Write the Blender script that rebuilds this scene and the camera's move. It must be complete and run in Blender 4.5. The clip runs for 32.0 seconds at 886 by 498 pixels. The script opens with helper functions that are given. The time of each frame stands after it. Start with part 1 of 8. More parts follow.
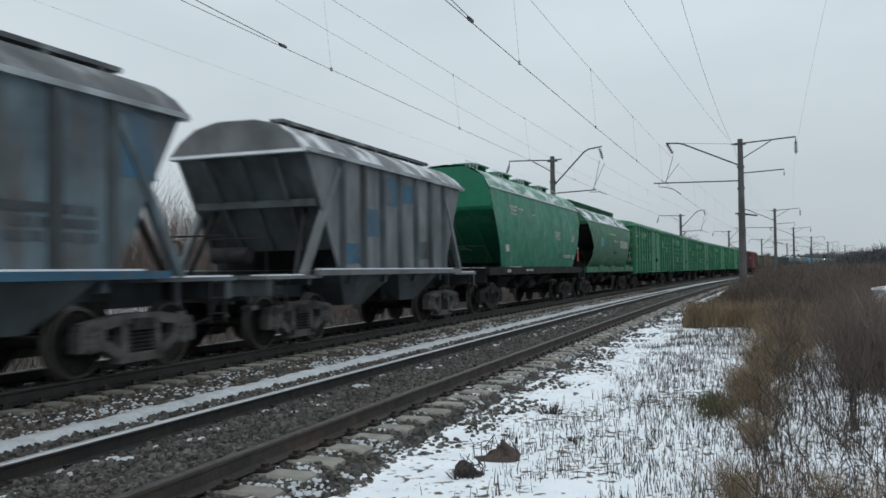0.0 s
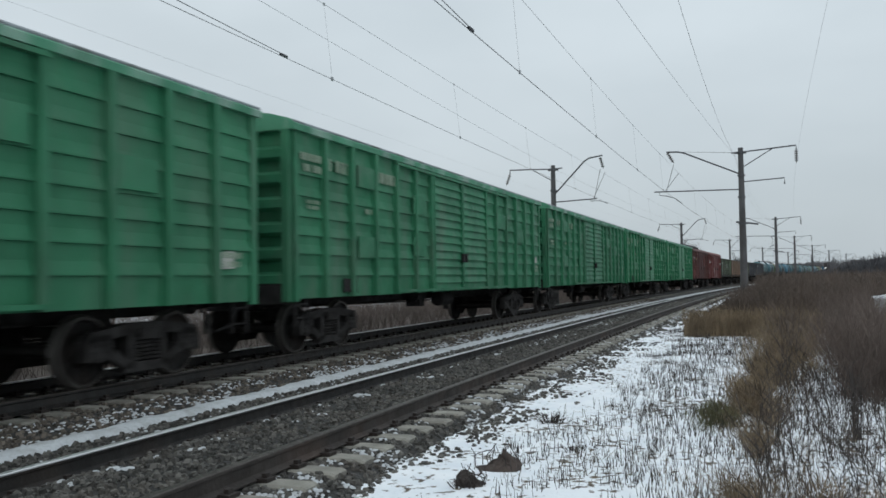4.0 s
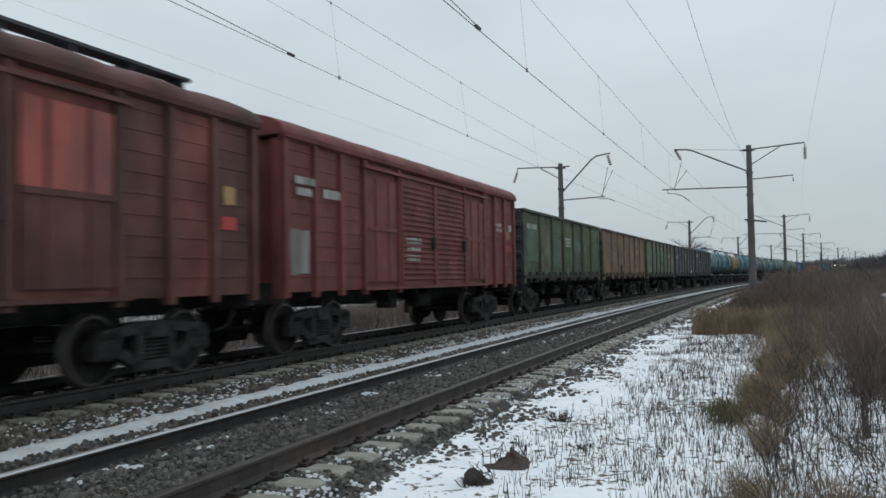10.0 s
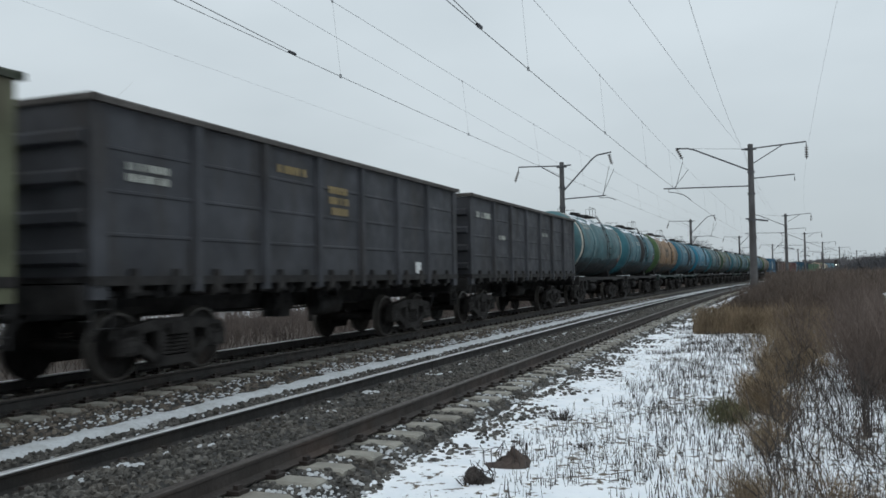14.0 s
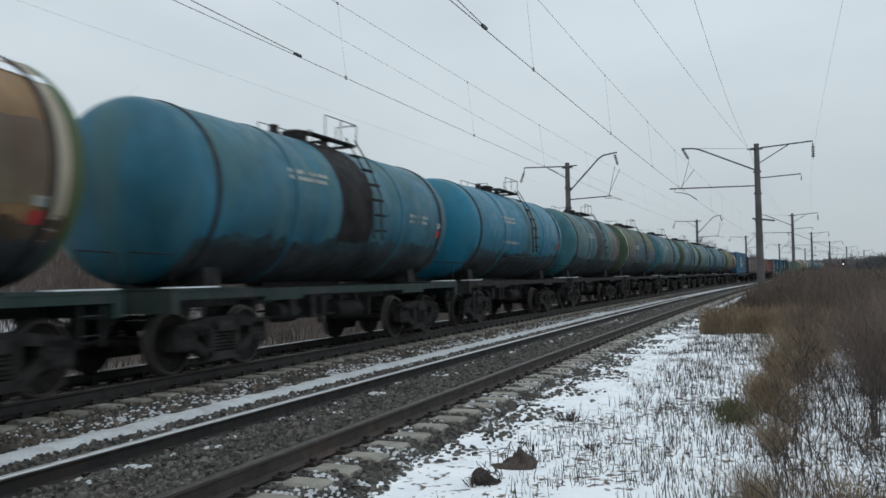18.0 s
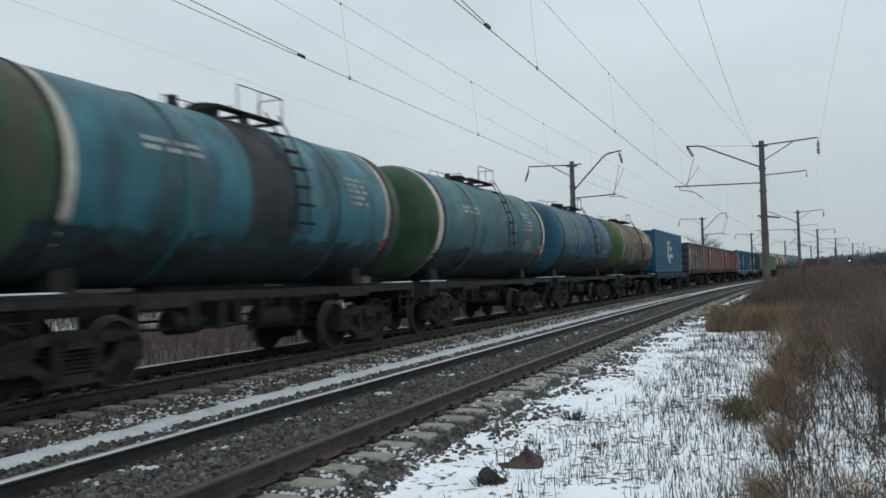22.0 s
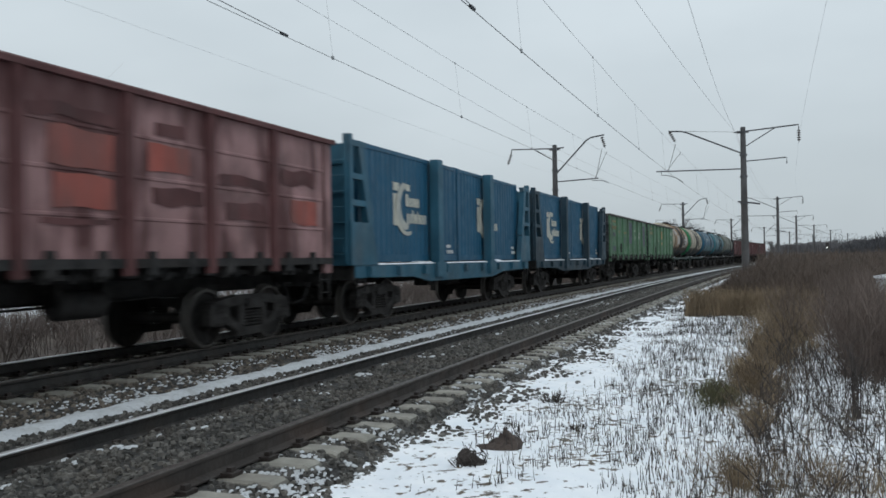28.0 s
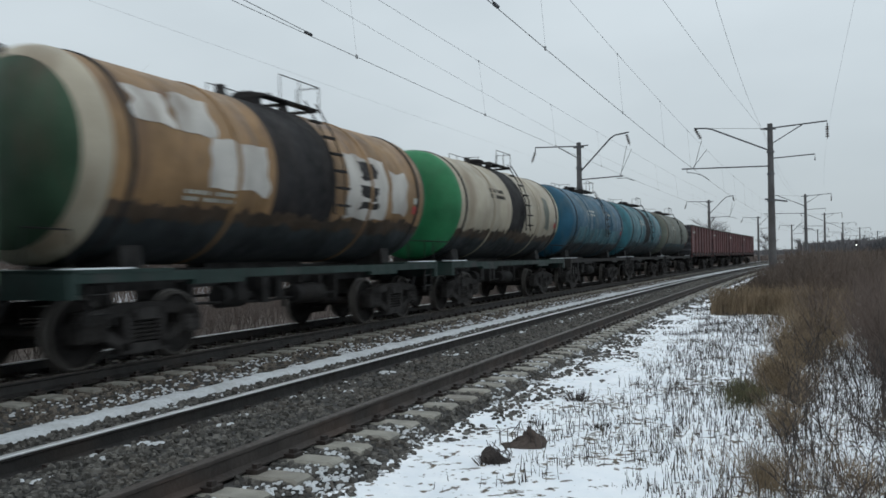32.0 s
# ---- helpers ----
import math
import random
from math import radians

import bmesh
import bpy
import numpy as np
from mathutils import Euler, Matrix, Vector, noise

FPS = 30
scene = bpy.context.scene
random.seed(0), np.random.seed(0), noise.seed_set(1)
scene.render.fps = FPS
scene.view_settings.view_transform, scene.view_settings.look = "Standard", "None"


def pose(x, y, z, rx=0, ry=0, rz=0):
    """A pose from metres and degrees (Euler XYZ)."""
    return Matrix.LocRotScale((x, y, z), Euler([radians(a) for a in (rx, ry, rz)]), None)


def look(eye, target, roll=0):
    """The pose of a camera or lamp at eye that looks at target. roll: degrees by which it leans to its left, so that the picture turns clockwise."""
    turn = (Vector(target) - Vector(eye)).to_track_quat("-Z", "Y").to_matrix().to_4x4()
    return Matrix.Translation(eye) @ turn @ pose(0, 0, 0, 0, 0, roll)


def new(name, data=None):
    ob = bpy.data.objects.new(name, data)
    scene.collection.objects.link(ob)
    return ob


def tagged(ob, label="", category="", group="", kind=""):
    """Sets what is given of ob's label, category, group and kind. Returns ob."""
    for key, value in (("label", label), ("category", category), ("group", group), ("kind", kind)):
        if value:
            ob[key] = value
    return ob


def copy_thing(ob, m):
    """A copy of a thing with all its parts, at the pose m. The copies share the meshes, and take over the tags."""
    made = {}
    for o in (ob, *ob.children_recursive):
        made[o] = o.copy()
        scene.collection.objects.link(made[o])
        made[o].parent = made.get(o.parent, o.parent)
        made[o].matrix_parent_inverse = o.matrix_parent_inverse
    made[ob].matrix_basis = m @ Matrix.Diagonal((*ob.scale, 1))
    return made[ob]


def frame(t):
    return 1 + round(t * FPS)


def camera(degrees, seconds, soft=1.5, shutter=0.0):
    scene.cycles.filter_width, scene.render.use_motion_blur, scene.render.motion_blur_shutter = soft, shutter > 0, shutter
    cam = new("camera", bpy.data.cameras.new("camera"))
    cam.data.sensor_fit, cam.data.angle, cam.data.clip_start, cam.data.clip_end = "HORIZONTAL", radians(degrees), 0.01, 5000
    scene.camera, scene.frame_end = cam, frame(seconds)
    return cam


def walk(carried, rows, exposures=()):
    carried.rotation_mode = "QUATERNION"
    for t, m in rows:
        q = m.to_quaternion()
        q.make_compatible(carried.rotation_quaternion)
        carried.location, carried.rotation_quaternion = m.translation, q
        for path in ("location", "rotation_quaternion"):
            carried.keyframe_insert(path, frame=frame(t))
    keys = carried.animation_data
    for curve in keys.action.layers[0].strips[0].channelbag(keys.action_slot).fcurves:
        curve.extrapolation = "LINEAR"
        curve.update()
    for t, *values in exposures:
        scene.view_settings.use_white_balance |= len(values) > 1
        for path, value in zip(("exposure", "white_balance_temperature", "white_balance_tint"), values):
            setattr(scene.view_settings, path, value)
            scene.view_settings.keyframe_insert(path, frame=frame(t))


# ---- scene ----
# A handheld view of two railway tracks in a wide bend; a long mixed goods train runs on the far one.
# x = 0, y = 0 is under the camera, y runs along the tracks, z = 0 is the rail head of the near track.
EYE = 1.46
cam = camera(55.93, 32.0, soft=1.6, shutter=0.32)


def aim(yaw, tilt, lean):
    return pose(0, 0, EYE, 90 + tilt, 0, yaw) @ pose(0, 0, 0, 0, 0, -lean)


# seconds, turn to the left, tilt upwards, lean, in degrees
PATH = (
    (0, 20.15, 1.52, 0.80), (0.5, 20.16, 1.64, 0.90), (1, 19.97, 1.75, 0.99), (1.5, 19.83, 1.88, 0.98),
    (2, 20.03, 2.02, 0.98), (2.5, 20.17, 2.14, 1.01), (3, 20.29, 2.19, 0.94), (3.5, 20.18, 2.13, 0.89),
    (5.5, 20.31, 2.41, 0.89), (6, 20.26, 2.52, 0.84), (6.5, 20.14, 2.52, 0.94), (7, 20.16, 2.52, 1.07),
    (7.5, 20.33, 2.54, 1.25), (8, 20.40, 2.48, 1.21), (8.5, 20.46, 2.44, 1.01), (9, 20.53, 2.36, 0.91),
    (9.5, 20.68, 2.21, 0.94), (10, 20.71, 2.04, 1.00), (10.5, 20.66, 1.98, 1.07), (11, 20.65, 1.92, 1.07),
    (11.5, 20.75, 1.87, 1.10), (12, 20.69, 1.86, 0.95), (12.5, 20.70, 1.92, 0.98), (13, 20.74, 1.96, 0.90),
    (13.5, 20.71, 2.01, 0.88), (14, 20.79, 1.95, 0.91), (14.5, 20.85, 1.88, 0.86), (16.5, 21.05, 2.16, 1.05),
    (17, 21.08, 2.08, 1.14), (17.5, 21.16, 1.94, 1.17), (18, 21.19, 2.03, 1.11), (18.5, 21.36, 2.01, 1.15),
    (19, 21.50, 1.95, 1.16), (19.5, 21.57, 2.00, 1.24), (20, 21.53, 2.00, 1.26), (20.5, 21.56, 2.00, 1.21),
    (21, 21.58, 2.04, 1.27), (21.5, 21.61, 2.07, 1.41), (22, 21.53, 2.01, 1.52), (22.5, 21.50, 2.05, 1.60),
    (23, 21.33, 2.15, 1.31), (23.5, 21.28, 2.31, 1.20), (24, 21.35, 2.32, 1.13), (24.5, 21.62, 2.26, 1.18),
    (25, 21.75, 2.08, 1.10), (25.5, 21.50, 1.86, 0.90), (27.5, 20.00, 1.40, 0.83), (28, 20.31, 0.76, 0.91),
    (28.5, 20.60, 0.32, 0.79), (29, 20.96, 0.38, 0.92), (29.5, 21.31, 0.39, 1.06), (30, 21.60, 0.36, 1.07),
    (30.5, 21.80, 0.44, 1.00), (31, 21.95, 0.48, 0.94), (31.5, 21.93, 0.61, 0.94), (32, 21.94, 0.66, 0.92),
)
walk(cam, [(t, aim(y, p, r)) for t, y, p, r in PATH])

# ---- light: an even overcast sky and a faint, very soft sun ----
world = bpy.data.worlds.new("overcast_sky")
scene.world = world
world.use_nodes = True
wn, wl = world.node_tree.nodes, world.node_tree.links
wn.clear()
sky = wn.new("ShaderNodeTexSky")
sky.sky_type, sky.sun_disc = "NISHITA", False
sky.sun_elevation, sky.sun_rotation = radians(35), radians(200)
sky.air_density, sky.dust_density = 1.0, 4.0
dim = wn.new("ShaderNodeMix")
dim.data_type = "RGBA"
dim.blend_type = "MULTIPLY"
dim.inputs[0].default_value = 1.0
dim.inputs[7].default_value = (0.10, 0.10, 0.10, 1)
cloud = wn.new("ShaderNodeMix")
cloud.data_type = "RGBA"
cloud.inputs[0].default_value = 0.93
tco = wn.new("ShaderNodeTexCoord")
cmap = wn.new("ShaderNodeMapping")
cmap.inputs["Scale"].default_value = (1.0, 1.0, 2.4)
cno = wn.new("ShaderNodeTexNoise")
cno.inputs["Scale"].default_value = 2.2
cno.inputs["Detail"].default_value = 4.0
cra = wn.new("ShaderNodeValToRGB")
cra.color_ramp.elements[0].position, cra.color_ramp.elements[1].position = 0.3, 0.75
cra.color_ramp.elements[0].color = (0.545, 0.617, 0.660, 1)
cra.color_ramp.elements[1].color = (0.662, 0.740, 0.786, 1)
bg = wn.new("ShaderNodeBackground")
wo = wn.new("ShaderNodeOutputWorld")
wl.new(sky.outputs[0], dim.inputs[6])
wl.new(dim.outputs[2], cloud.inputs[6])
wl.new(tco.outputs["Generated"], cmap.inputs[0])
wl.new(cmap.outputs[0], cno.inputs[0])
wl.new(cno.outputs[0], cra.inputs[0])
wl.new(cra.outputs[0], cloud.inputs[7])
# an overcast sky grows brighter towards the zenith
sep = wn.new("ShaderNodeSeparateXYZ")
wl.new(tco.outputs["Generated"], sep.inputs[0])
up = wn.new("ShaderNodeClamp")
wl.new(sep.outputs[2], up.inputs[0])
lin, sqr, tot = wn.new("ShaderNodeMath"), wn.new("ShaderNodeMath"), wn.new("ShaderNodeMath")
lin.operation, sqr.operation, tot.operation = "MULTIPLY_ADD", "POWER", "MULTIPLY_ADD"
wl.new(up.outputs[0], lin.inputs[0])
lin.inputs[1].default_value, lin.inputs[2].default_value = 0.62, 0.895
wl.new(up.outputs[0], sqr.inputs[0])
sqr.inputs[1].default_value = 2.0
wl.new(sqr.outputs[0], tot.inputs[0])
tot.inputs[1].default_value = 0.2
wl.new(lin.outputs[0], tot.inputs[2])
glow = wn.new("ShaderNodeVectorMath")
glow.operation = "SCALE"
wl.new(cloud.outputs[2], glow.inputs[0])
wl.new(tot.outputs[0], glow.inputs["Scale"])
wl.new(glow.outputs[0], bg.inputs[0])
wl.new(bg.outputs[0], wo.inputs[0])
bg.inputs[1].default_value = 1.0
sun = new("sun", bpy.data.lights.new("sun", "SUN"))
sun.data.energy, sun.data.angle, sun.data.color = 0.25, radians(50), (1.0, 0.97, 0.94)
sun.matrix_world = look((0, 0, 60), (-6, 16, 36))
scene.view_settings.exposure = 0.0

# ---- the plan: concentric bends about a far centre to the right ----
BEND = 1685.9
NEAR_AXIS, FAR_AXIS = -4.76, -9.12
FAR_UP = 0.11
LIFT = 0.21  # how far the wagon bodies stand above their drawn height over the bogies


def bend(o, y):
    """Place and heading at offset o (x where y = 0) after y metres along the far track's axis."""
    a = y / (BEND - FAR_AXIS)
    return BEND - (BEND - o) * math.cos(a), (BEND - o) * math.sin(a), -a


def on_bend(o, y, z=0.0, turn=0.0):
    px, py, a = bend(o, y)
    return pose(px, py, z, 0, 0, math.degrees(a) + turn)


# ---- mesh helpers ----
def box(bm, x0, y0, z0, x1, y1, z1, m=None, mat_index=0):
    v = [Vector((x, y, z)) for z in (z0, z1) for y in (y0, y1) for x in (x0, x1)]
    if m is not None:
        v = [m @ p for p in v]
    v = [bm.verts.new(p) for p in v]
    for f in ((0, 2, 3, 1), (4, 5, 7, 6), (0, 1, 5, 4), (2, 6, 7, 3), (0, 4, 6, 2), (1, 3, 7, 5)):
        bm.faces.new([v[i] for i in f]).material_index = mat_index


def beam(bm, a, b, w, h=None, n=4, spin=0.0, taper=1.0):
    """A bar from a to b; n = 4 gives w by h, more sides a round bar of diameter w."""
    a, b = Vector(a), Vector(b)
    h = h or w
    d = b - a
    if d.length < 1e-6:
        return
    up = Vector((0, 0, 1)) if abs(d.normalized().z) < 0.95 else Vector((0, 1, 0))
    s = d.cross(up).normalized()
    u = s.cross(d).normalized()
    rings = []
    for p, k in ((a, 1.0), (b, taper)):
        ring = []
        for i in range(n):
            if n == 4:
                cx, cy = ((-1, -1), (1, -1), (1, 1), (-1, 1))[i]
                q = p + s * cx * w * k / 2 + u * cy * h * k / 2
            else:
                g = 2 * math.pi * (i + spin) / n
                q = p + s * math.cos(g) * w * k / 2 + u * math.sin(g) * h * k / 2
            ring.append(bm.verts.new(q))
        rings.append(ring)
    for i in range(n):
        j = (i + 1) % n
        bm.faces.new((rings[0][i], rings[0][j], rings[1][j], rings[1][i]))
    bm.faces.new(list(reversed(rings[0])))
    bm.faces.new(rings[1])


def tube(bm, pts, w, n=6):
    """A thin round bar that runs through all the points."""
    pts = [Vector(p) for p in pts]
    rings = []
    for k, p in enumerate(pts):
        d = (pts[min(k + 1, len(pts) - 1)] - pts[max(k - 1, 0)]).normalized()
        up = Vector((0, 0, 1)) if abs(d.z) < 0.95 else Vector((0, 1, 0))
        s = d.cross(up).normalized()
        u = s.cross(d)
        rings.append([bm.verts.new(p + (s * math.cos(g) + u * math.sin(g)) * w / 2)
                      for g in (2 * math.pi * i / n for i in range(n))])
    for r0, r1 in zip(rings, rings[1:]):
        for i in range(n):
            j = (i + 1) % n
            bm.faces.new((r0[i], r0[j], r1[j], r1[i]))
    bm.faces.new(list(reversed(rings[0])))
    bm.faces.new(rings[-1])


def prism(bm, profile, axis, lo, hi):
    """Extrudes a closed profile along an axis. For 'y' the profile is (x, z), for 'x' (y, z), for 'z' (x, y)."""
    def put(p, k):
        return {"y": (p[0], k, p[1]), "x": (k, p[0], p[1]), "z": (p[0], p[1], k)}[axis]
    r0 = [bm.verts.new(put(p, lo)) for p in profile]
    r1 = [bm.verts.new(put(p, hi)) for p in profile]
    n = len(profile)
    for i in range(n):
        j = (i + 1) % n
        bm.faces.new((r0[i], r0[j], r1[j], r1[i]))
    bm.faces.new(list(reversed(r0)))
    bm.faces.new(r1)


def sweep(bm, profile, o, z, ys, closed=True):
    """A profile of (x, z) carried along a bend at offset o."""
    rings = []
    for y in ys:
        m = on_bend(o, y, z)
        rings.append([bm.verts.new(m @ Vector((px, 0, pz))) for px, pz in profile])
    n = len(profile)
    for r0, r1 in zip(rings, rings[1:]):
        for i in range(n if closed else n - 1):
            j = (i + 1) % n
            bm.faces.new((r0[i], r1[i], r1[j], r0[j]))
    if closed:
        bm.faces.new(rings[0])
        bm.faces.new(list(reversed(rings[-1])))
    return rings


def lathe(bm, profile, m, n=24):
    """Turns a profile of (radius, along) about the local y axis."""
    rings = []
    for r, y in profile:
        if r < 1e-5:
            rings.append([bm.verts.new(m @ Vector((0, y, 0)))])
        else:
            rings.append([bm.verts.new(m @ Vector((r * math.cos(2 * math.pi * i / n), y, r * math.sin(2 * math.pi * i / n)))) for i in range(n)])
    for a, b in zip(rings, rings[1:]):
        for i in range(n):
            j = (i + 1) % n
            f = [a[i % len(a)], a[j % len(a)], b[j % len(b)], b[i % len(b)]]
            f = [q for k, q in enumerate(f) if q not in f[:k]]
            if len(f) > 2:
                bm.faces.new(f)


def mesh_of(name, bm, material, smooth=False):
    bmesh.ops.recalc_face_normals(bm, faces=bm.faces[:])
    me = bpy.data.meshes.new(name)
    bm.to_mesh(me)
    bm.free()
    for m in (material if isinstance(material, (list, tuple)) else [material]):
        me.materials.append(m)
    if smooth:
        me.shade_smooth()
        me.set_sharp_from_angle(angle=radians(35))
    return me


def part(name, bm, material, parent, label="", at=None, smooth=False):
    """Links a bmesh (or a mesh that is shared) as one mesh object under a thing or a part."""
    me = bm if isinstance(bm, bpy.types.Mesh) else mesh_of(name, bm, material, smooth)
    ob = new(name, me)
    ob.parent = parent
    if at is not None:
        ob.matrix_basis = at
    if label:
        ob["label"] = label
    return ob


def solid(name, bm, material, label, category, group="", kind="", smooth=False, at=None):
    ob = new(name, mesh_of(name, bm, material, smooth))
    if at is not None:
        ob.matrix_basis = at
    return tagged(ob, label, category, group, kind)


def BM():
    return bmesh.new()


# ---- materials ----
def mat(name, base, rough=0.6, metal=0.0, vary=0.25, scale=2.0, stain=None, stain_amount=0.3, streak=1.0,
        bump=0.1, bump_scale=30.0, fine=0.15, shift=True, stain_scale=1.2, spec=0.5, edge=(0.5, 0.7), island=0.0):
    """A surface of one base colour with broad fading, stains, fine grain and relief.
    streak below 1 draws the stains out downwards."""
    ma = bpy.data.materials.new(name)
    ma.use_nodes = True
    ns, ls = ma.node_tree.nodes, ma.node_tree.links
    ns.clear()
    out, pb = ns.new("ShaderNodeOutputMaterial"), ns.new("ShaderNodeBsdfPrincipled")
    ls.new(pb.outputs[0], out.inputs[0])
    co = ns.new("ShaderNodeTexCoord").outputs["Object"]
    if shift:
        info, mul = ns.new("ShaderNodeObjectInfo"), ns.new("ShaderNodeVectorMath")
        add = ns.new("ShaderNodeVectorMath")
        mul.operation, mul.inputs[1].default_value = "SCALE", (0, 0, 0)
        comb = ns.new("ShaderNodeCombineXYZ")
        ls.new(info.outputs["Random"], comb.inputs[0])
        ls.new(info.outputs["Random"], comb.inputs[1])
        ls.new(comb.outputs[0], mul.inputs[0])
        mul.inputs["Scale"].default_value = 37.0
        ls.new(co, add.inputs[0])
        ls.new(mul.outputs[0], add.inputs[1])
        co = add.outputs[0]

    def nz(sc, detail, squash=1.0):
        src = co
        if squash != 1.0:
            mp = ns.new("ShaderNodeMapping")
            mp.inputs["Scale"].default_value = (1, 1, squash)
            ls.new(co, mp.inputs[0])
            src = mp.outputs[0]
        t = ns.new("ShaderNodeTexNoise")
        t.inputs["Scale"].default_value, t.inputs["Detail"].default_value = sc, detail
        ls.new(src, t.inputs["Vector"])
        return t.outputs[0]

    def mix(a, b, f, kind="MIX"):
        m = ns.new("ShaderNodeMix")
        m.data_type, m.blend_type = "RGBA", kind
        for v, i in ((f, 0), (a, 6), (b, 7)):
            if isinstance(v, (int, float)):
                m.inputs[i].default_value = v
            elif isinstance(v, tuple):
                m.inputs[i].default_value = (*v, 1)
            else:
                ls.new(v, m.inputs[i])
        return m.outputs[2]

    def ramp(v, lo, hi, a=0.0, b=1.0):
        r = ns.new("ShaderNodeMapRange")
        for i, k in ((1, lo), (2, hi), (3, a), (4, b)):
            r.inputs[i].default_value = k
        ls.new(v, r.inputs[0])
        return r.outputs[0]

    dark = tuple(c * (1 - vary) for c in base)
    pale = tuple(min(1.0, c * (1 + vary * 0.8) + vary * 0.02) for c in base)
    col = mix(dark, pale, ramp(nz(scale, 5), 0.3, 0.7))
    if fine:
        col = mix(col, tuple(c * 0.45 for c in base), ramp(nz(bump_scale, 3), 0.5, 0.8, 0, fine * 2))
    if stain:
        col = mix(col, stain, ramp(nz(stain_scale, 6, streak), *edge, 0, stain_amount * 2))
    if island:
        # loose pieces differ from one another
        each = ns.new("ShaderNodeNewGeometry").outputs["Random Per Island"]
        col = mix(col, mix(tuple(c * 0.25 for c in base), tuple(c * 2.9 for c in base), each), island)
    ls.new(col, pb.inputs["Base Color"])
    ls.new(ramp(nz(scale * 3, 4), 0.3, 0.7, max(0.05, rough - 0.12), min(1, rough + 0.12)), pb.inputs["Roughness"])
    pb.inputs["Metallic"].default_value = metal
    pb.inputs["Specular IOR Level"].default_value = spec
    if bump:
        bp = ns.new("ShaderNodeBump")
        bp.inputs["Strength"].default_value, bp.inputs["Distance"].default_value = min(1, bump * 3), 0.02
        ls.new(nz(bump_scale, 5), bp.inputs["Height"])
        ls.new(bp.outputs[0], pb.inputs["Normal"])
    return ma

# ---- materials of the place ----
M_RAIL = mat("rusty_rail", (0.040, 0.032, 0.028), 0.7, 0.1, 0.3, 3.0, (0.085, 0.055, 0.042), 0.25)
M_RAILD = mat("oily_dark_rail", (0.021, 0.019, 0.018), 0.6, 0.2, 0.3, 3.0, (0.05, 0.034, 0.025), 0.2)
M_SHINE = mat("worn_rail_head", (0.68, 0.68, 0.69), 0.44, 0.85, 0.05, 6.0, bump=0.0, fine=0.0)
M_DULL = mat("dull_rail_head", (0.075, 0.064, 0.058), 0.5, 0.5, 0.3, 6.0, (0.05, 0.04, 0.035), 0.3, bump=0.04)
M_STONE = mat("crushed_stone", (0.060, 0.057, 0.052), 0.9, 0, 0.4, 1.4, (0.12, 0.092, 0.07), 0.35, bump=0.2, bump_scale=40, shift=False, island=0.68)
M_STONEB = mat("brownish_crushed_stone", (0.074, 0.063, 0.052), 0.9, 0, 0.4, 1.4, (0.13, 0.10, 0.075), 0.35, bump=0.2, bump_scale=40, shift=False, island=0.68)
M_BED = mat("ballast_fines", (0.027, 0.0255, 0.024), 0.95, 0, 0.5, 9.0, (0.30, 0.31, 0.33), 0.12, bump=0.35, bump_scale=26, shift=False, stain_scale=14, edge=(0.6, 0.72))
M_CONC = mat("sleeper_concrete", (0.245, 0.235, 0.205), 0.85, 0, 0.3, 4.0, (0.12, 0.10, 0.085), 0.35, bump=0.15, bump_scale=45)
M_CLIP = mat("greasy_fastening", (0.035, 0.027, 0.024), 0.6, 0.3, 0.3, 8.0)
M_SNOWB = mat("lying_snow", (0.74, 0.77, 0.81), 0.75, 0, 0.06, 2.0, bump=0.25, bump_scale=14, fine=0.03, shift=False, spec=0.3)
M_OLDSNOW = mat("old_gritty_snow", (0.50, 0.52, 0.54), 0.85, 0, 0.12, 3.0, (0.3, 0.3, 0.29), 0.25, bump=0.3, bump_scale=22, fine=0.25, shift=False, stain_scale=5, spec=0.2)
M_MAST = mat("mast_concrete", (0.085, 0.083, 0.085), 0.9, 0, 0.3, 1.5, (0.07, 0.062, 0.06), 0.4, 0.25, 0.12, 30)
M_STEEL = mat("galvanised_steel", (0.085, 0.087, 0.095), 0.6, 0.5, 0.3, 5.0)
M_INSUL = mat("brown_porcelain", (0.05, 0.035, 0.03), 0.25, 0, 0.2, 5.0)
M_WIRE = mat("dull_copper_wire", (0.12, 0.125, 0.135), 0.6, 0.4, 0.2, 3.0, bump=0, shift=False)
M_THIN = mat("thin_grey_wire", (0.30, 0.31, 0.32), 0.6, 0.2, 0.2, 3.0, bump=0, shift=False)
M_STUB = mat("dark_stubble", (0.055, 0.047, 0.042), 0.9, 0, 0.5, 2.3, bump=0, shift=False)
M_STALK = mat("dry_stalks", (0.13, 0.115, 0.08), 0.9, 0, 0.6, 2.3, bump=0, shift=False)
M_OLIVE = mat("olive_grass", (0.10, 0.10, 0.045), 0.9, 0, 0.5, 2.3, bump=0, shift=False)
M_STRAW = mat("pale_dry_grass", (0.21, 0.155, 0.098), 0.9, 0, 0.45, 1.7, bump=0, shift=False)
M_SOIL = mat("weedy_soil", (0.09, 0.07, 0.058), 0.95, 0, 0.45, 1.3, (0.07, 0.055, 0.045), 0.4, bump=0.4, bump_scale=9, shift=False)
M_TWIG = mat("brown_twigs", (0.085, 0.062, 0.048), 0.9, 0, 0.5, 0.6, bump=0, shift=False)
M_TWIGR = mat("reddish_twigs", (0.12, 0.09, 0.076), 0.9, 0, 0.45, 0.5, bump=0, shift=False)
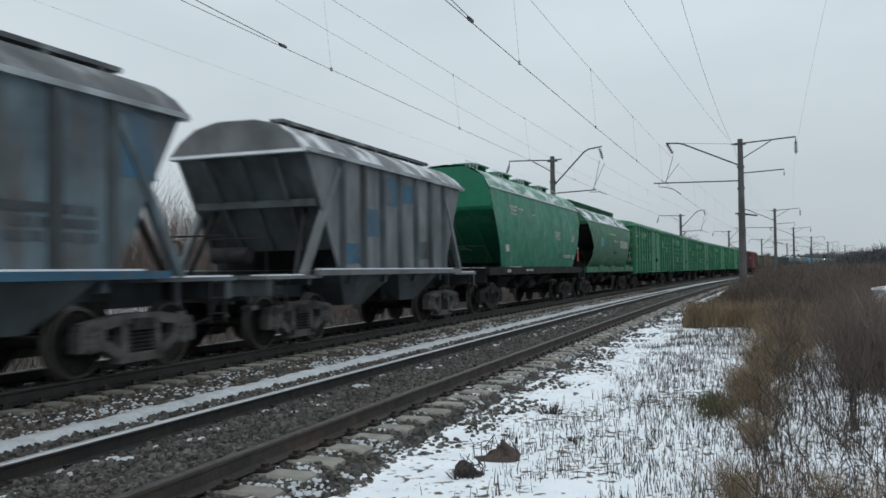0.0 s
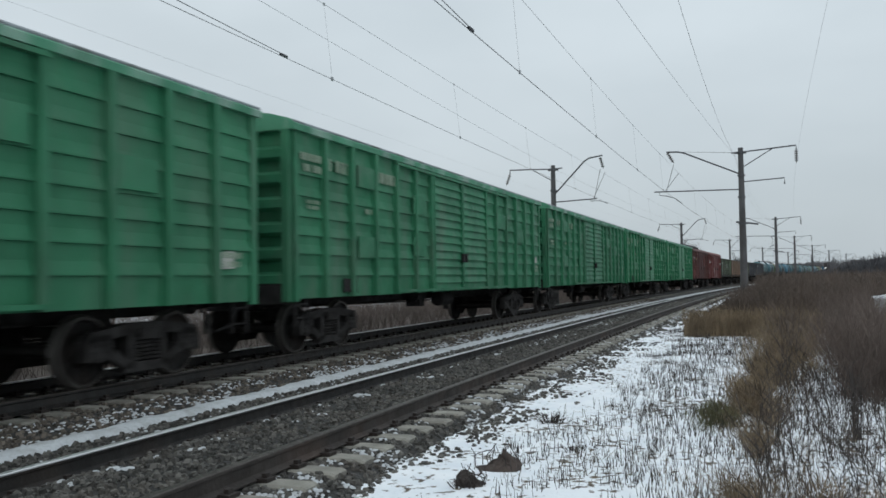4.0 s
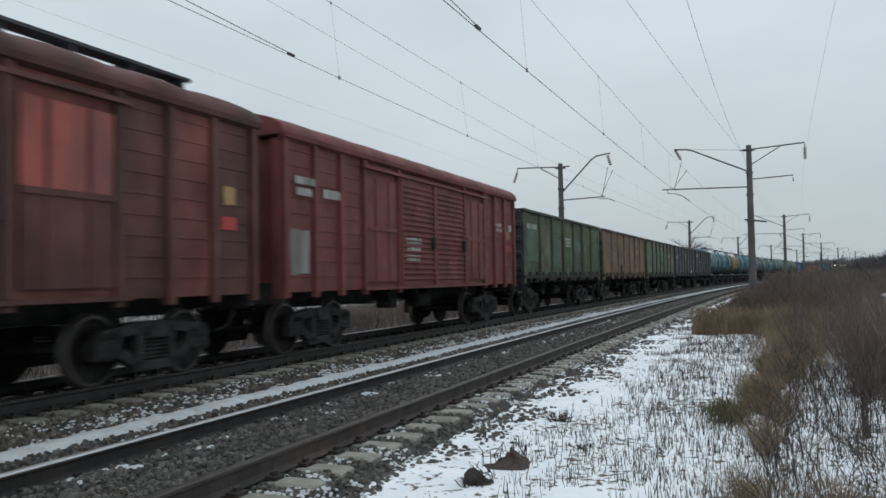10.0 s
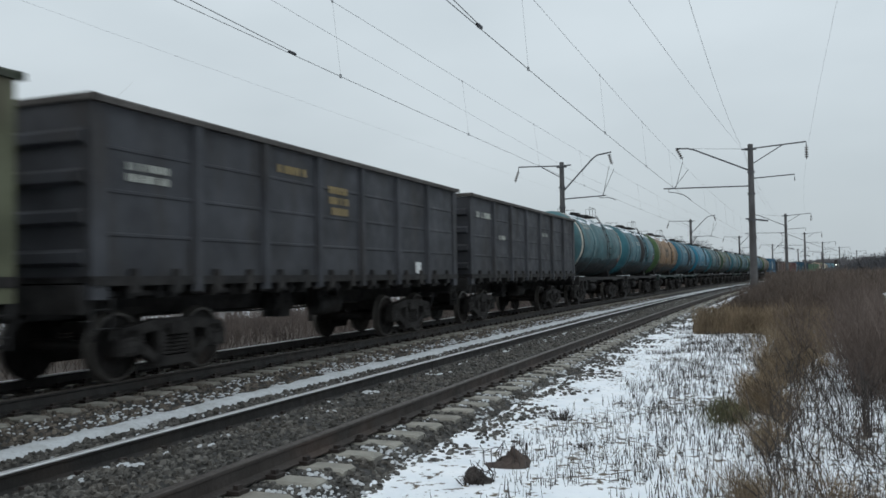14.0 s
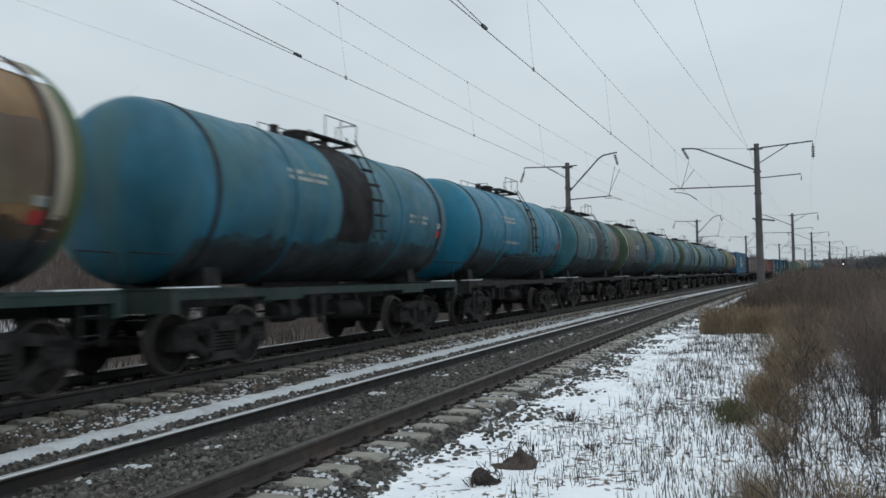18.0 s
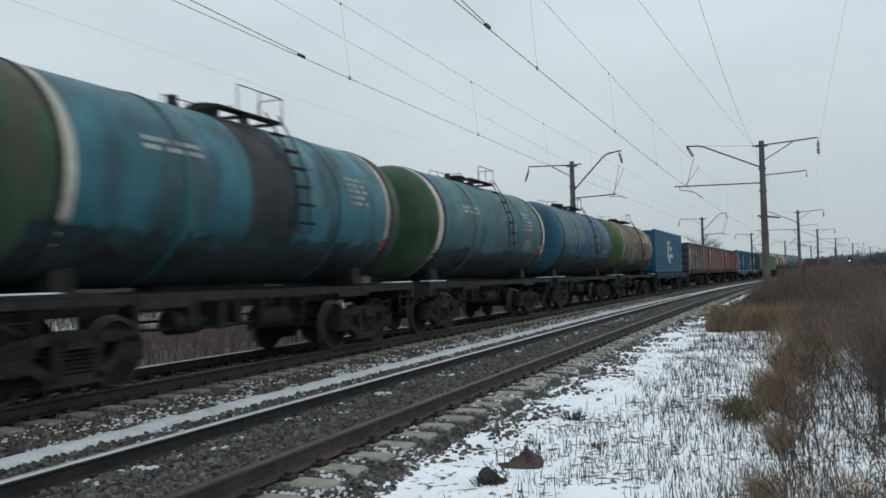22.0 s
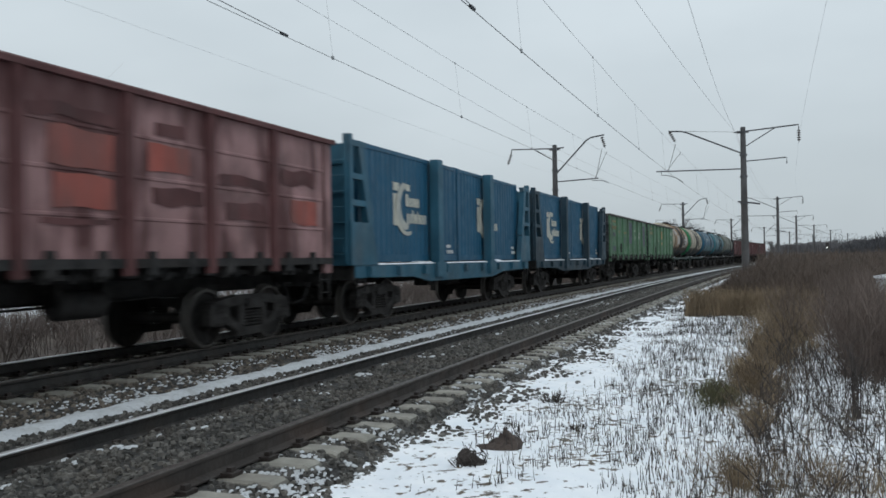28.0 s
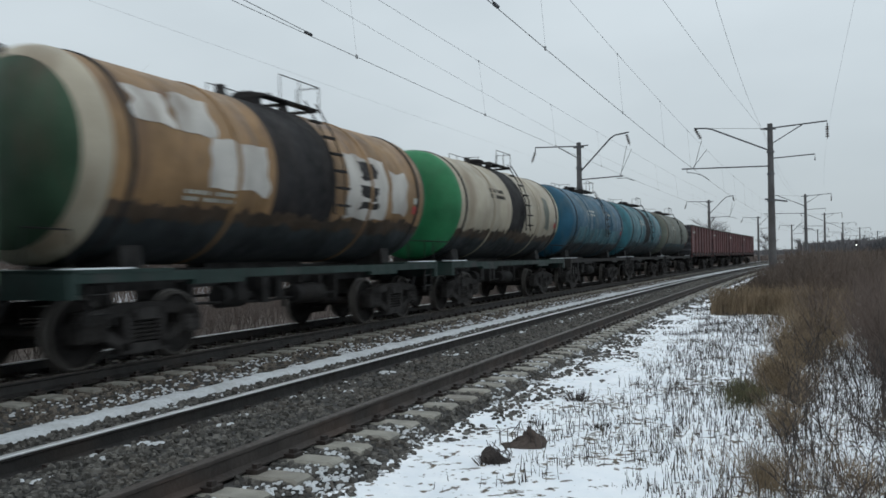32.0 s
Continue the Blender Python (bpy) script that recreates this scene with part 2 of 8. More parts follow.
M_TWIGP = mat("greyish_dry_brush", (0.125, 0.10, 0.09), 0.9, 0, 0.5, 0.5, bump=0, shift=False)
M_LEAFY = mat("matted_brown_grass", (0.125, 0.088, 0.058), 0.9, 0, 0.45, 3.0, bump=0, shift=False)
M_DEAD = mat("dark_dead_leaves", (0.045, 0.036, 0.032), 0.9, 0, 0.5, 6.0, bump=0.2, shift=False)
M_LEAF = mat("brown_dead_leaves", (0.06, 0.044, 0.037), 0.9, 0, 0.5, 6.0, bump=0.2, shift=False)
M_BARK = mat("bare_bark", (0.11, 0.105, 0.105), 0.9, 0, 0.4, 1.2, bump=0.1)
# copse and far woods: distance haze is mixed into these bluish greys
M_COPSE = mat("hazy_dark_copse", (0.062, 0.062, 0.068), 1.0, 0, 0.35, 0.1, bump=0, fine=0, shift=False)
M_WOODS = mat("hazy_far_woods", (0.085, 0.082, 0.085), 1.0, 0, 0.4, 0.05, bump=0, fine=0, shift=False)
M_WHITE = mat("white_cabinet_paint", (0.40, 0.42, 0.44), 0.5, 0, 0.1, 2.0, (0.35, 0.3, 0.26), 0.2, 0.3)


def ground_material():
    """Lying snow, thin and broken, over dark soil and flattened grass."""
    ma = bpy.data.materials.new("snowy_verge")
    ma.use_nodes = True
    ns, ls = ma.node_tree.nodes, ma.node_tree.links
    pb = ns["Principled BSDF"]
    co = ns.new("ShaderNodeTexCoord").outputs["Object"]

    def nz(sc, det, src=co):
        t = ns.new("ShaderNodeTexNoise")
        t.inputs["Scale"].default_value, t.inputs["Detail"].default_value = sc, det
        ls.new(src, t.inputs["Vector"])
        return t.outputs[0]

    def rng(v, lo, hi):
        r = ns.new("ShaderNodeMapRange")
        r.inputs[1].default_value, r.inputs[2].default_value = lo, hi
        ls.new(v, r.inputs[0])
        return r.outputs[0]

    def mix(f, a, b):
        m = ns.new("ShaderNodeMix")
        m.data_type = "RGBA"
        ls.new(f, m.inputs[0])
        for v, i in ((a, 6), (b, 7)):
            if isinstance(v, tuple):
                m.inputs[i].default_value = (*v, 1)
            else:
                ls.new(v, m.inputs[i])
        return m.outputs[2]

    snow = mix(rng(nz(3, 4), 0.3, 0.7), (0.74, 0.78, 0.83), (0.86, 0.88, 0.91))
    soil = mix(rng(nz(9, 5), 0.3, 0.7), (0.06, 0.05, 0.042), (0.17, 0.135, 0.095))
    add = ns.new("ShaderNodeMath")
    add.operation = "ADD"
    mul = ns.new("ShaderNodeMath")
    mul.operation, mul.inputs[1].default_value = "MULTIPLY", 0.55
    ls.new(nz(1.1, 4), mul.inputs[0])
    ls.new(mul.outputs[0], add.inputs[0])
    ls.new(nz(11, 5), add.inputs[1])
    bare = rng(add.outputs[0], 0.86, 0.93)
    ls.new(mix(bare, snow, soil), pb.inputs["Base Color"])
    pb.inputs["Roughness"].default_value = 0.8
    pb.inputs["Specular IOR Level"].default_value = 0.25
    bp = ns.new("ShaderNodeBump")
    bp.inputs["Strength"].default_value, bp.inputs["Distance"].default_value = 0.6, 0.03
    ls.new(nz(16, 5), bp.inputs["Height"])
    ls.new(bp.outputs[0], pb.inputs["Normal"])
    return ma


M_GROUND = ground_material()


# ---- ground ----
def ground_level(x, y):
    """The height of the ground: verge, a shallow dip to the right, a low field beyond the far track."""
    right = x - (bend(NEAR_AXIS, y)[0] if abs(y) < 500 else NEAR_AXIS)
    near = math.exp(-((y - 12) / 30) ** 2)
    z = -0.30 - 0.10 * min(1.0, max(0.0, (right - 5.5) / 4.0))
    if right < 0:
        z = -0.45 - 0.10 * min(1.0, max(0.0, (-right - 7.2) / 3.0))
    z += 0.05 * near * noise.noise((x * 0.9, y * 0.9, 0)) + 0.02 * near * noise.noise((x * 3.1, y * 3.1, 4))
    return z


def spread(lo, hi, fine_lo, fine_hi, step, grow=1.35):
    vals = list(np.arange(fine_lo, fine_hi, step))
    d, v = step, vals[0]
    while v > lo:
        d *= grow
        v -= d
        vals.insert(0, max(v, lo))
    d, v = step, vals[-1]
    while v < hi:
        d *= grow
        v += d
        vals.append(min(v, hi))
    return vals


gx, gy = spread(-1500, 1500, -4.0, 6.0, 0.12), spread(-400, 3200, 1.5, 30.0, 0.2)
verts = [(x, y, ground_level(x, y)) for y in gy for x in gx]
nx = len(gx)
faces = [(j * nx + i, j * nx + i + 1, (j + 1) * nx + i + 1, (j + 1) * nx + i) for j in range(len(gy) - 1) for i in range(nx - 1)]
me = bpy.data.meshes.new("ground")
me.from_pydata(verts, [], faces)
me.materials.append(M_GROUND)
me.shade_smooth()
tagged(new("ground", me), "thin broken snow over dark soil and dry grass", "ground", kind="structure")

# ---- the two tracks ----
ALONG = [-60, -30, -12] + [y * 3.0 for y in range(-2, 40)] + [120 + 12.0 * k for k in range(46)]
FOOT = [(-0.075, -0.18), (0.075, -0.18), (0.075, -0.168), (0.012, -0.14), (0.009, -0.05), (0.036, -0.036), (0.037, -0.012),
        (-0.037, -0.012), (-0.036, -0.036), (-0.009, -0.05), (-0.012, -0.14), (-0.075, -0.168)]
HEAD = [(-0.0385, -0.012), (0.0385, -0.017), (0.0385, -0.007), (0.031, 0.0), (-0.031, 0.0), (-0.0385, -0.005)]


def sleeper_mesh():
    bm = BM()
    prof = [(-0.15, -0.23), (0.15, -0.23), (0.125, -0.02), (0.10, 0.0), (-0.10, 0.0), (-0.125, -0.02)]
    rings = []
    for x, dip in ((-1.35, -0.02), (-1.31, 0), (-1.0, 0), (-0.45, -0.045), (0.45, -0.045), (1.0, 0), (1.31, 0), (1.35, -0.02)):
        rings.append([bm.verts.new((x, py, pz + (dip if pz > -0.1 else 0))) for py, pz in prof])
    for a, b in zip(rings, rings[1:]):
        for i in range(6):
            bm.faces.new((a[i], a[(i + 1) % 6], b[(i + 1) % 6], b[i]))
    bm.faces.new(rings[0])
    bm.faces.new(rings[-1])
    for s in (-0.796, 0.796):
        for d in (-0.115, 0.115):
            box(bm, s + d - 0.055, -0.07, -0.005, s + d + 0.055, 0.07, 0.03, mat_index=1)
            box(bm, s + d - 0.022, -0.03, 0.03, s + d + 0.022, 0.03, 0.065, mat_index=1)
    return mesh_of("sleeper", bm, [M_CONC, M_CLIP])


SLEEPER = sleeper_mesh()
BEDS = {"near": [(-2.75, -0.62), (-2.45, -0.21), (-2.1, -0.19), (-1.7, -0.17), (-0.95, -0.165), (-0.70, -0.2), (-0.62, -0.15), (0.62, -0.15), (0.70, -0.2), (1.25, -0.222), (1.42, -0.265), (1.7, -0.36), (2.2, -0.62)],
        "far": [(-3.2, -1.3), (-2.4, -0.8), (-1.75, -0.26), (-1.3, -0.225), (1.3, -0.225), (1.7, -0.235), (2.1, -0.262), (2.4, -0.33), (2.7, -0.6)]}
rng = np.random.default_rng(11)
for side, axis, up in (("near", NEAR_AXIS, 0.0), ("far", FAR_AXIS, FAR_UP)):
    bm = BM()
    sweep(bm, BEDS[side], axis, up, ALONG)
    bed = solid("ballast_bed", bm, M_BED, f"dark crushed stone bed of the {side} track", "ballast", kind="structure")
    for sd in (-0.796, 0.796):
        bm = BM()
        sweep(bm, FOOT, axis + sd, up, ALONG)
        worn = sd < 0
        rail = solid("rail", bm, M_RAILD if worn or side == "far" else M_RAIL, f"rusty steel rail with a worn top, {side} track", "rail", "rails", "structure")
        bm = BM()
        sweep(bm, HEAD, axis + sd, up, ALONG)
        part("running_surface", bm, M_SHINE if worn else M_DULL, rail, "bright worn rail head" if worn else "dull brown rail head")
    first, count = (1.2, 190) if side == "near" else (3.6, 110)
    for k in range(count):
        m = on_bend(axis, first + 0.543 * k, up - 0.187)
        part("sleeper", SLEEPER, None, bed, at=m @ pose(rng.normal(0, 0.012), 0, 0, 0, 0, rng.normal(0, 0.4)))
    rest = BM()
    for k in list(range(-90, 0)) + list(range(count, count + 300)):
        m = on_bend(axis, first + 0.543 * k, up - 0.187)
        box(rest, -1.35, -0.13, -0.2, 1.35, 0.13, 0.0, m)
    tagged(part("sleeper_row", rest, M_CONC, bed), "concrete sleepers further up and down the track", kind="stuff")


# ---- loose stones, snow and stalks ----
def scatter(name, pts, sizes, material, label, category, flat=0.7, seed=3):
    """Many small angular lumps in one mesh."""
    g = np.random.default_rng(seed)
    cube = np.array([(-1, -1, -1), (1, -1, -1), (1, 1, -1), (-1, 1, -1), (-1, -1, 1), (1, -1, 1), (1, 1, 1), (-1, 1, 1)], float)
    cube[4:, :2] *= 0.62
    quads = np.array([(0, 3, 2, 1), (4, 5, 6, 7), (0, 1, 5, 4), (1, 2, 6, 5), (2, 3, 7, 6), (3, 0, 4, 7)])
    n = len(pts)
    v = np.repeat(cube[None], n, 0) * (1 + g.uniform(-0.35, 0.35, (n, 8, 3)))
    v *= (np.asarray(sizes)[:, None, None] * g.uniform(0.7, 1.3, (n, 1, 3))) * np.array([1, 1, flat])
    a = g.uniform(0, 6.28, n)
    tl = g.normal(0, 0.35, n)
    y, z = v[:, :, 1].copy(), v[:, :, 2].copy()
    v[:, :, 1] = y * np.cos(tl)[:, None] - z * np.sin(tl)[:, None]
    v[:, :, 2] = y * np.sin(tl)[:, None] + z * np.cos(tl)[:, None]
    x, y = v[:, :, 0].copy(), v[:, :, 1].copy()
    v[:, :, 0] = x * np.cos(a)[:, None] - y * np.sin(a)[:, None]
    v[:, :, 1] = x * np.sin(a)[:, None] + y * np.cos(a)[:, None]
    v += np.asarray(pts)[:, None, :]
    f = (quads[None] + (np.arange(n) * 8)[:, None, None]).reshape(-1, 4)
    m = bpy.data.meshes.new(name)
    m.from_pydata(v.reshape(-1, 3).tolist(), [], f.tolist())
    m.materials.append(material)
    return tagged(new(name, m), label, category, kind="stuff")


def bed_height(prof, w):
    xs, zs = [p[0] for p in prof], [p[1] for p in prof]
    return np.interp(w, xs, zs)


def strip(axis, w, y):
    """World x and y for places w to the right of a track's axis."""
    a = y / (BEND - FAR_AXIS)
    return BEND - (BEND - axis - w) * np.cos(a), (BEND - axis - w) * np.sin(a)


def along(g, n, lo, hi, power=2.0):
    """More places near the camera than far away."""
    return lo + (hi - lo) * g.uniform(0, 1, n) ** power


g = np.random.default_rng(5)
for side, axis, up, n, w0, w1, y0, y1 in (("near", NEAR_AXIS, 0.0, 44000, -2.4, 1.75, 1.5, 60), ("far", FAR_AXIS, FAR_UP, 21000, -1.3, 2.28, 3.5, 60)):
    y = along(g, n, y0, y1)
    w = g.uniform(w0, w1, n)
    if side == "near":
        clear = (w > -2.24) & (w < -1.77)
        y, w = y[~clear], w[~clear]
    off = ((y - (1.2 if side == "near" else 3.6)) / 0.543 + 0.5) % 1.0 - 0.5
    keep = ~((np.abs(off * 0.543) < 0.13) & (np.abs(w) < 1.33) & ((w > 0.6) if side == "near" else (np.abs(w) > 0.3))) & (np.abs(np.abs(w) - 0.796) > 0.09)
    y, w = y[keep], w[keep]
    x, yy = strip(axis, w, y)
    z = bed_height(BEDS[side], w) + up + g.uniform(-0.008, 0.02, len(y))
    scatter("ballast_stones", np.stack([x, yy, z], 1), g.uniform(0.011, 0.028, len(y)) * (1 + y / 80), M_STONE if side == "near" else M_STONEB,
            f"loose grey brown crushed stones on the {side} track", "stones", seed=7)

n = 3000
y = along(g, n, 2.2, 45, 1.7)
w = 1.62 + np.abs(g.normal(0, 0.34, n))
x, yy = strip(NEAR_AXIS, w, y)
keep = np.array([noise.noise((a * 1.6, b * 1.1, 17)) for a, b in zip(x, yy)]) > (w - 2.0) * 0.55
x, yy, w, y = x[keep], yy[keep], w[keep], y[keep]
z = np.maximum(bed_height(BEDS["near"], w), np.array([ground_level(a, b) for a, b in zip(x, yy)])) + 0.005
scatter("verge_stones", np.stack([x, yy, z], 1), g.uniform(0.009, 0.025, len(x)) * (1 + y / 60), M_STONE, "dark stones strewn over the edge of the snow", "stones", seed=13)

# snow caught between the stones, in the cribs beside the rails and along the shoulder
def snow_bits(name, pts, sizes, label, seed, flat=0.12):
    """Low rounded remnants of snow with ragged outlines, in one mesh."""
    q = np.random.default_rng(seed)
    n, k = len(pts), 8
    ang = np.linspace(0, 2 * np.pi, k, endpoint=False)[None] + q.uniform(0, 6.28, (n, 1))
    rad = np.asarray(sizes)[:, None] * q.uniform(0.55, 1.35, (n, k))
    sx, sy = q.uniform(0.7, 1.2, (n, 1)), q.uniform(0.8, 1.7, (n, 1))
    rim = np.stack([rad * np.cos(ang) * sx, rad * np.sin(ang) * sy, np.full((n, k), -0.012)], 2)
    mid = rim * 0.55
    mid[:, :, 2] = np.asarray(sizes)[:, None] * flat * q.uniform(0.6, 1.2, (n, k))
    top = np.zeros((n, 1, 3))
    top[:, 0, 2] = np.asarray(sizes) * flat * 1.15
    v = np.concatenate([rim, mid, top], 1) + np.asarray(pts)[:, None, :]
    tri = []
    for i in range(k):
        j = (i + 1) % k
        tri += [(i, j, k + j), (i, k + j, k + i), (k + i, k + j, 2 * k)]
    f = (np.array(tri)[None] + (np.arange(n) * (2 * k + 1))[:, None, None]).reshape(-1, 3)
    m = bpy.data.meshes.new(name)
    m.from_pydata(v.reshape(-1, 3).tolist(), [], f.tolist())
    m.materials.append(M_OLDSNOW)
    m.shade_smooth()
    return tagged(new(name, m), label, "snow", kind="stuff")


pts, siz = [], []
for axis, up, prof, n, peak, width, w0, w1, lo_s, hi_s, cut in (
        (NEAR_AXIS, 0.0, BEDS["near"], 7200, 1.30, 0.2, 0.93, 1.8, 0.008, 0.028, 0.0),
        (NEAR_AXIS, 0.0, BEDS["near"], 1100, 1.72, 0.16, 1.4, 2.1, 0.012, 0.04, 0.0),
        (NEAR_AXIS, 0.0, BEDS["near"], 1300, -0.42, 0.14, -0.68, 0.5, 0.012, 0.045, 0.12),
        (NEAR_AXIS, 0.0, BEDS["near"], 900, -1.62, 0.14, -1.76, -1.0, 0.010, 0.022, 0.05),
        (NEAR_AXIS, 0.0, BEDS["near"], 260, -0.50, 0.08, -0.66, -0.2, 0.02, 0.055, -0.02),
        (FAR_AXIS, FAR_UP, BEDS["far"], 4200, 2.02, 0.2, 1.2, 2.3, 0.010, 0.028, -0.15),
        (FAR_AXIS, FAR_UP, BEDS["far"], 1200, 1.45, 0.18, 0.95, 1.9, 0.008, 0.022, 0.05)):
    y = along(g, n, 2.0, 55, 1.6)
    w = np.clip(g.normal(peak, width, n), w0, w1)
    x, yy = strip(axis, w, y)
    clump = np.array([noise.noise((a * 1.9, b * 1.3, 3)) + 0.5 * noise.noise((a * 5, b * 4, 8)) for a, b in zip(x, yy)])
    first = 1.2 if axis == NEAR_AXIS else 3.6
    bare = (np.abs(((y - first) / 0.543 + 0.5) % 1.0 - 0.5) * 0.543 < 0.12) & (np.abs(w) < 1.3)
    keep = (clump > cut) & ~bare
    pts.append(np.stack([x, yy, bed_height(prof, w) + up + 0.022], 1)[keep])
    siz.append((g.uniform(lo_s, hi_s, n) * (1 + y / 60))[keep])
snow_bits("snow_crumbs", np.concatenate(pts), np.concatenate(siz), "small remnants of snow lying between the stones", 9)

# the unbroken ribbon of snow in the trough
bm = BM()
ys = np.concatenate([np.arange(-44, 1.0, 0.9), np.arange(1.0, 40, 0.07), np.arange(40, 120, 0.9), np.arange(120, 300, 8.0)])
rows = []
for y in ys:
    lo = -2.22 + 0.05 * noise.noise((y * 1.3, 0, 0)) + 0.035 * noise.noise((y * 5.1, 2, 0)) + 0.03 * noise.noise((y * 14.0, 8, 0))
    hi = -1.76 + 0.05 * noise.noise((y * 1.1, 7, 0)) + 0.035 * noise.noise((y * 6.3, 5, 0)) + 0.03 * noise.noise((y * 17.0, 6, 0))
    if 33 < y < 37:
        lo -= 0.5 * (1 - abs(y - 35) / 2)
    row = []
    for k in range(6):
        w = lo + (hi - lo) * k / 5
        wx, wy = strip(NEAR_AXIS, w, y)
        z = -0.155 + 0.04 * math.sin(math.pi * k / 5) - (0.05 if k in (0, 5) else 0) + 0.02 * noise.noise((w * 4, y * 4, 1))
        if k:
            z = max(z, FAR_UP + float(bed_height(BEDS["far"], w + NEAR_AXIS - FAR_AXIS)) + 0.02 + 0.02 * noise.noise((w * 7, y * 7, 3)))
        row.append(bm.verts.new((wx, wy, z)))
    rows.append(row)
for r0, r1 in zip(rows, rows[1:]):
    for i in range(5):
        bm.faces.new((r0[i], r0[i + 1], r1[i + 1], r1[i]))
solid("snow_ribbon", bm, M_OLDSNOW, "long ribbon of snow between the two tracks", "snow", kind="stuff", smooth=True)


def blades(name, base, height, lean, width, material, label, category, seed=4, forks=0):
    """Thin three-sided stalks; forks adds side twigs to each."""
    r = np.random.default_rng(seed)
    n = len(base)
    top = base + np.stack([lean[:, 0] * height, lean[:, 1] * height, height], 1)
    segs = [(base, top, width)]
    for k in range(forks):
        f = r.uniform(0.25, 0.9, n)[:, None]
        start = base + (top - base) * f
        d = np.stack([r.normal(0, 0.45, n), r.normal(0, 0.45, n), r.uniform(0.35, 1.0, n)], 1)
        segs.append((start, start + d * (height * r.uniform(0.25, 0.6, n))[:, None], width * 0.6))
    vs, fs, off = [], [], 0
    for a, b, w in segs:
        ang = r.uniform(0, 6.28, n)
        tri = [np.stack([np.cos(ang + q), np.sin(ang + q), np.zeros(n)], 1) * (w / 2)[:, None] for q in (0, 2.09, 4.19)]
        v = np.stack([a + t for t in tri] + [b + t * 0.35 for t in tri], 1)
        i = (np.arange(n) * 6 + off)[:, None]
        fs.append(np.concatenate([i + np.array([[0, 1, 4, 3]]), i + np.array([[1, 2, 5, 4]]), i + np.array([[2, 0, 3, 5]])], 0))
        vs.append(v.reshape(-1, 3))
        off += n * 6
    m = bpy.data.meshes.new(name)
    m.from_pydata(np.concatenate(vs).tolist(), [], np.concatenate(fs).tolist())
    m.materials.append(material)
    return tagged(new(name, m), label, category, kind="stuff")


def on_ground(x, y):
    return np.array([(a, b, ground_level(a, b) - 0.01) for a, b in zip(x, y)])


# stubble on the verge: thin upright stalks, close together past a margin of clear snow
n = 13000
y = along(g, n, 3.0, 30, 1.12)
x = strip(NEAR_AXIS, 1.95 + g.uniform(0, 1, n) * 4.8, y)[0]
dens = np.array([noise.noise((a * 1.1, b * 0.8, 9)) + 0.5 * noise.noise((a * 3.5, b * 3.0, 2)) for a, b in zip(x, y)])
rel = x - strip(NEAR_AXIS, 1.95, y)[0]
keep = dens + np.clip(rel - 0.75, -0.7, 0.5) * 0.75 > 0.08
x, y = x[keep], y[keep]
many = g.integers(1, 4, len(x))
size = np.repeat(g.uniform(0.4, 1.15, len(x)) ** 1.5, many)
x, y = np.repeat(x, many), np.repeat(y, many)
n = len(x)
x, y = x + g.normal(0, 0.05, n), y + g.normal(0, 0.07, n)
blades("stubble", on_ground(x, y), g.uniform(0.06, 0.17, n) * size, g.normal(0, 0.13, (n, 2)), g.uniform(0.005, 0.011, n) * (1 + y / 45), M_STUB,
       "thin dark stubble standing upright in the snow", "dry grass", 21)
n = 2600
y = along(g, n, 3.2, 26, 1.3)
x = strip(NEAR_AXIS, 2.4 + g.uniform(0, 1, n) * 4.0, y)[0]
keep = np.array([noise.noise((a * 0.9, b * 0.45, 30)) for a, b in zip(x, y)]) > 0.12
x, y = x[keep], y[keep]
n = len(x)
blades("short_dry_grass", on_ground(x, y), g.uniform(0.05, 0.15, n), g.normal(0, 0.4, (n, 2)), g.uniform(0.005, 0.010, n) * (1 + y / 50), M_STALK,
       "olive brown grass stalks bent over in the snow", "dry grass", 22, 1)
n = 900
y = 10.9 + g.normal(0, 0.45, n)
x = -0.42 + g.normal(0, 0.13, n)
blades("olive_grass", on_ground(x, y), g.uniform(0.05, 0.17, n), g.normal(0, 0.5, (n, 2)), g.uniform(0.006, 0.011, n), M_OLIVE,
       "patch of olive green grass showing through the snow", "grass", 23, 1)


# weeds and brush on the right, growing denser away from the camera
def brush(name, x, y, tall, width, material, label, seed, forks=4, lean=0.16, z=None):
    r = np.random.default_rng(seed)
    base = on_ground(x, y) if z is None else np.stack([x, y, z], 1)
    return blades(name, base, tall, r.normal(0, lean, (len(x), 2)), width, material, label, "brush", seed, forks)


def uneven(x, y, sc=0.35):
    return np.array([noise.noise((a * sc, b * sc, 12)) for a, b in zip(x, y)])


n = 11000
y = 26.0 + g.uniform(0, 1, n) ** 1.3 * 36
x = strip(NEAR_AXIS, 2.6 + g.uniform(0, 1, n) ** 1.2 * 14, y)[0]
keep = ~((x / y > 0.117) & (y < 33.5))
x, y = x[keep], y[keep]
n = len(x)
edge = np.clip((x - strip(NEAR_AXIS, 2.3, y)[0]) / 1.5, 0.35, 1) * np.clip((y - 24.5) / 3.0, 0.5, 1)
brush("thicket", x, y, g.uniform(0.6, 1.2, n) * edge * (1.0 + 0.5 * uneven(x, y)), g.uniform(0.012, 0.026, n), M_TWIG,
      "dense thicket of bare brown shrubs beside the track", 31, 5, 0.24)
n = 2600
y = 25.2 + np.abs(g.normal(0, 1.2, n))
x = strip(NEAR_AXIS, 2.7 + g.uniform(0, 1, n) * 5.5, y)[0]
brush("thicket_grass", x, y, g.uniform(0.35, 0.8, n), g.uniform(0.012, 0.022, n), M_STRAW, "tawny grass at the foot of the thicket", 39, 3, 0.25)
n = 5200
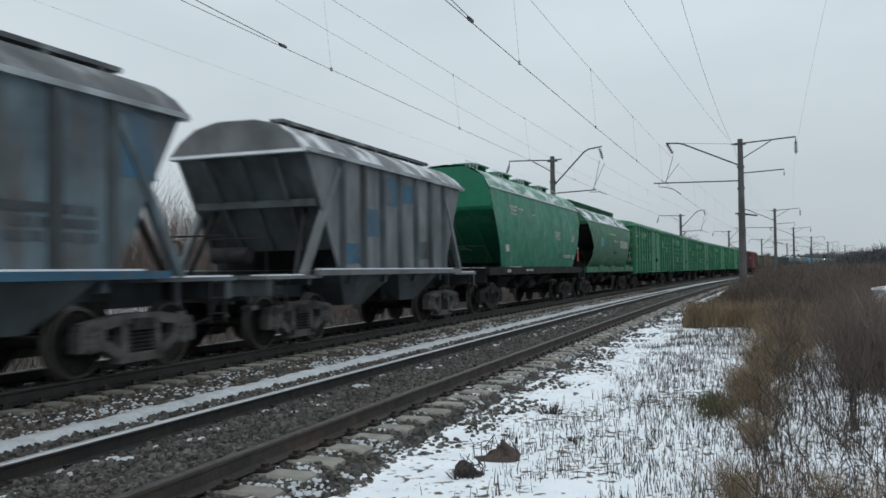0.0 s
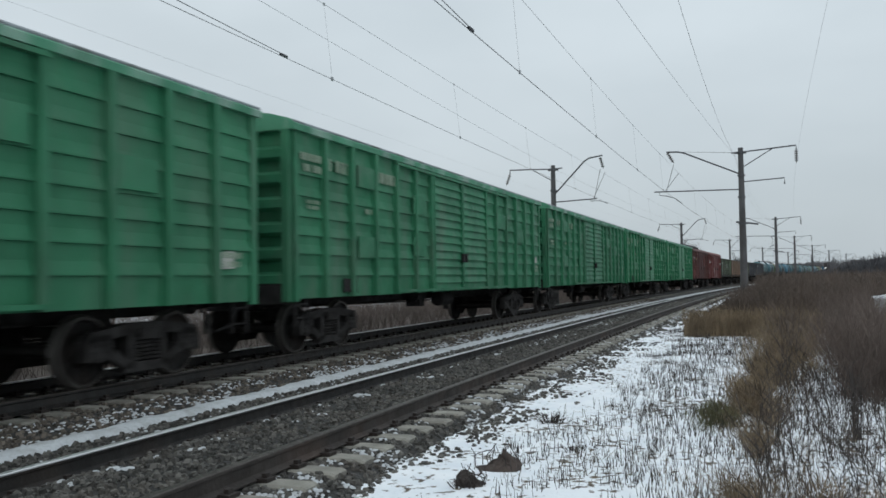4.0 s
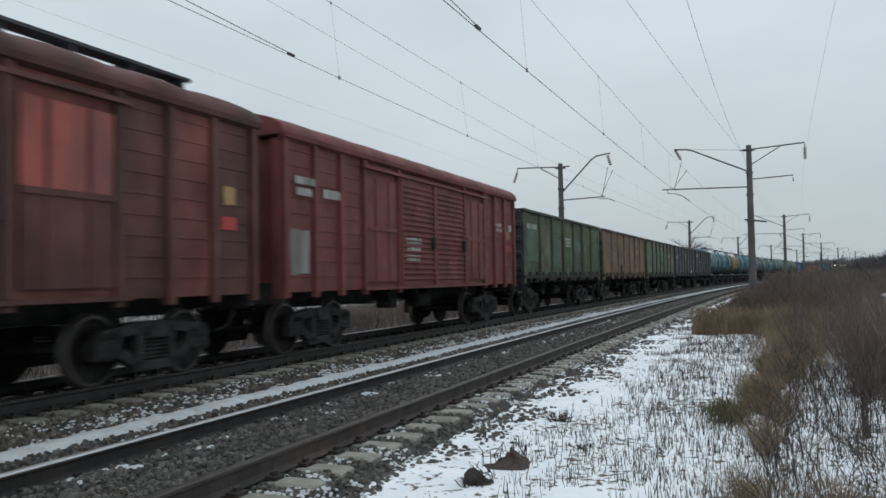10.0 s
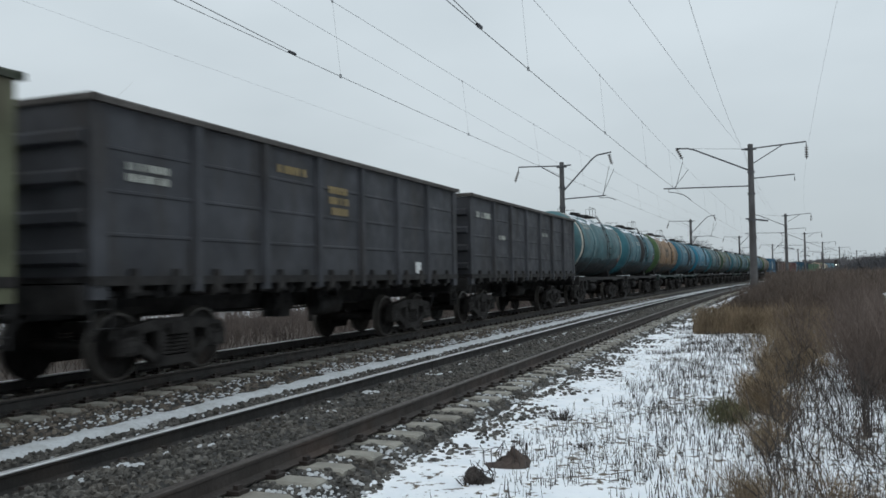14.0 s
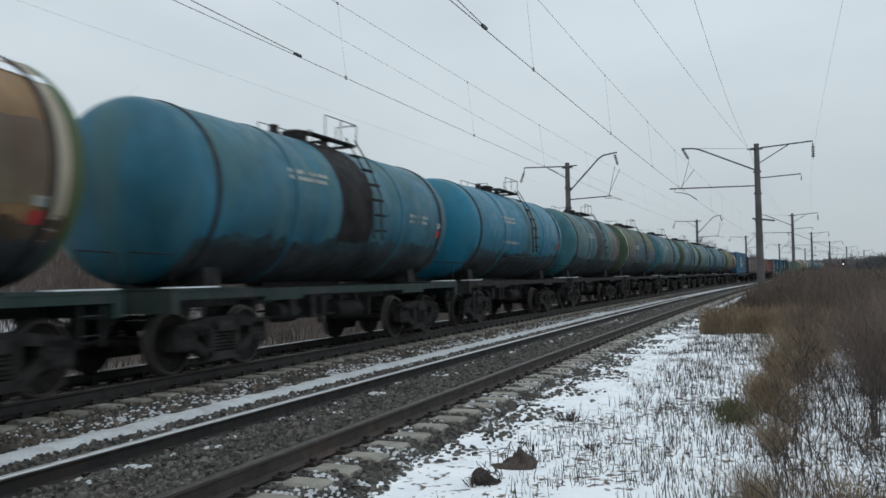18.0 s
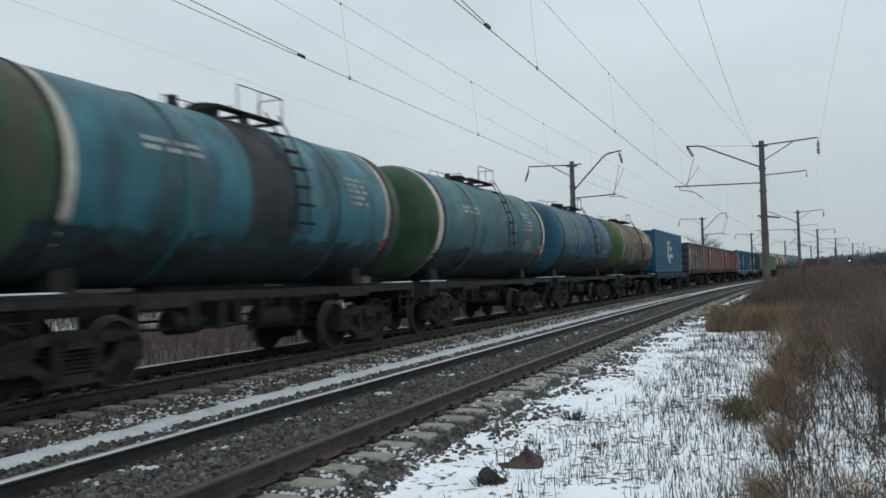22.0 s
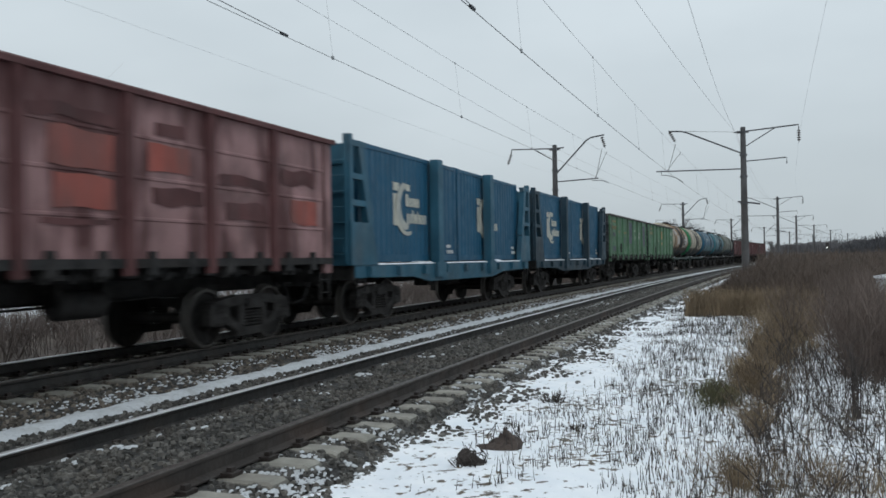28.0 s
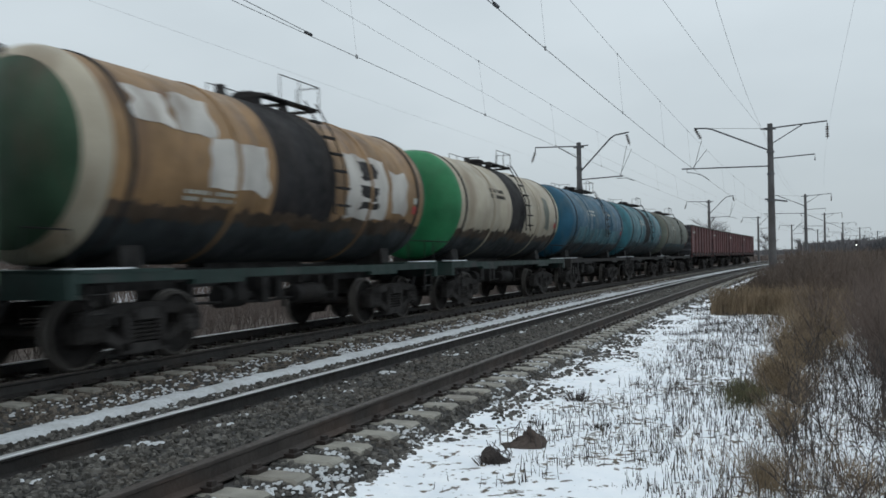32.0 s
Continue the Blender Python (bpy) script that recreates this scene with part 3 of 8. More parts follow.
y = g.uniform(60, 210, n)
x = strip(NEAR_AXIS, 3.6 + g.uniform(0, 1, n) * 22, y)[0]
brush("far_thicket", x, y, g.uniform(1.0, 2.0, n), g.uniform(0.05, 0.11, n), M_TWIG, "bare brown shrubs further along the line", 32, 5)
# tawny grass in soft matted drifts
def drift(n, cx, cy, rx, ry, seed):
    q = np.random.default_rng(seed)
    a, d = q.uniform(0, 6.28, n), np.abs(q.normal(0, 0.62, n))
    x, y = cx + rx * d * np.cos(a), cy + ry * d * np.sin(a)
    keep = np.array([noise.noise((u * 2.2, v * 0.7, seed)) for u, v in zip(x, y)]) > -0.1
    return x[keep], y[keep]


def stems(name, base, height, bow, width, material, label, seed, twigs=6):
    """Dark weed stems that bow over in three steps, with side twigs."""
    q = np.random.default_rng(seed)
    n = len(base)
    segs, p = [], base
    for k in range(4):
        d = np.stack([bow[:, 0] * (0.35 + 0.45 * k), bow[:, 1] * (0.35 + 0.45 * k), np.full(n, 1.0 - 0.12 * k)], 1) * (height / 4)[:, None]
        d += q.normal(0, 0.02, (n, 3))
        segs.append((p, p + d, width * (1 - 0.2 * k)))
        for _ in range(twigs // 3):
            f = p + d * q.uniform(0, 1, n)[:, None]
            t = np.stack([q.normal(0, 0.5, n) + bow[:, 0] * 0.4, q.normal(0, 0.5, n), q.uniform(0.3, 1.0, n)], 1)
            segs.append((f, f + t * (height * q.uniform(0.12, 0.32, n))[:, None], width * 0.5))
        p = p + d
    vs, fs = [], []
    for k, (a, b, w) in enumerate(segs):
        ang = q.uniform(0, 6.28, n)
        tri = [np.stack([np.cos(ang + r), np.sin(ang + r), np.zeros(n)], 1) * (w / 2)[:, None] for r in (0, 2.09, 4.19)]
        vs.append(np.stack([a + t for t in tri] + [b + t * 0.7 for t in tri], 1).reshape(-1, 3))
        i = (np.arange(n) * 6 + k * n * 6)[:, None]
        fs.append(np.concatenate([i + np.array([[0, 1, 4, 3]]), i + np.array([[1, 2, 5, 4]]), i + np.array([[2, 0, 3, 5]])], 0))
    m = bpy.data.meshes.new(name)
    m.from_pydata(np.concatenate(vs).tolist(), [], np.concatenate(fs).tolist())
    m.materials.append(material)
    return tagged(new(name, m), label, "brush", kind="stuff")


# a column of tawny grass runs from the thicket towards the camera
spots = [drift(1500, 0.0, 11.8, 0.30, 1.7, 1), drift(1900, 0.28, 15.0, 0.36, 2.0, 4), drift(3600, 0.58, 18.6, 0.55, 2.8, 2), drift(3600, 0.98, 23.5, 0.85, 3.6, 7),
         drift(520, -0.16, 6.75, 0.34, 0.5, 3), drift(260, 0.02, 8.6, 0.12, 0.9, 8), drift(3400, 1.6, 28.5, 1.7, 3.0, 5), drift(420, 0.62, 7.2, 0.4, 0.7, 6)]
x, y = np.concatenate([s[0] for s in spots]), np.concatenate([s[1] for s in spots])
n = len(x)
brush("tawny_grass", x, y, g.uniform(0.10, 0.34, n) * (0.62 + y / 22), g.uniform(0.003, 0.008, n) * (0.8 + y / 30), M_STRAW, "soft matted drifts of tawny grass in snow", 33, 4, 0.5)
x, y = drift(2600, 0.02, 11.5, 0.28, 1.8, 11)
n = len(x)
brush("dead_grass_heap", x, y, g.uniform(0.03, 0.14, n), g.uniform(0.008, 0.016, n), M_LEAFY, "flattened heap of brown dead grass", 38, 3, 1.2)
n = 150
y = g.uniform(5.2, 15.0, n)
x = 0.0 + g.uniform(0, 1, n) * (0.25 + y * 0.125)
stems("dark_weeds", on_ground(x, y), g.uniform(0.4, 0.9, n), np.stack([g.normal(-0.25, 0.35, n), g.normal(0, 0.3, n)], 1), g.uniform(0.009, 0.018, n), M_DEAD,
      "dark leafless weed stems bowing over the snow", 34, 9)
n = 190
y = g.uniform(5.0, 15, n)
x = 0.1 + g.uniform(0, 1, n) * (0.3 + y * 0.16)
stems("brown_weeds", on_ground(x, y), g.uniform(0.2, 0.55, n), np.stack([g.normal(-0.15, 0.4, n), g.normal(0, 0.3, n)], 1), g.uniform(0.005, 0.009, n), M_TWIG,
      "thin brown weed stems in snow", 40, 9)
n = 12
y = 10.0 + g.normal(0, 0.05, n)
x = 1.03 + g.normal(0, 0.018, n)
brush("dock_stalk", x, y, g.uniform(0.4, 0.78, n), g.uniform(0.012, 0.022, n), M_DEAD, "dark seeded dock stalks standing in snow", 43, 3, 0.03)
n = 3000
y = g.uniform(12.5, 27, n)
x = y * g.uniform(0.090, 0.145, n)
keep = (x / y < 0.116) | (y < 18.5)
x, y = x[keep], y[keep]
n = len(x)
brush("verge_shrubs", x, y, g.uniform(0.5, 1.15, n) * (1 + 0.5 * uneven(x, y)), g.uniform(0.006, 0.013, n), M_TWIGR, "low bare brown shrubs standing in snow", 46, 7, 0.35)
# dark shrubs fill the right of the verge, with a low gap where the snow mounds lie
n = 6800
y = 15 + g.uniform(0, 1, n) * 34
x = y * (0.028 + g.uniform(0, 1, n) ** 0.9 * 0.30)
gap = ((x / y > 0.046) & (x / y < 0.088) & (y < 27.5)) | ((x / y > 0.114) & (y < 34.0))
x, y = x[~gap], y[~gap]
n = len(x)
brush("shrubbery", x, y, g.uniform(0.5, 1.25, n) * (1 + 0.4 * uneven(x, y)), g.uniform(0.008, 0.018, n), M_TWIG, "bare brown shrubs on the verge", 35, 6, 0.25)


# weedy slope, low brush and shrubs beyond the far track
bm = BM()
rows = []
for y in list(np.arange(-20, 60, 0.8)) + list(np.arange(60, 330, 9.0)):
    row = []
    for k in range(9):
        w = -2.2 - 1.0 * k
        wx, wy = strip(FAR_AXIS, w + (0.4 * noise.noise((y * 0.5, 9, 0)) if k == 8 else 0), y)
        row.append(bm.verts.new((wx, wy, -0.42 + 0.3 * math.exp(-((k - 4) / 2.6) ** 2) + 0.08 * noise.noise((wx * 0.8, wy * 0.8, 6)) - (0.25 if k in (0, 8) else 0))))
    rows.append(row)
for r0, r1 in zip(rows, rows[1:]):
    for i in range(8):
        bm.faces.new((r0[i], r0[i + 1], r1[i + 1], r1[i]))
solid("weedy_slope", bm, M_SOIL, "brown weedy slope beyond the far track", "slope", kind="structure", smooth=True)
n = 30000
y = -6 + g.uniform(0, 1, n) ** 1.25 * 95
far = g.uniform(0, 1, n) ** 1.1
x = strip(FAR_AXIS, -3.4 - far * 9.5, y)[0]
brush("lineside_brush", x, y, g.uniform(0.45, 0.9, n) * (1 + 0.12 * far) * (1 + 0.3 * uneven(x, y)), g.uniform(0.012, 0.026, n), M_TWIGP, "low greyish brown brush beyond the far track", 36, 3, 0.3)
n = 9000
y = 85 + g.uniform(0, 1, n) ** 1.4 * 240
x = strip(FAR_AXIS, -3.6 - g.uniform(0, 1, n) * 14, y)[0]
brush("far_lineside_brush", x, y, g.uniform(0.8, 1.6, n), g.uniform(0.04, 0.10, n), M_TWIGP, "greyish brown brush further along the far track", 45, 3, 0.3)
n = 900
y = g.uniform(-5, 110, n)
x = strip(FAR_AXIS, -9 - g.uniform(0, 1, n) ** 1.3 * 26, y)[0]
brush("tall_shrubs", x, y, g.uniform(0.6, 1.9, n), g.uniform(0.015, 0.035, n), M_TWIGR, "scattered bare shrubs in the snow beyond the track", 37, 8, 0.16)
n = 5200
y = 14 + g.uniform(0, 1, n) * 62
x = strip(FAR_AXIS, -24 - g.uniform(0, 1, n) * 16, y)[0]
brush("shrub_belt", x, y, g.uniform(2.4, 8.5, n) * (0.8 + 0.6 * uneven(x, y)), g.uniform(0.02, 0.05, n), M_TWIGR, "belt of tall bare reddish brown shrubs beyond the far track", 44, 8, 0.14)


def clump(x, y, r, h, material, label, seed):
    q = np.random.default_rng(seed)
    n = 80
    a, d = q.uniform(0, 6.28, n), r * np.abs(q.normal(0, 0.6, n))
    base = on_ground(x + d * np.cos(a), y + d * np.sin(a) * 0.8)
    lean = np.stack([np.cos(a), np.sin(a)], 1) * q.uniform(0.2, 2.2, n)[:, None]
    ob = blades("grass_tuft", base, h * q.uniform(0.25, 0.9, n), lean * 0.5, q.uniform(0.008, 0.018, n), material, label, "grass tuft", seed, 1)
    return ob


def leaf_heap(x, y, length, height, turn, material, label, seed):
    """A crumpled heap of dead leaf and grass lying on the snow, with broken stalks through it."""
    root = new("dead_leaf_heap")
    root.matrix_basis = pose(x, y, ground_level(x, y) - 0.015, 0, 0, turn)
    bm = BM()
    rings = []
    for i in range(8):
        v = i / 7
        rad = math.cos(v * math.pi / 2 * 0.93) ** 0.6
        ring = []
        for c in range(28):
            a_ = 2 * math.pi * c / 28
            k = 1 + 0.28 * noise.noise((math.cos(a_) * 2.2, math.sin(a_) * 2.2, v * 2 + seed)) + 0.16 * noise.noise((math.cos(a_) * 6, math.sin(a_) * 6, v * 5 + seed))
            rise = height * v ** 0.8 * (0.62 + 0.38 * math.cos(a_)) * (1 + 0.5 * noise.noise((math.cos(a_) * 3, math.sin(a_) * 3, seed + 4)))
            ring.append(bm.verts.new((math.cos(a_) * rad * k * length / 2, math.sin(a_) * rad * k * length * 0.34, rise)))
        rings.append(ring)
    for r0, r1 in zip(rings, rings[1:]):
        for c in range(28):
            bm.faces.new((r0[c], r0[(c + 1) % 28], r1[(c + 1) % 28], r1[c]))
    bm.faces.new(rings[-1])
    part("leaf_mass", bm, material, root)
    q = random.Random(seed)
    for _ in range(16):
        px, py = q.uniform(-0.5, 0.5) * length, q.uniform(-0.25, 0.25) * length
        bm = BM()
        tube(bm, [(px, py, 0.0), (px + q.gauss(0, 0.02), py + q.gauss(0, 0.02), height * q.uniform(0.6, 0.9)), (px + q.gauss(0, 0.05), py + q.gauss(0, 0.04), height * q.uniform(0.9, 1.4))], 0.009, 4)
        part("broken_stalk", bm, M_DEAD, root)
    return tagged(root, label, "dead leaves")


leaf_heap(-2.24, 7.45, 0.42, 0.17, 8, M_LEAF, "crumpled heap of brown dead leaves lying on snow", 5)
leaf_heap(-2.31, 6.88, 0.30, 0.13, 160, M_DEAD, "small dark heap of dead leaves lying on snow", 9)
clump(-2.34, 6.8, 0.10, 0.11, M_DEAD, "dark tuft of dead grass in the snow", 41)
clump(-2.30, 10.05, 0.13, 0.16, M_DEAD, "dark tuft of dead grass in the snow", 43)
clump(-1.75, 8.6, 0.15, 0.07, M_DEAD, "flattened dark tuft of dead grass in the snow", 45)
for k, (px, py, w) in enumerate(((1.52, 25.0, 0.5), (1.25, 17.6, 0.42), (4.2, 30.2, 1.1), (4.7, 28.6, 1.0))):
    bm = BM()
    lathe(bm, [(0.0, 0.34), (0.25, 0.31), (0.6, 0.2), (0.9, 0.05), (1.0, -0.12)], pose(0, 0, 0, 90, 0, 0), 18)
    for v in bm.verts:
        v.co.x *= w * (1 + 0.35 * noise.noise(v.co * 2.1 + Vector((k, 0, 0))))
        v.co.y *= w * 0.8 * (1 + 0.35 * noise.noise(v.co * 1.7 + Vector((0, k, 0))))
        v.co.z *= 0.55 + 0.3 * noise.noise(v.co * 3 + Vector((0, 0, k)))
    solid("snow_mound", bm, M_SNOWB, "rounded mound of snow among dry weeds", "snow", "snow mounds", smooth=True, at=pose(px, py, ground_level(px, py) + 0.02))
CABINET, SIGNAL = (4.55, 32.2, -0.35), (20.8, 270.0, -0.35)

# ---- masts of the overhead line ----
MAST_AT = (-9.0, 51.1, 114.4, 171.3, 228.0, 281.7, 337.0, 393.0, 449.0)
RIGHT_O, LEFT_O = -1.12, -12.37


def arm_tube(name, pts, w, parent, label=""):
    bm = BM()
    tube(bm, pts, w)
    return part(name, bm, M_STEEL, parent, label, smooth=True)


def insulator(parent, x, z0, tilt=0.0, n=5):
    bm = BM()
    m = pose(x, 0, z0, 0, tilt, 0)
    prof = [(0.0, 0.0)]
    for k in range(n):
        h = -0.08 - 0.13 * k
        prof += [(0.02, h + 0.05), (0.11, h), (0.10, h - 0.03), (0.02, h - 0.05)]
    prof += [(0.02, -0.1 - 0.13 * n), (0.0, -0.1 - 0.13 * n)]
    lathe(bm, prof, m @ pose(0, 0, 0, 90, 0, 0), 10)
    return part("insulator", bm, M_INSUL, parent, "string of dark disc insulators")


def mast(right):
    """A tapered concrete mast; its brackets reach over the track and out to the other side."""
    s = -1 if right else 1
    top = 8.82 if right else 8.62
    root = new("catenary_mast")
    bm = BM()
    beam(bm, (0, 0, -0.9), (0, 0, top), 0.46, 0.46, 14, taper=0.62)
    part("pole", bm, M_MAST, root, smooth=True)
    for z, w in ((top - 0.28, 0.40), (top - 1.6, 0.42), (top - 2.85, 0.43), (4.45, 0.45)):
        bm = BM()
        lathe(bm, [(w * 0.42, -0.05), (w * 0.5, -0.05), (w * 0.5, 0.05), (w * 0.42, 0.05)], pose(0, 0, z, 90, 0, 0), 14)
        part("clamp_band", bm, M_STEEL, root)
    bm = BM()
    box(bm, -0.32, -0.09, top - 0.34, 0.32, 0.09, top - 0.22)
    part("crosshead", bm, M_STEEL, root)
    if right:
        arm_tube("feeder_arm", [(-0.5, 0, top - 0.28), (0.1, 0, top - 0.25), (2.95, 0, top - 0.07), (2.95, 0, top - 0.32)], 0.085, root)
        arm_tube("brace", [(0.15, 0, top - 1.1), (1.7, 0, top - 0.17)], 0.06, root)
        insulator(root, 2.95, top - 0.32)
        arm_tube("lower_arm", [(0.1, 0, 6.85), (2.3, 0, 6.95), (2.3, 0, 6.6)], 0.07, root)
        arm_tube("short_arm", [(-0.35, 0, 4.55), (0.1, 0, 4.5), (0.85, 0, 4.38)], 0.11, root)
        arm_tube("bracket_tube", [(0, 0, 7.28), (-3.15, 0, 8.74), (-3.45, 0, 8.82), (-4.15, 0, 8.86)], 0.095, root)
        arm_tube("registration_arm", [(0, 0, 6.42), (-4.9, 0, 6.52)], 0.08, root)
        arm_tube("steady_arm", [(-4.6, 0, 6.5), (-4.6, 0, 6.3), (-4.2, 0, 6.25), (-3.75, 0, 6.1), (-3.35, 0, 5.8)], 0.045, root)
        insulator(root, -4.1, 8.84, -28)
        arm_tube("hanger", [(-3.75, 0, 8.1), (-4.2, 0, 6.5)], 0.03, root)
        arm_tube("hanger", [(-3.45, 0, 7.6), (-4.3, 0, 6.5)], 0.03, root)
        arm_tube("bracket_stay", [(-3.45, 0, 8.82), (-0.1, 0, 8.55)], 0.02, root)
    else:
        arm_tube("feeder_arm", [(0.6, 0, top - 0.2), (-0.1, 0, top - 0.22), (-2.85, 0, top - 0.12), (-2.85, 0, top - 0.4)], 0.085, root)
        arm_tube("brace", [(-0.1, 0, top - 0.95), (-1.3, 0, top - 0.24)], 0.06, root)
        insulator(root, -2.85, top - 0.4, 20)
        arm_tube("bracket_tube", [(0, 0, 6.7), (2.0, 0, 8.75), (2.3, 0, 8.93), (3.15, 0, 9.05)], 0.095, root)
        arm_tube("registration_arm", [(0, 0, 6.28), (2.75, 0, 6.38)], 0.08, root)
        arm_tube("steady_arm", [(2.35, 0, 6.4), (2.35, 0, 6.25), (2.95, 0, 6.24), (3.4, 0, 6.05)], 0.045, root)
        insulator(root, 3.0, 8.95, -15)
        arm_tube("hanger", [(3.0, 0, 8.2), (2.6, 0, 6.4)], 0.03, root)
        arm_tube("hanger", [(3.3, 0, 8.0), (2.55, 0, 6.4)], 0.03, root)
    return tagged(root, "tapered grey concrete mast carrying tubular brackets and insulators", "catenary mast", "masts of the overhead line")


proto_r, proto_l = mast(True), mast(False)
proto_r.matrix_basis = on_bend(RIGHT_O, MAST_AT[1], 0)
proto_l.matrix_basis = on_bend(LEFT_O, MAST_AT[1] + 0.7, 0)
for k, y in enumerate(MAST_AT):
    if k != 1:
        copy_thing(proto_r, on_bend(RIGHT_O + (0.43 if k > 1 else 0.0), y, 0))
        copy_thing(proto_l, on_bend(LEFT_O, y + 0.4, 0))


def wire(name, o_at, z_at, sag, w, label, droppers=None, y_end=7, z_first=None):
    """A wire from mast to mast; droppers hang another wire's offset and height below it."""
    bm = BM()
    pts = []
    for y0, y1 in zip(MAST_AT[:y_end], MAST_AT[1:]):
        for k in range(16):
            u = k / 16
            y = y0 + (y1 - y0) * u
            px, py, _ = bend(o_at(y, u), y)
            lift = (z_first - z_at) * (1 - u) if z_first and y0 == MAST_AT[0] else 0
            pts.append((px, py, z_at + lift - sag * 4 * u * (1 - u)))
    tube(bm, pts, w, 5)
    ob = solid(name, bm, M_WIRE if name == "contact_wire" else M_THIN, label, "overhead wire", "wires of the overhead line")
    if droppers:
        o2, z2 = droppers
        for y0, y1 in zip(MAST_AT[:4], MAST_AT[1:]):
            for k in range(1, 7):
                u = k / 7
                y = y0 + (y1 - y0) * u
                a, b = bend(o_at(y, u), y), bend(o2(y, u), y)
                bm = BM()
                tube(bm, [(a[0], a[1], z_at - sag * 4 * u * (1 - u)), (b[0], b[1], z2 + 0.01)], 0.006, 4)
                box(bm, b[0] - 0.015, b[1] - 0.04, z2 - 0.03, b[0] + 0.015, b[1] + 0.04, z2 + 0.05)
                box(bm, a[0] - 0.012, a[1] - 0.03, z_at - sag * 4 * u * (1 - u) - 0.03, a[0] + 0.012, a[1] + 0.03, z_at - sag * 4 * u * (1 - u) + 0.025)
                part("dropper", bm, M_THIN, ob)
    return ob


def steady(o):
    return lambda y, u: o


wire("contact_wire", steady(-4.47), 5.75, 0.0, 0.016, "dark contact wire over the near track")
wire("contact_wire", steady(-8.86), 6.05, 0.0, 0.013, "dark contact wire over the far track")
wire("carrying_wire", steady(-4.60), 7.58, 0.04, 0.011, "thin carrying wire over the near track with droppers", (steady(-4.47), 5.75))
wire("carrying_wire", steady(-9.05), 7.84, 0.04, 0.011, "thin carrying wire over the far track with droppers", (steady(-8.86), 6.05))
wire("line_wire", steady(-12.0), 8.25, 0.05, 0.011, "thin line wire along the far masts", z_first=9.5)
wire("line_wire", steady(-14.3), 7.5, 0.0, 0.005, "thin line wire along the far masts", z_first=7.3)
wire("line_wire", lambda y, u: -1.45 + (-0.0525 * (51.1 - y) if y < 51.1 else 0), 8.42, 0.1, 0.012, "thin line wire along the near masts")
wire("line_wire", steady(-1.5), 8.5, 0.7, 0.012, "thin line wire along the near masts")
wire("line_wire", steady(1.85), 8.1, 0.35, 0.007, "thin line wire on the outer arms", z_first=9.4)
for o0, o1, y1, z in ((-3.75, -4.47, 13.6, 5.75), (-8.0, -8.86, 14.7, 6.05)):
    bm = BM()
    pts = []
    for k in range(13):
        y = -9 + (y1 + 9) * k / 12
        px, py, _ = bend(o0 + (o1 - o0) * k / 12, y)
        pts.append((px, py, z + 0.05 + 0.12 * (1 - k / 12)))
    tube(bm, pts, 0.016, 5)
    ob = solid("jumper_wire", bm, M_WIRE, "second wire clamped to the contact wire", "overhead wire", "wires of the overhead line")
    bm = BM()
    lathe(bm, [(0.02, -0.14), (0.035, -0.1), (0.035, 0.1), (0.02, 0.14)], pose(pts[-1][0], pts[-1][1], z + 0.03), 8)
    part("clamp", bm, M_STEEL, ob)


# ---- distance ----
def bare_tree(x, y, h, seed, z=None):
    """Trunk, limbs and a fine open crown of twigs."""
    r = random.Random(seed)
    root = new("bare_tree")
    root.matrix_basis = pose(x, y, (ground_level(x, y) if z is None else z) - 0.1)
    bm = BM()
    pts = [(0, 0, 0)]
    for k in range(1, 6):
        pts.append((pts[-1][0] + r.gauss(0, 0.04) * h / 5, pts[-1][1] + r.gauss(0, 0.04) * h / 5, h * 0.75 * k / 5))
    for k, (a, b) in enumerate(zip(pts, pts[1:])):
        w = h * 0.04 * (1 - k * 0.17)
        beam(bm, a, b, w, w, 7, taper=0.82)
    part("trunk", bm, M_BARK, root, smooth=True)
    tips = []
    for k in range(14):
        i = r.randint(1, 5)
        a = Vector(pts[i])
        d = Vector((r.gauss(0, 1), r.gauss(0, 1), r.uniform(0.3, 1.3))).normalized() * h * r.uniform(0.16, 0.33)
        bm = BM()
        beam(bm, a, a + d, h * 0.013, h * 0.013, 5, taper=0.5)
        part("limb", bm, M_BARK, root)
        tips += [(a + d * f, d) for f in (0.35, 0.6, 0.8, 1.0)]
    tips += [(Vector(pts[-1]), Vector((0, 0, h * 0.25)))] * 3
    q = np.random.default_rng(seed)
    base, dirs = [], []
    for p, d in tips:
        for _ in range(16):
            base.append(p + d * r.uniform(-0.2, 0.1))
            dirs.append((d.normalized() * 0.5 + Vector((r.gauss(0, 0.6), r.gauss(0, 0.6), r.uniform(0, 0.9)))))
    n = len(base)
    hgt = h * q.uniform(0.05, 0.13, n)
    lean = np.array([(d.x / max(d.z, 0.35), d.y / max(d.z, 0.35)) for d in dirs])
    crown = blades("crown", np.array([tuple(b) for b in base]), hgt, np.clip(lean, -1.8, 1.8), np.full(n, h * 0.0028), M_BARK, "", "", seed, 3)
    for key in ("label", "category", "kind"):
        if key in crown:
            del crown[key]
    crown.parent = root
    return tagged(root, "leafless tree with a fine open crown of twigs", "tree", "bare trees beyond the line")


for k, (px, py, h) in enumerate(((-12.6, 172.0, 9.4), (-11.4, 178.0, 7.6), (-3.6, 240.0, 8.0), (-2.2, 246.0, 7.0), (-11.4, 202.0, 6.6), (6.0, 300.0, 8.0), (-15.5, 158.0, 6.5))):
    bare_tree(px, py, h, 50 + k)

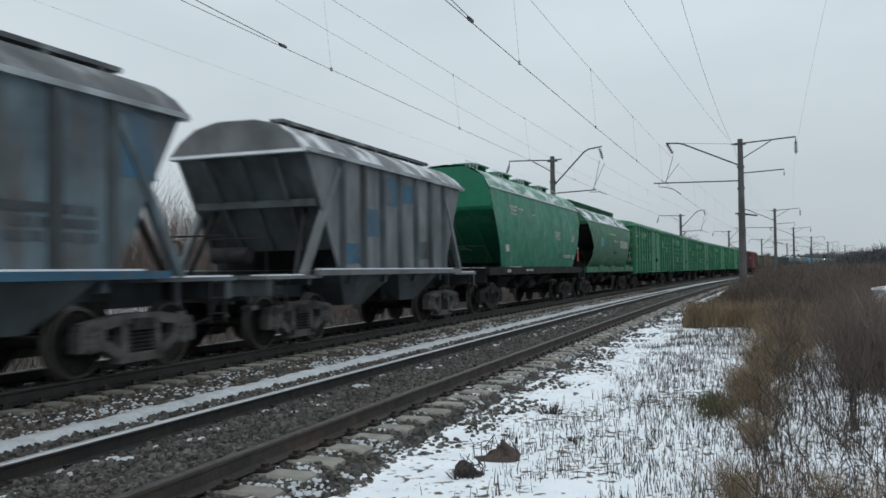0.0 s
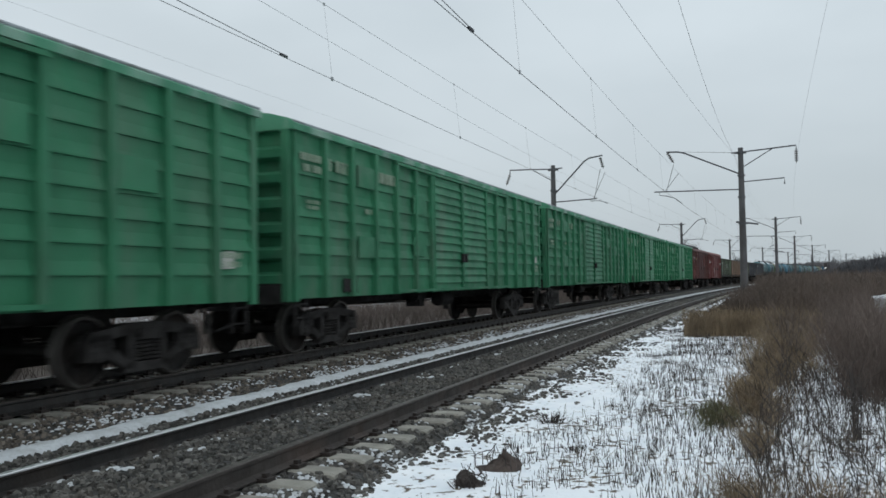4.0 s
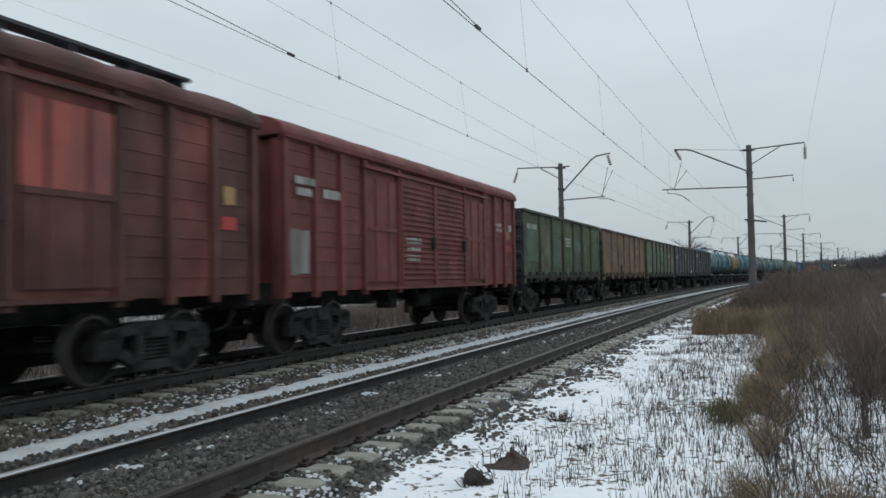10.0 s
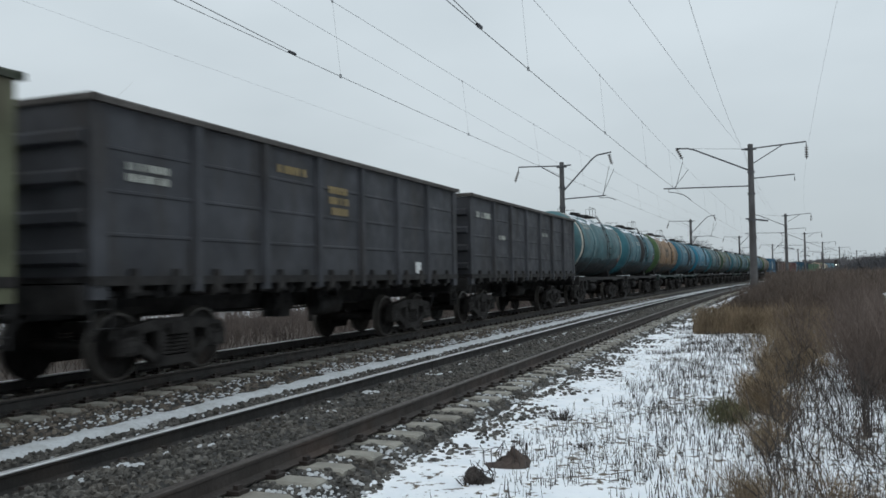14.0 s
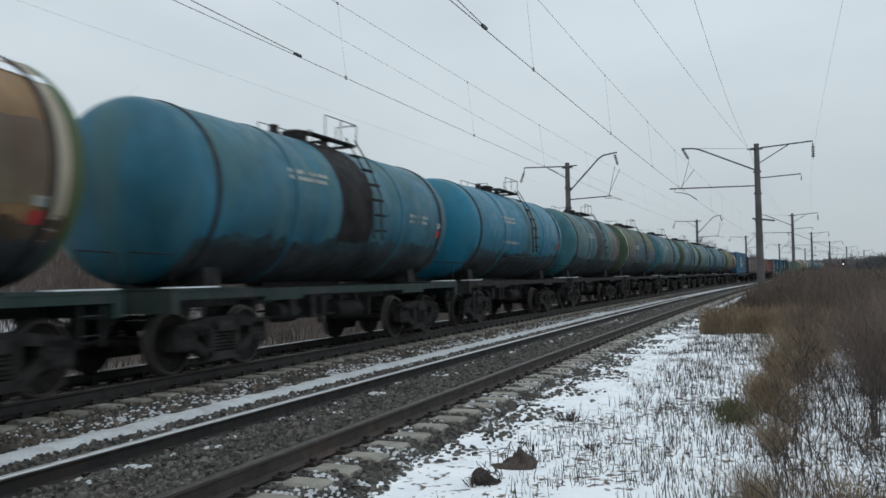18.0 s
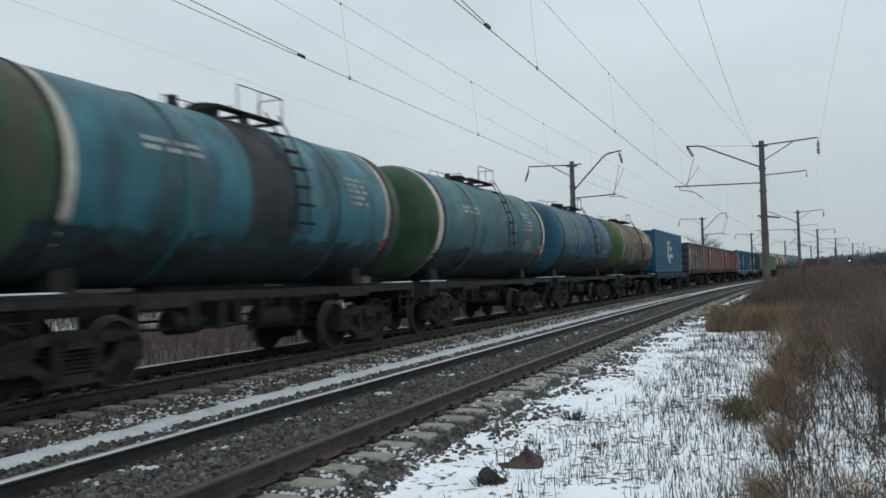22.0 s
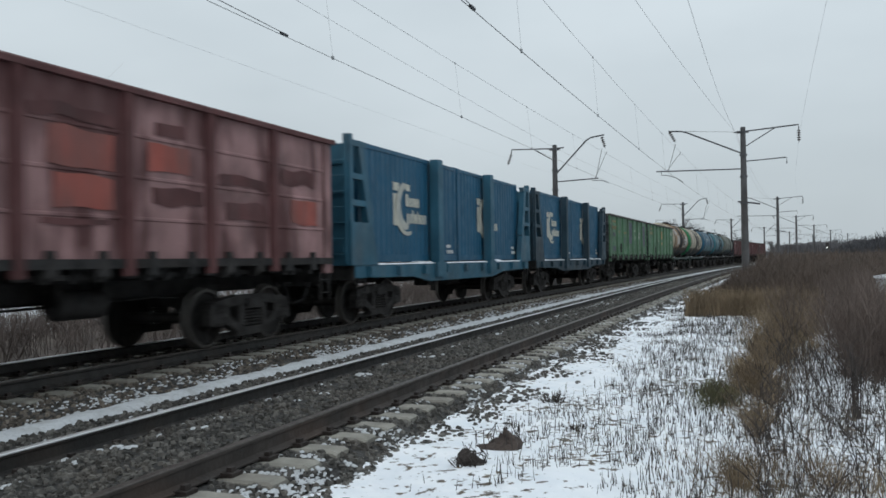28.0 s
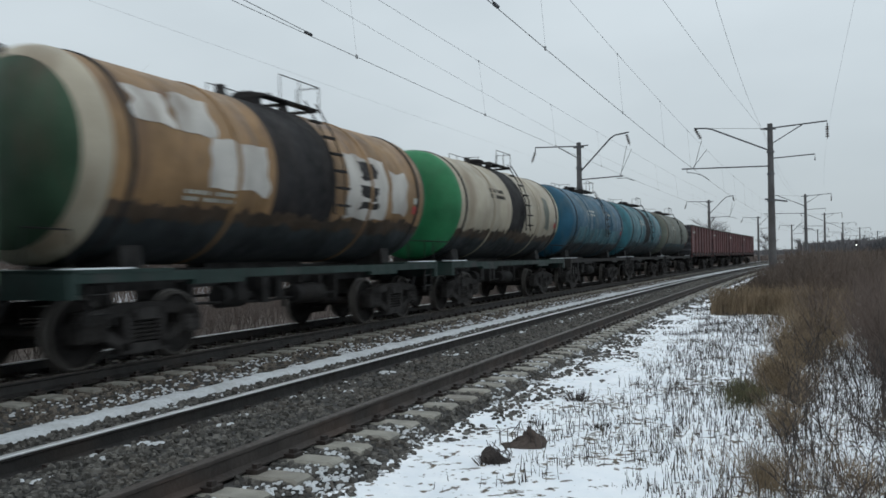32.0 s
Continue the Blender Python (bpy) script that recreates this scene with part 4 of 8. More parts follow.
# a dark copse on the right of the line, behind which the train comes out
n = 4200
y = g.uniform(185, 285, n)
d = 0.064 + g.uniform(0, 1, n) * 0.24
x = y * d
brush("dark_copse", x, y, (2.0 + np.clip((d - 0.064) / 0.085, 0, 1) * 4.0) * g.uniform(0.7, 1.0, n), g.uniform(0.15, 0.4, n), M_COPSE, "dark bare copse beside the line further on", 47, 6, 0.12)

# wooded rise on the horizon
bm = BM()
rows = []
for k in range(260):
    a = radians(-14 + 74 * k / 259)
    dist = 760 + 120 * math.sin(a * 5)
    px, py = dist * math.sin(a), dist * math.cos(a)
    hgt = 8.2 + 46 * min(0.25, max(0.0, a)) + 2.0 * noise.noise((k * 0.35, 0, 0)) + 1.6 * noise.noise((k * 1.9, 3, 0))
    if a < 0.02:
        hgt *= 0.55
    rows.append([bm.verts.new((px * f, py * f, z)) for f, z in ((0.97, -1.5), (0.985, hgt * 0.6), (1.0, hgt), (1.06, -1.5))])
for r0, r1 in zip(rows, rows[1:]):
    for i in range(3):
        bm.faces.new((r0[i], r0[i + 1], r1[i + 1], r1[i]))
solid("far_woods", bm, M_WOODS, "dark bare woods along the horizon", "woods", kind="stuff")
q = np.random.default_rng(77)
n = 5000
a = np.radians(q.uniform(-14, 58, n))
d = 735 + 110 * np.sin(a * 5) + q.uniform(-30, 30, n)
hh = (8.5 + 46 * np.clip(a, 0, 0.25)) * np.where(a < 0.02, 0.55, 1.0)
base = np.stack([d * np.sin(a), d * np.cos(a), hh * 0.35 - 1], 1)
blades("far_woods_fringe", base, hh * q.uniform(0.45, 0.8, n), q.normal(0, 0.08, (n, 2)), q.uniform(0.7, 1.6, n), M_WOODS, "uneven tops of the far bare woods", "woods", 78, 2)

# ---- lineside cabinet and signal ----
cab = new("relay_cabinet")
cab.matrix_basis = pose(*CABINET)
bm = BM()
box(bm, -0.55, -0.3, 0.12, 0.55, 0.3, 0.96)
bmesh.ops.bevel(bm, geom=bm.edges[:], offset=0.02, segments=1, affect="EDGES")
part("body", bm, M_WHITE, cab)
bm = BM()
prism(bm, [(-0.62, 0.96), (0.62, 0.96), (0.6, 1.02), (0.0, 1.10), (-0.6, 1.02)], "y", -0.36, 0.36)
part("lid", bm, M_SNOWB, cab, "sloping lid under snow")
for x0 in (-0.53, 0.01):
    bm = BM()
    box(bm, x0, -0.325, 0.18, x0 + 0.52, -0.303, 0.9)
    d = part("door", bm, M_WHITE, cab)
    bm = BM()
    box(bm, x0 + (0.42 if x0 < 0 else 0.05), -0.35, 0.5, x0 + (0.46 if x0 < 0 else 0.09), -0.326, 0.62)
    part("handle", bm, M_STEEL, d)
for lx in (-0.45, 0.45):
    bm = BM()
    box(bm, lx - 0.05, -0.2, -0.1, lx + 0.05, 0.2, 0.12)
    part("leg", bm, M_STEEL, cab)
tagged(cab, "small white steel lineside cabinet standing in the snow", "cabinet")

M_LAMP = bpy.data.materials.new("signal_lamp")
M_LAMP.use_nodes = True
lp = M_LAMP.node_tree.nodes["Principled BSDF"]
lp.inputs["Emission Color"].default_value, lp.inputs["Emission Strength"].default_value = (1, 0.97, 0.9, 1), 6.0
sig = new("line_signal")
sig.matrix_basis = pose(*SIGNAL)
bm = BM()
beam(bm, (0, 0, -0.3), (0, 0, 4.7), 0.2, 0.2, 8)
part("post", bm, M_STEEL, sig)
bm = BM()
box(bm, -0.4, -0.05, 3.3, 0.4, 0.05, 5.1)
part("backboard", bm, M_CLIP, sig)
bm = BM()
lathe(bm, [(0.0, -0.03), (0.11, -0.02), (0.12, 0.02), (0.0, 0.03)], pose(0, -0.12, 3.75), 12)
part("lamp", bm, M_LAMP, sig, "small bright white signal light")
tagged(sig, "dark line signal with one white light lit", "signal")

# ---- the train ----
TRAVEL = (0.00, 14.79, 29.69, 44.62, 59.54, 74.48, 89.47, 104.48, 119.39, 134.30, 149.32, 164.44, 179.60, 194.92, 210.40, 225.95, 241.52, 257.12, 272.79, 288.51, 304.26, 320.07, 335.98, 351.94, 367.85, 383.70, 399.55, 415.44, 431.44, 447.55, 463.73, 480.03, 496.45)
COUPLED = {"hopper": 12.02, "grain": 14.72, "boxcar": 18.68, "van": 14.73, "gondola": 13.92, "tank": 12.02, "flat": 14.62}


def paint(name, base, rough=0.55, stain=(0.05, 0.042, 0.038), amount=0.3, vary=0.3, **kw):
    return mat(name, base, rough, 0, vary, 1.1, stain, amount, 0.28, 0.06, 35, 0.12, True, 1.6, spec=0.3, **kw)


M_IRON = mat("grimy_iron", (0.022, 0.021, 0.021), 0.75, 0.0, 0.5, 4.0, (0.025, 0.02, 0.017), 0.25, bump=0.12, spec=0.2)
M_BOGIE = mat("dusty_cast_steel", (0.038, 0.035, 0.034), 0.8, 0.15, 0.45, 5.0, (0.03, 0.027, 0.025), 0.35, bump=0.15, spec=0.2)
M_WHEEL = mat("wheel_steel", (0.020, 0.018, 0.0175), 0.6, 0.4, 0.35, 6.0, (0.05, 0.035, 0.028), 0.25, spec=0.2)
M_TREAD = mat("polished_tread", (0.085, 0.078, 0.072), 0.5, 0.5, 0.15, 5.0, bump=0.02)
# bitumen, rubber and black paint; also the painted shade in a hopper's end recess
M_BLACK = mat("black_bitumen_and_shade", (0.021, 0.020, 0.021), 0.7, 0, 0.4, 2.0, (0.045, 0.038, 0.034), 0.25, 0.3, spec=0.1)
# tank belly tone: grime plus painted underside shade; also used for spill bands
M_BELLY = mat("grime_and_underside_shade", (0.026, 0.031, 0.034), 0.6, 0, 0.5, 1.2, (0.045, 0.055, 0.06), 0.4, 0.4, spec=0.2)
M_PALE = mat("stencil_white", (0.62, 0.63, 0.62), 0.6, 0, 0.2, 6.0, (0.2, 0.2, 0.2), 0.4, 0.4)
M_RINGC = mat("dirty_cream_ring", (0.46, 0.43, 0.36), 0.6, 0, 0.3, 3.0, (0.2, 0.17, 0.13), 0.4, 0.4)
M_LETTER = mat("worn_white_lettering", (0.40, 0.41, 0.37), 0.65, 0, 0.3, 6.0, (0.1, 0.11, 0.11), 0.45, 0.4)
M_LETTERG = mat("faded_pale_green_lettering", (0.23, 0.31, 0.22), 0.65, 0, 0.3, 6.0, (0.08, 0.16, 0.09), 0.45, 0.4)
M_YELL = mat("stencil_yellow", (0.26, 0.19, 0.08), 0.6, 0, 0.2, 6.0, (0.2, 0.15, 0.1), 0.4, 0.4)
M_PLAC = mat("yellow_placard", (0.5, 0.33, 0.05), 0.5, 0, 0.15, 6.0)
M_RED = mat("red_tail_disc", (0.35, 0.03, 0.025), 0.5, 0, 0.2, 6.0)
M_GREYP = paint("old_blue_grey_paint", (0.088, 0.122, 0.142), 0.65, (0.085, 0.07, 0.062), 0.5, 0.55)
M_GREYL = paint("pale_dusty_grey_paint", (0.158, 0.168, 0.175), 0.7, (0.075, 0.08, 0.09), 0.4, 0.35)
M_GONW = paint("worn_brownish_green_paint", (0.115, 0.10, 0.062), 0.7, (0.075, 0.085, 0.05), 0.5, 0.4, edge=(0.42, 0.6))
M_GONL = paint("yellowish_green_paint", (0.06, 0.098, 0.038), 0.65, (0.035, 0.035, 0.022), 0.45, 0.45)
M_GREYL2 = paint("pale_grey_patch_paint", (0.24, 0.235, 0.23), 0.7, (0.12, 0.10, 0.09), 0.4, 0.3)
M_GREYL3 = paint("off_white_panel_paint", (0.46, 0.44, 0.41), 0.65, (0.22, 0.19, 0.16), 0.4, 0.25)
M_ENDD = paint("dark_green_tank_end", (0.028, 0.066, 0.036), 0.6, (0.07, 0.05, 0.035), 0.4, 0.4)
M_RINGR = paint("white_ring_with_rusty_blotches", (0.42, 0.40, 0.36), 0.6, (0.17, 0.04, 0.032), 0.5, 0.3, edge=(0.46, 0.56))
# half-dark belly layers: grime with underside shade mixed into the colour
M_SHADE_BRN = mat("brown_grime_and_shade", (0.062, 0.042, 0.028), 0.6, 0, 0.5, 1.2, (0.03, 0.025, 0.02), 0.4, 0.4, spec=0.2)
M_SHADE_BLU = mat("blue_black_grime_and_shade", (0.026, 0.056, 0.068), 0.6, 0, 0.5, 1.2, (0.015, 0.02, 0.024), 0.4, 0.4, spec=0.2)
M_STREAK = mat("green_roof_with_streaks_of_snow", (0.05, 0.125, 0.09), 0.6, 0, 0.3, 1.1, (0.60, 0.63, 0.65), 0.5, 4.5, 0.06, 35, 0.12, True, 0.8, spec=0.3, edge=(0.47, 0.56))
M_SNOWR = paint("grey_roof_with_streaks_of_snow", (0.15, 0.16, 0.165), 0.7, (0.62, 0.64, 0.66), 0.45, 0.3, edge=(0.46, 0.62))
M_PALEB = mat("pale_dusty_cast_steel", (0.10, 0.096, 0.092), 0.85, 0, 0.45, 5.0, (0.03, 0.027, 0.025), 0.5, bump=0.15)
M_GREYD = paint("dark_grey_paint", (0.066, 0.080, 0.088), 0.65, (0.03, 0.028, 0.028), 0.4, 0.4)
M_BLUEP = paint("faded_blue_paint", (0.035, 0.108, 0.175), 0.6, (0.09, 0.09, 0.1), 0.4)
M_ROOFG = paint("weathered_roof_sheet", (0.085, 0.09, 0.095), 0.7, (0.4, 0.42, 0.44), 0.28)
M_ROOFP = mat("green_roof_under_thin_snow", (0.10, 0.24, 0.17), 0.6, 0, 0.3, 1.1, (0.55, 0.59, 0.60), 0.5, 4.0, 0.06, 35, 0.12, True, 0.9, spec=0.3, edge=(0.45, 0.6))
M_ROOFS = paint("roof_under_thin_snow", (0.30, 0.33, 0.345), 0.7, (0.14, 0.15, 0.14), 0.5)
M_GREEN = paint("fresh_green_paint", (0.012, 0.155, 0.086), 0.5, (0.085, 0.23, 0.16), 0.28, 0.22, edge=(0.56, 0.7))
M_GREEN2 = paint("dusty_green_paint", (0.026, 0.122, 0.066), 0.6, (0.07, 0.09, 0.07), 0.35, 0.28)
M_BOXG = paint("boxcar_green_paint", (0.028, 0.168, 0.083), 0.6, (0.08, 0.15, 0.10), 0.3, 0.25)
M_BOXG2 = paint("bright_green_paint", (0.021, 0.178, 0.080), 0.5, (0.06, 0.17, 0.09), 0.25, 0.2)
M_BLUET = paint("faded_teal_spray_paint", (0.10, 0.24, 0.26), 0.65, (0.03, 0.12, 0.07), 0.45, 0.3, edge=(0.45, 0.6))
# wall green made paler with light flecks: sky light painted into the roof colour
M_BOXROOF = paint("skylit_green_roof_sheet", (0.075, 0.27, 0.16), 0.55, (0.45, 0.52, 0.48), 0.3, 0.25)
M_BROWN = paint("brown_red_paint", (0.09, 0.033, 0.029), 0.7, (0.05, 0.03, 0.027), 0.45, 0.4)
M_BROWN2 = paint("patchy_red_oxide", (0.165, 0.052, 0.042), 0.7, (0.12, 0.045, 0.035), 0.5, 0.4)
M_REDOX = paint("red_oxide_paint", (0.155, 0.042, 0.040), 0.65, (0.09, 0.035, 0.03), 0.4, 0.3)
M_GONG = paint("olive_green_paint", (0.060, 0.084, 0.050), 0.7, (0.035, 0.03, 0.026), 0.5, 0.4)
M_POSTN = paint("grimy_rail_paint", (0.062, 0.056, 0.052), 0.7, (0.035, 0.03, 0.028), 0.4, 0.35)
M_POSTG = paint("dark_olive_paint", (0.042, 0.052, 0.034), 0.7, (0.035, 0.03, 0.026), 0.4, 0.35)
M_GONT = paint("tan_brown_paint", (0.17, 0.107, 0.07), 0.7, (0.08, 0.055, 0.04), 0.45, 0.35)
M_GONM = paint("weathered_green_tan", (0.112, 0.118, 0.072), 0.7, (0.07, 0.05, 0.04), 0.4, 0.45)
M_GOND = paint("dark_slate_paint", (0.043, 0.045, 0.052), 0.65, (0.03, 0.027, 0.026), 0.4, 0.35)
M_GONB = paint("grey_brown_paint", (0.132, 0.100, 0.088), 0.7, (0.07, 0.05, 0.045), 0.45, 0.4)
M_GONO = paint("ochre_brown_paint", (0.176, 0.108, 0.068), 0.7, (0.11, 0.05, 0.035), 0.5, 0.4)
M_GONR = paint("faded_red_paint", (0.26, 0.148, 0.147), 0.7, (0.085, 0.036, 0.036), 0.55, 0.5, edge=(0.47, 0.62))
M_GON2 = paint("mid_green_paint", (0.082, 0.178, 0.10), 0.6, (0.06, 0.075, 0.05), 0.35, 0.3)
M_GONX = paint("dark_red_brown_paint", (0.096, 0.036, 0.036), 0.7, (0.06, 0.03, 0.03), 0.4, 0.35)
M_TEALP = paint("teal_patch_paint", (0.055, 0.108, 0.08), 0.65, (0.095, 0.10, 0.06), 0.5, 0.4, edge=(0.42, 0.6))
M_GRNP = paint("green_patch_paint", (0.035, 0.125, 0.062), 0.6)
M_REDP = paint("red_patch_paint", (0.30, 0.075, 0.058), 0.65, (0.17, 0.07, 0.062), 0.5, edge=(0.42, 0.6))
M_LILAC = paint("grey_lilac_patch_paint", (0.085, 0.092, 0.115), 0.65)
M_OCHP = paint("ochre_patch_paint", (0.336, 0.208, 0.088), 0.65)
M_TEAL = paint("blue_green_tank_paint", (0.028, 0.122, 0.152), 0.5, (0.03, 0.045, 0.05), 0.45, 0.42)
M_TEALG = paint("grey_teal_tank_paint", (0.048, 0.125, 0.142), 0.55, (0.075, 0.10, 0.095), 0.35, 0.35)
M_TBLUE = paint("bright_blue_tank_paint", (0.008, 0.135, 0.215), 0.45, (0.03, 0.12, 0.16), 0.3, 0.2)
M_TDEEP = paint("deep_blue_tank_paint", (0.009, 0.072, 0.125), 0.5, (0.07, 0.10, 0.10), 0.35, 0.3)
M_TORNG = paint("orange_tan_tank_paint", (0.235, 0.14, 0.066), 0.55, (0.12, 0.07, 0.04), 0.45, 0.35)
M_TTAN = paint("dull_tan_tank_paint", (0.118, 0.098, 0.062), 0.6, (0.11, 0.055, 0.042), 0.4, 0.45)
M_TRUST = paint("rusty_mottled_tank_paint", (0.06, 0.105, 0.092), 0.65, (0.15, 0.07, 0.045), 0.5, 0.45)
M_TOLIVE = paint("olive_yellow_tank_paint", (0.115, 0.105, 0.045), 0.65, (0.06, 0.10, 0.085), 0.5, 0.4, edge=(0.45, 0.62))
M_TBRN = paint("rusty_brown_tank_stain", (0.085, 0.05, 0.04), 0.7, (0.06, 0.10, 0.09), 0.5, 0.4, edge=(0.45, 0.6))
M_TEALB = paint("worn_blue_tank_paint", (0.016, 0.108, 0.165), 0.5, (0.045, 0.12, 0.13), 0.4, 0.35, edge=(0.45, 0.65))
M_TDULL = paint("dull_blue_tank_paint", (0.03, 0.085, 0.125), 0.6, (0.06, 0.10, 0.09), 0.5, 0.4, edge=(0.45, 0.62))
M_TCREAM = paint("cream_tank_paint", (0.360, 0.320, 0.248), 0.55, (0.2, 0.15, 0.1), 0.35, 0.2)
M_TGREY = paint("grey_green_tank_paint", (0.104, 0.116, 0.096), 0.6, (0.1, 0.08, 0.06), 0.35, 0.3)
M_ENDG = paint("green_tank_end_paint", (0.05, 0.095, 0.035), 0.55, (0.10, 0.06, 0.04), 0.35, 0.3)
M_ENDB = paint("bright_green_tank_end", (0.018, 0.16, 0.062), 0.5)
M_SILLG = paint("pale_green_sill_paint", (0.013, 0.031, 0.027), 0.6, (0.04, 0.04, 0.04), 0.45)
M_CBLUE = paint("container_blue_paint", (0.008, 0.078, 0.145), 0.5, (0.03, 0.08, 0.13), 0.3, 0.15)
M_FBLUE = paint("flat_wagon_blue_paint", (0.024, 0.100, 0.152), 0.55, (0.06, 0.09, 0.11), 0.35, 0.25)
M_FDARK = paint("grimy_blue_sill_paint", (0.018, 0.045, 0.065), 0.6, (0.04, 0.05, 0.06), 0.45, 0.3)
M_LOGO = mat("faded_white_emblem", (0.50, 0.49, 0.42), 0.6, 0, 0.15, 3.0, (0.3, 0.32, 0.33), 0.3, 0.5)
M_COAL = mat("dark_hold", (0.03, 0.028, 0.027), 0.9, 0, 0.4, 3.0)
M_PLANK = mat("grey_planks", (0.09, 0.075, 0.065), 0.85, 0, 0.4, 3.0)


def plate(parent, name, material, side, y0, y1, z0, z1, w, thick=0.006, label=""):
    """A thin painted or fixed plate on a long side; a patch of old paint has a worn, ragged outline."""
    bm = BM()
    if name != "paint_patch":
        box(bm, min(side * w, side * (w + thick)), y0, z0, max(side * w, side * (w + thick)), y1, z1)
        return part(name, bm, material, parent, label)
    rim = [(y0 + (y1 - y0) * k / 9, z0) for k in range(9)] + [(y1, z0 + (z1 - z0) * k / 9) for k in range(9)]
    rim += [(y1 - (y1 - y0) * k / 9, z1) for k in range(9)] + [(y0, z1 - (z1 - z0) * k / 9) for k in range(9)]
    pts = []
    for y, z in rim:
        q = (y * 2.3, z * 2.3, w * 9 + y0)
        pts.append((y + 0.035 * noise.noise(q), z + 0.06 * noise.noise((q[1], q[0], q[2]))))
    prism(bm, [(p, q) for p, q in pts], "x", min(side * w, side * (w + thick)), max(side * w, side * (w + thick)))
    return part(name, bm, material, parent, label)


def bars(parent, material, y0, y1, z0, z1, w, rows=3, seed=1, thick=0.005):
    """Unreadable lettering as plain bars, row by row."""
    r = random.Random(seed)
    step = (z1 - z0) / rows
    for k in range(rows):
        bm = BM()
        zt = z1 - k * step
        y = y0 + (r.uniform(0, 0.15) * (y1 - y0) if k else 0)
        while y < y1 - 0.03:
            d = min(r.uniform(0.3, 0.5) * step, y1 - y)
            box(bm, w, y, zt - step * 0.68, w + thick, y + d, zt)
            y += d + step * (0.18 if r.random() < 0.8 else 0.55)
        part("lettering", bm, material, parent, "plain bars of faded lettering")


# -- running gear --
def wheelset_mesh():
    bm = BM()
    turn = pose(0, 0, 0, 0, 0, -90)
    lathe(bm, [(0, -1.08), (0.07, -1.08), (0.085, -0.9), (0.1, -0.5), (0.085, 0), (0.1, 0.5), (0.085, 0.9), (0.07, 1.08), (0, 1.08)], turn, 10)
    a = len(bm.faces)
    for s in (-1, 1):
        prof = [(0.09, 0.68), (0.16, 0.69), (0.2, 0.715), (0.40, 0.73), (0.43, 0.715), (0.503, 0.722), (0.503, 0.75), (0.478, 0.762), (0.472, 0.845), (0.43, 0.85), (0.40, 0.815), (0.22, 0.80), (0.16, 0.86), (0.09, 0.87)]
        lathe(bm, [(r, s * y) for r, y in prof], turn, 28)
    for f in bm.faces[:]:
        c = f.calc_center_median()
        if math.hypot(c.y, c.z) > 0.44 and abs(c.x) > 0.72:
            f.material_index = 1
    return mesh_of("wheelset", bm, [M_WHEEL, M_TREAD], True)


def side_frame_mesh(material=M_BOGIE):
    bm = BM()
    t = 0.09
    for s in (-1, 1):
        box(bm, -t, s * 0.925 - 0.2, 0.60, t, s * 0.925 + 0.2, 0.70)
        for d in (-0.19, 0.19):
            box(bm, -t, s * 0.925 + d - 0.045, 0.36, t, s * 0.925 + d + 0.045, 0.62)
        beam(bm, (0, s * 1.08, 0.66), (0, s * 0.33, 0.76), 0.18, 0.15)
        beam(bm, (0, s * 0.76, 0.47), (0, s * 0.36, 0.24), 0.18, 0.13)
        box(bm, -t, s * 0.33 - 0.055, 0.2, t, s * 0.33 + 0.055, 0.74)
    box(bm, -t, -0.36, 0.69, t, 0.36, 0.83)
    box(bm, -t, -0.46, 0.16, t, 0.46, 0.29)
    return mesh_of("side_frame", bm, material)


def spring_mesh():
    bm = BM()
    prof = [(0.03, -0.16)]
    for k in range(6):
        prof += [(0.05, -0.16 + 0.055 * k), (0.085, -0.145 + 0.055 * k), (0.085, -0.125 + 0.055 * k), (0.05, -0.11 + 0.055 * k)]
    lathe(bm, prof + [(0.03, 0.17)], pose(0, 0, 0, 90, 0, 0), 10)
    return mesh_of("spring", bm, M_BOGIE)


def axle_box_mesh(material=M_BOGIE):
    bm = BM()
    lathe(bm, [(0.0, 0.06), (0.13, 0.06), (0.145, 0.04), (0.145, -0.1), (0.0, -0.1)], pose(0, 0, 0, 0, 0, -90), 16)
    for k in range(6):
        g_ = k * math.pi / 3
        lathe(bm, [(0.0, 0.085), (0.018, 0.085), (0.018, 0.06)], pose(0, math.cos(g_) * 0.1, math.sin(g_) * 0.1, 0, 0, -90), 6)
    return mesh_of("axle_box", bm, material, True)


def coupler_mesh():
    bm = BM()
    box(bm, -0.09, -0.75, 0.94, 0.09, -0.12, 1.12)
    prism(bm, [(-0.19, 0.92), (0.2, 0.92), (0.22, 1.0), (0.22, 1.1), (0.16, 1.17), (-0.16, 1.17), (-0.21, 1.08)], "y", -0.14, 0.03)
    prism(bm, [(-0.22, 0.95), (-0.03, 0.95), (-0.03, 1.14), (-0.22, 1.14)], "y", 0.02, 0.2)
    box(bm, -0.3, -0.62, 0.85, 0.3, -0.52, 1.2)
    return mesh_of("coupler", bm, M_IRON)


WHEELSET, SIDE_FRAME, SPRINGS, AXLE_BOX, COUPLER = wheelset_mesh(), side_frame_mesh(), spring_mesh(), axle_box_mesh(), coupler_mesh()
SIDE_FRAME_PALE, AXLE_BOX_PALE = side_frame_mesh(M_PALEB), axle_box_mesh(M_PALEB)


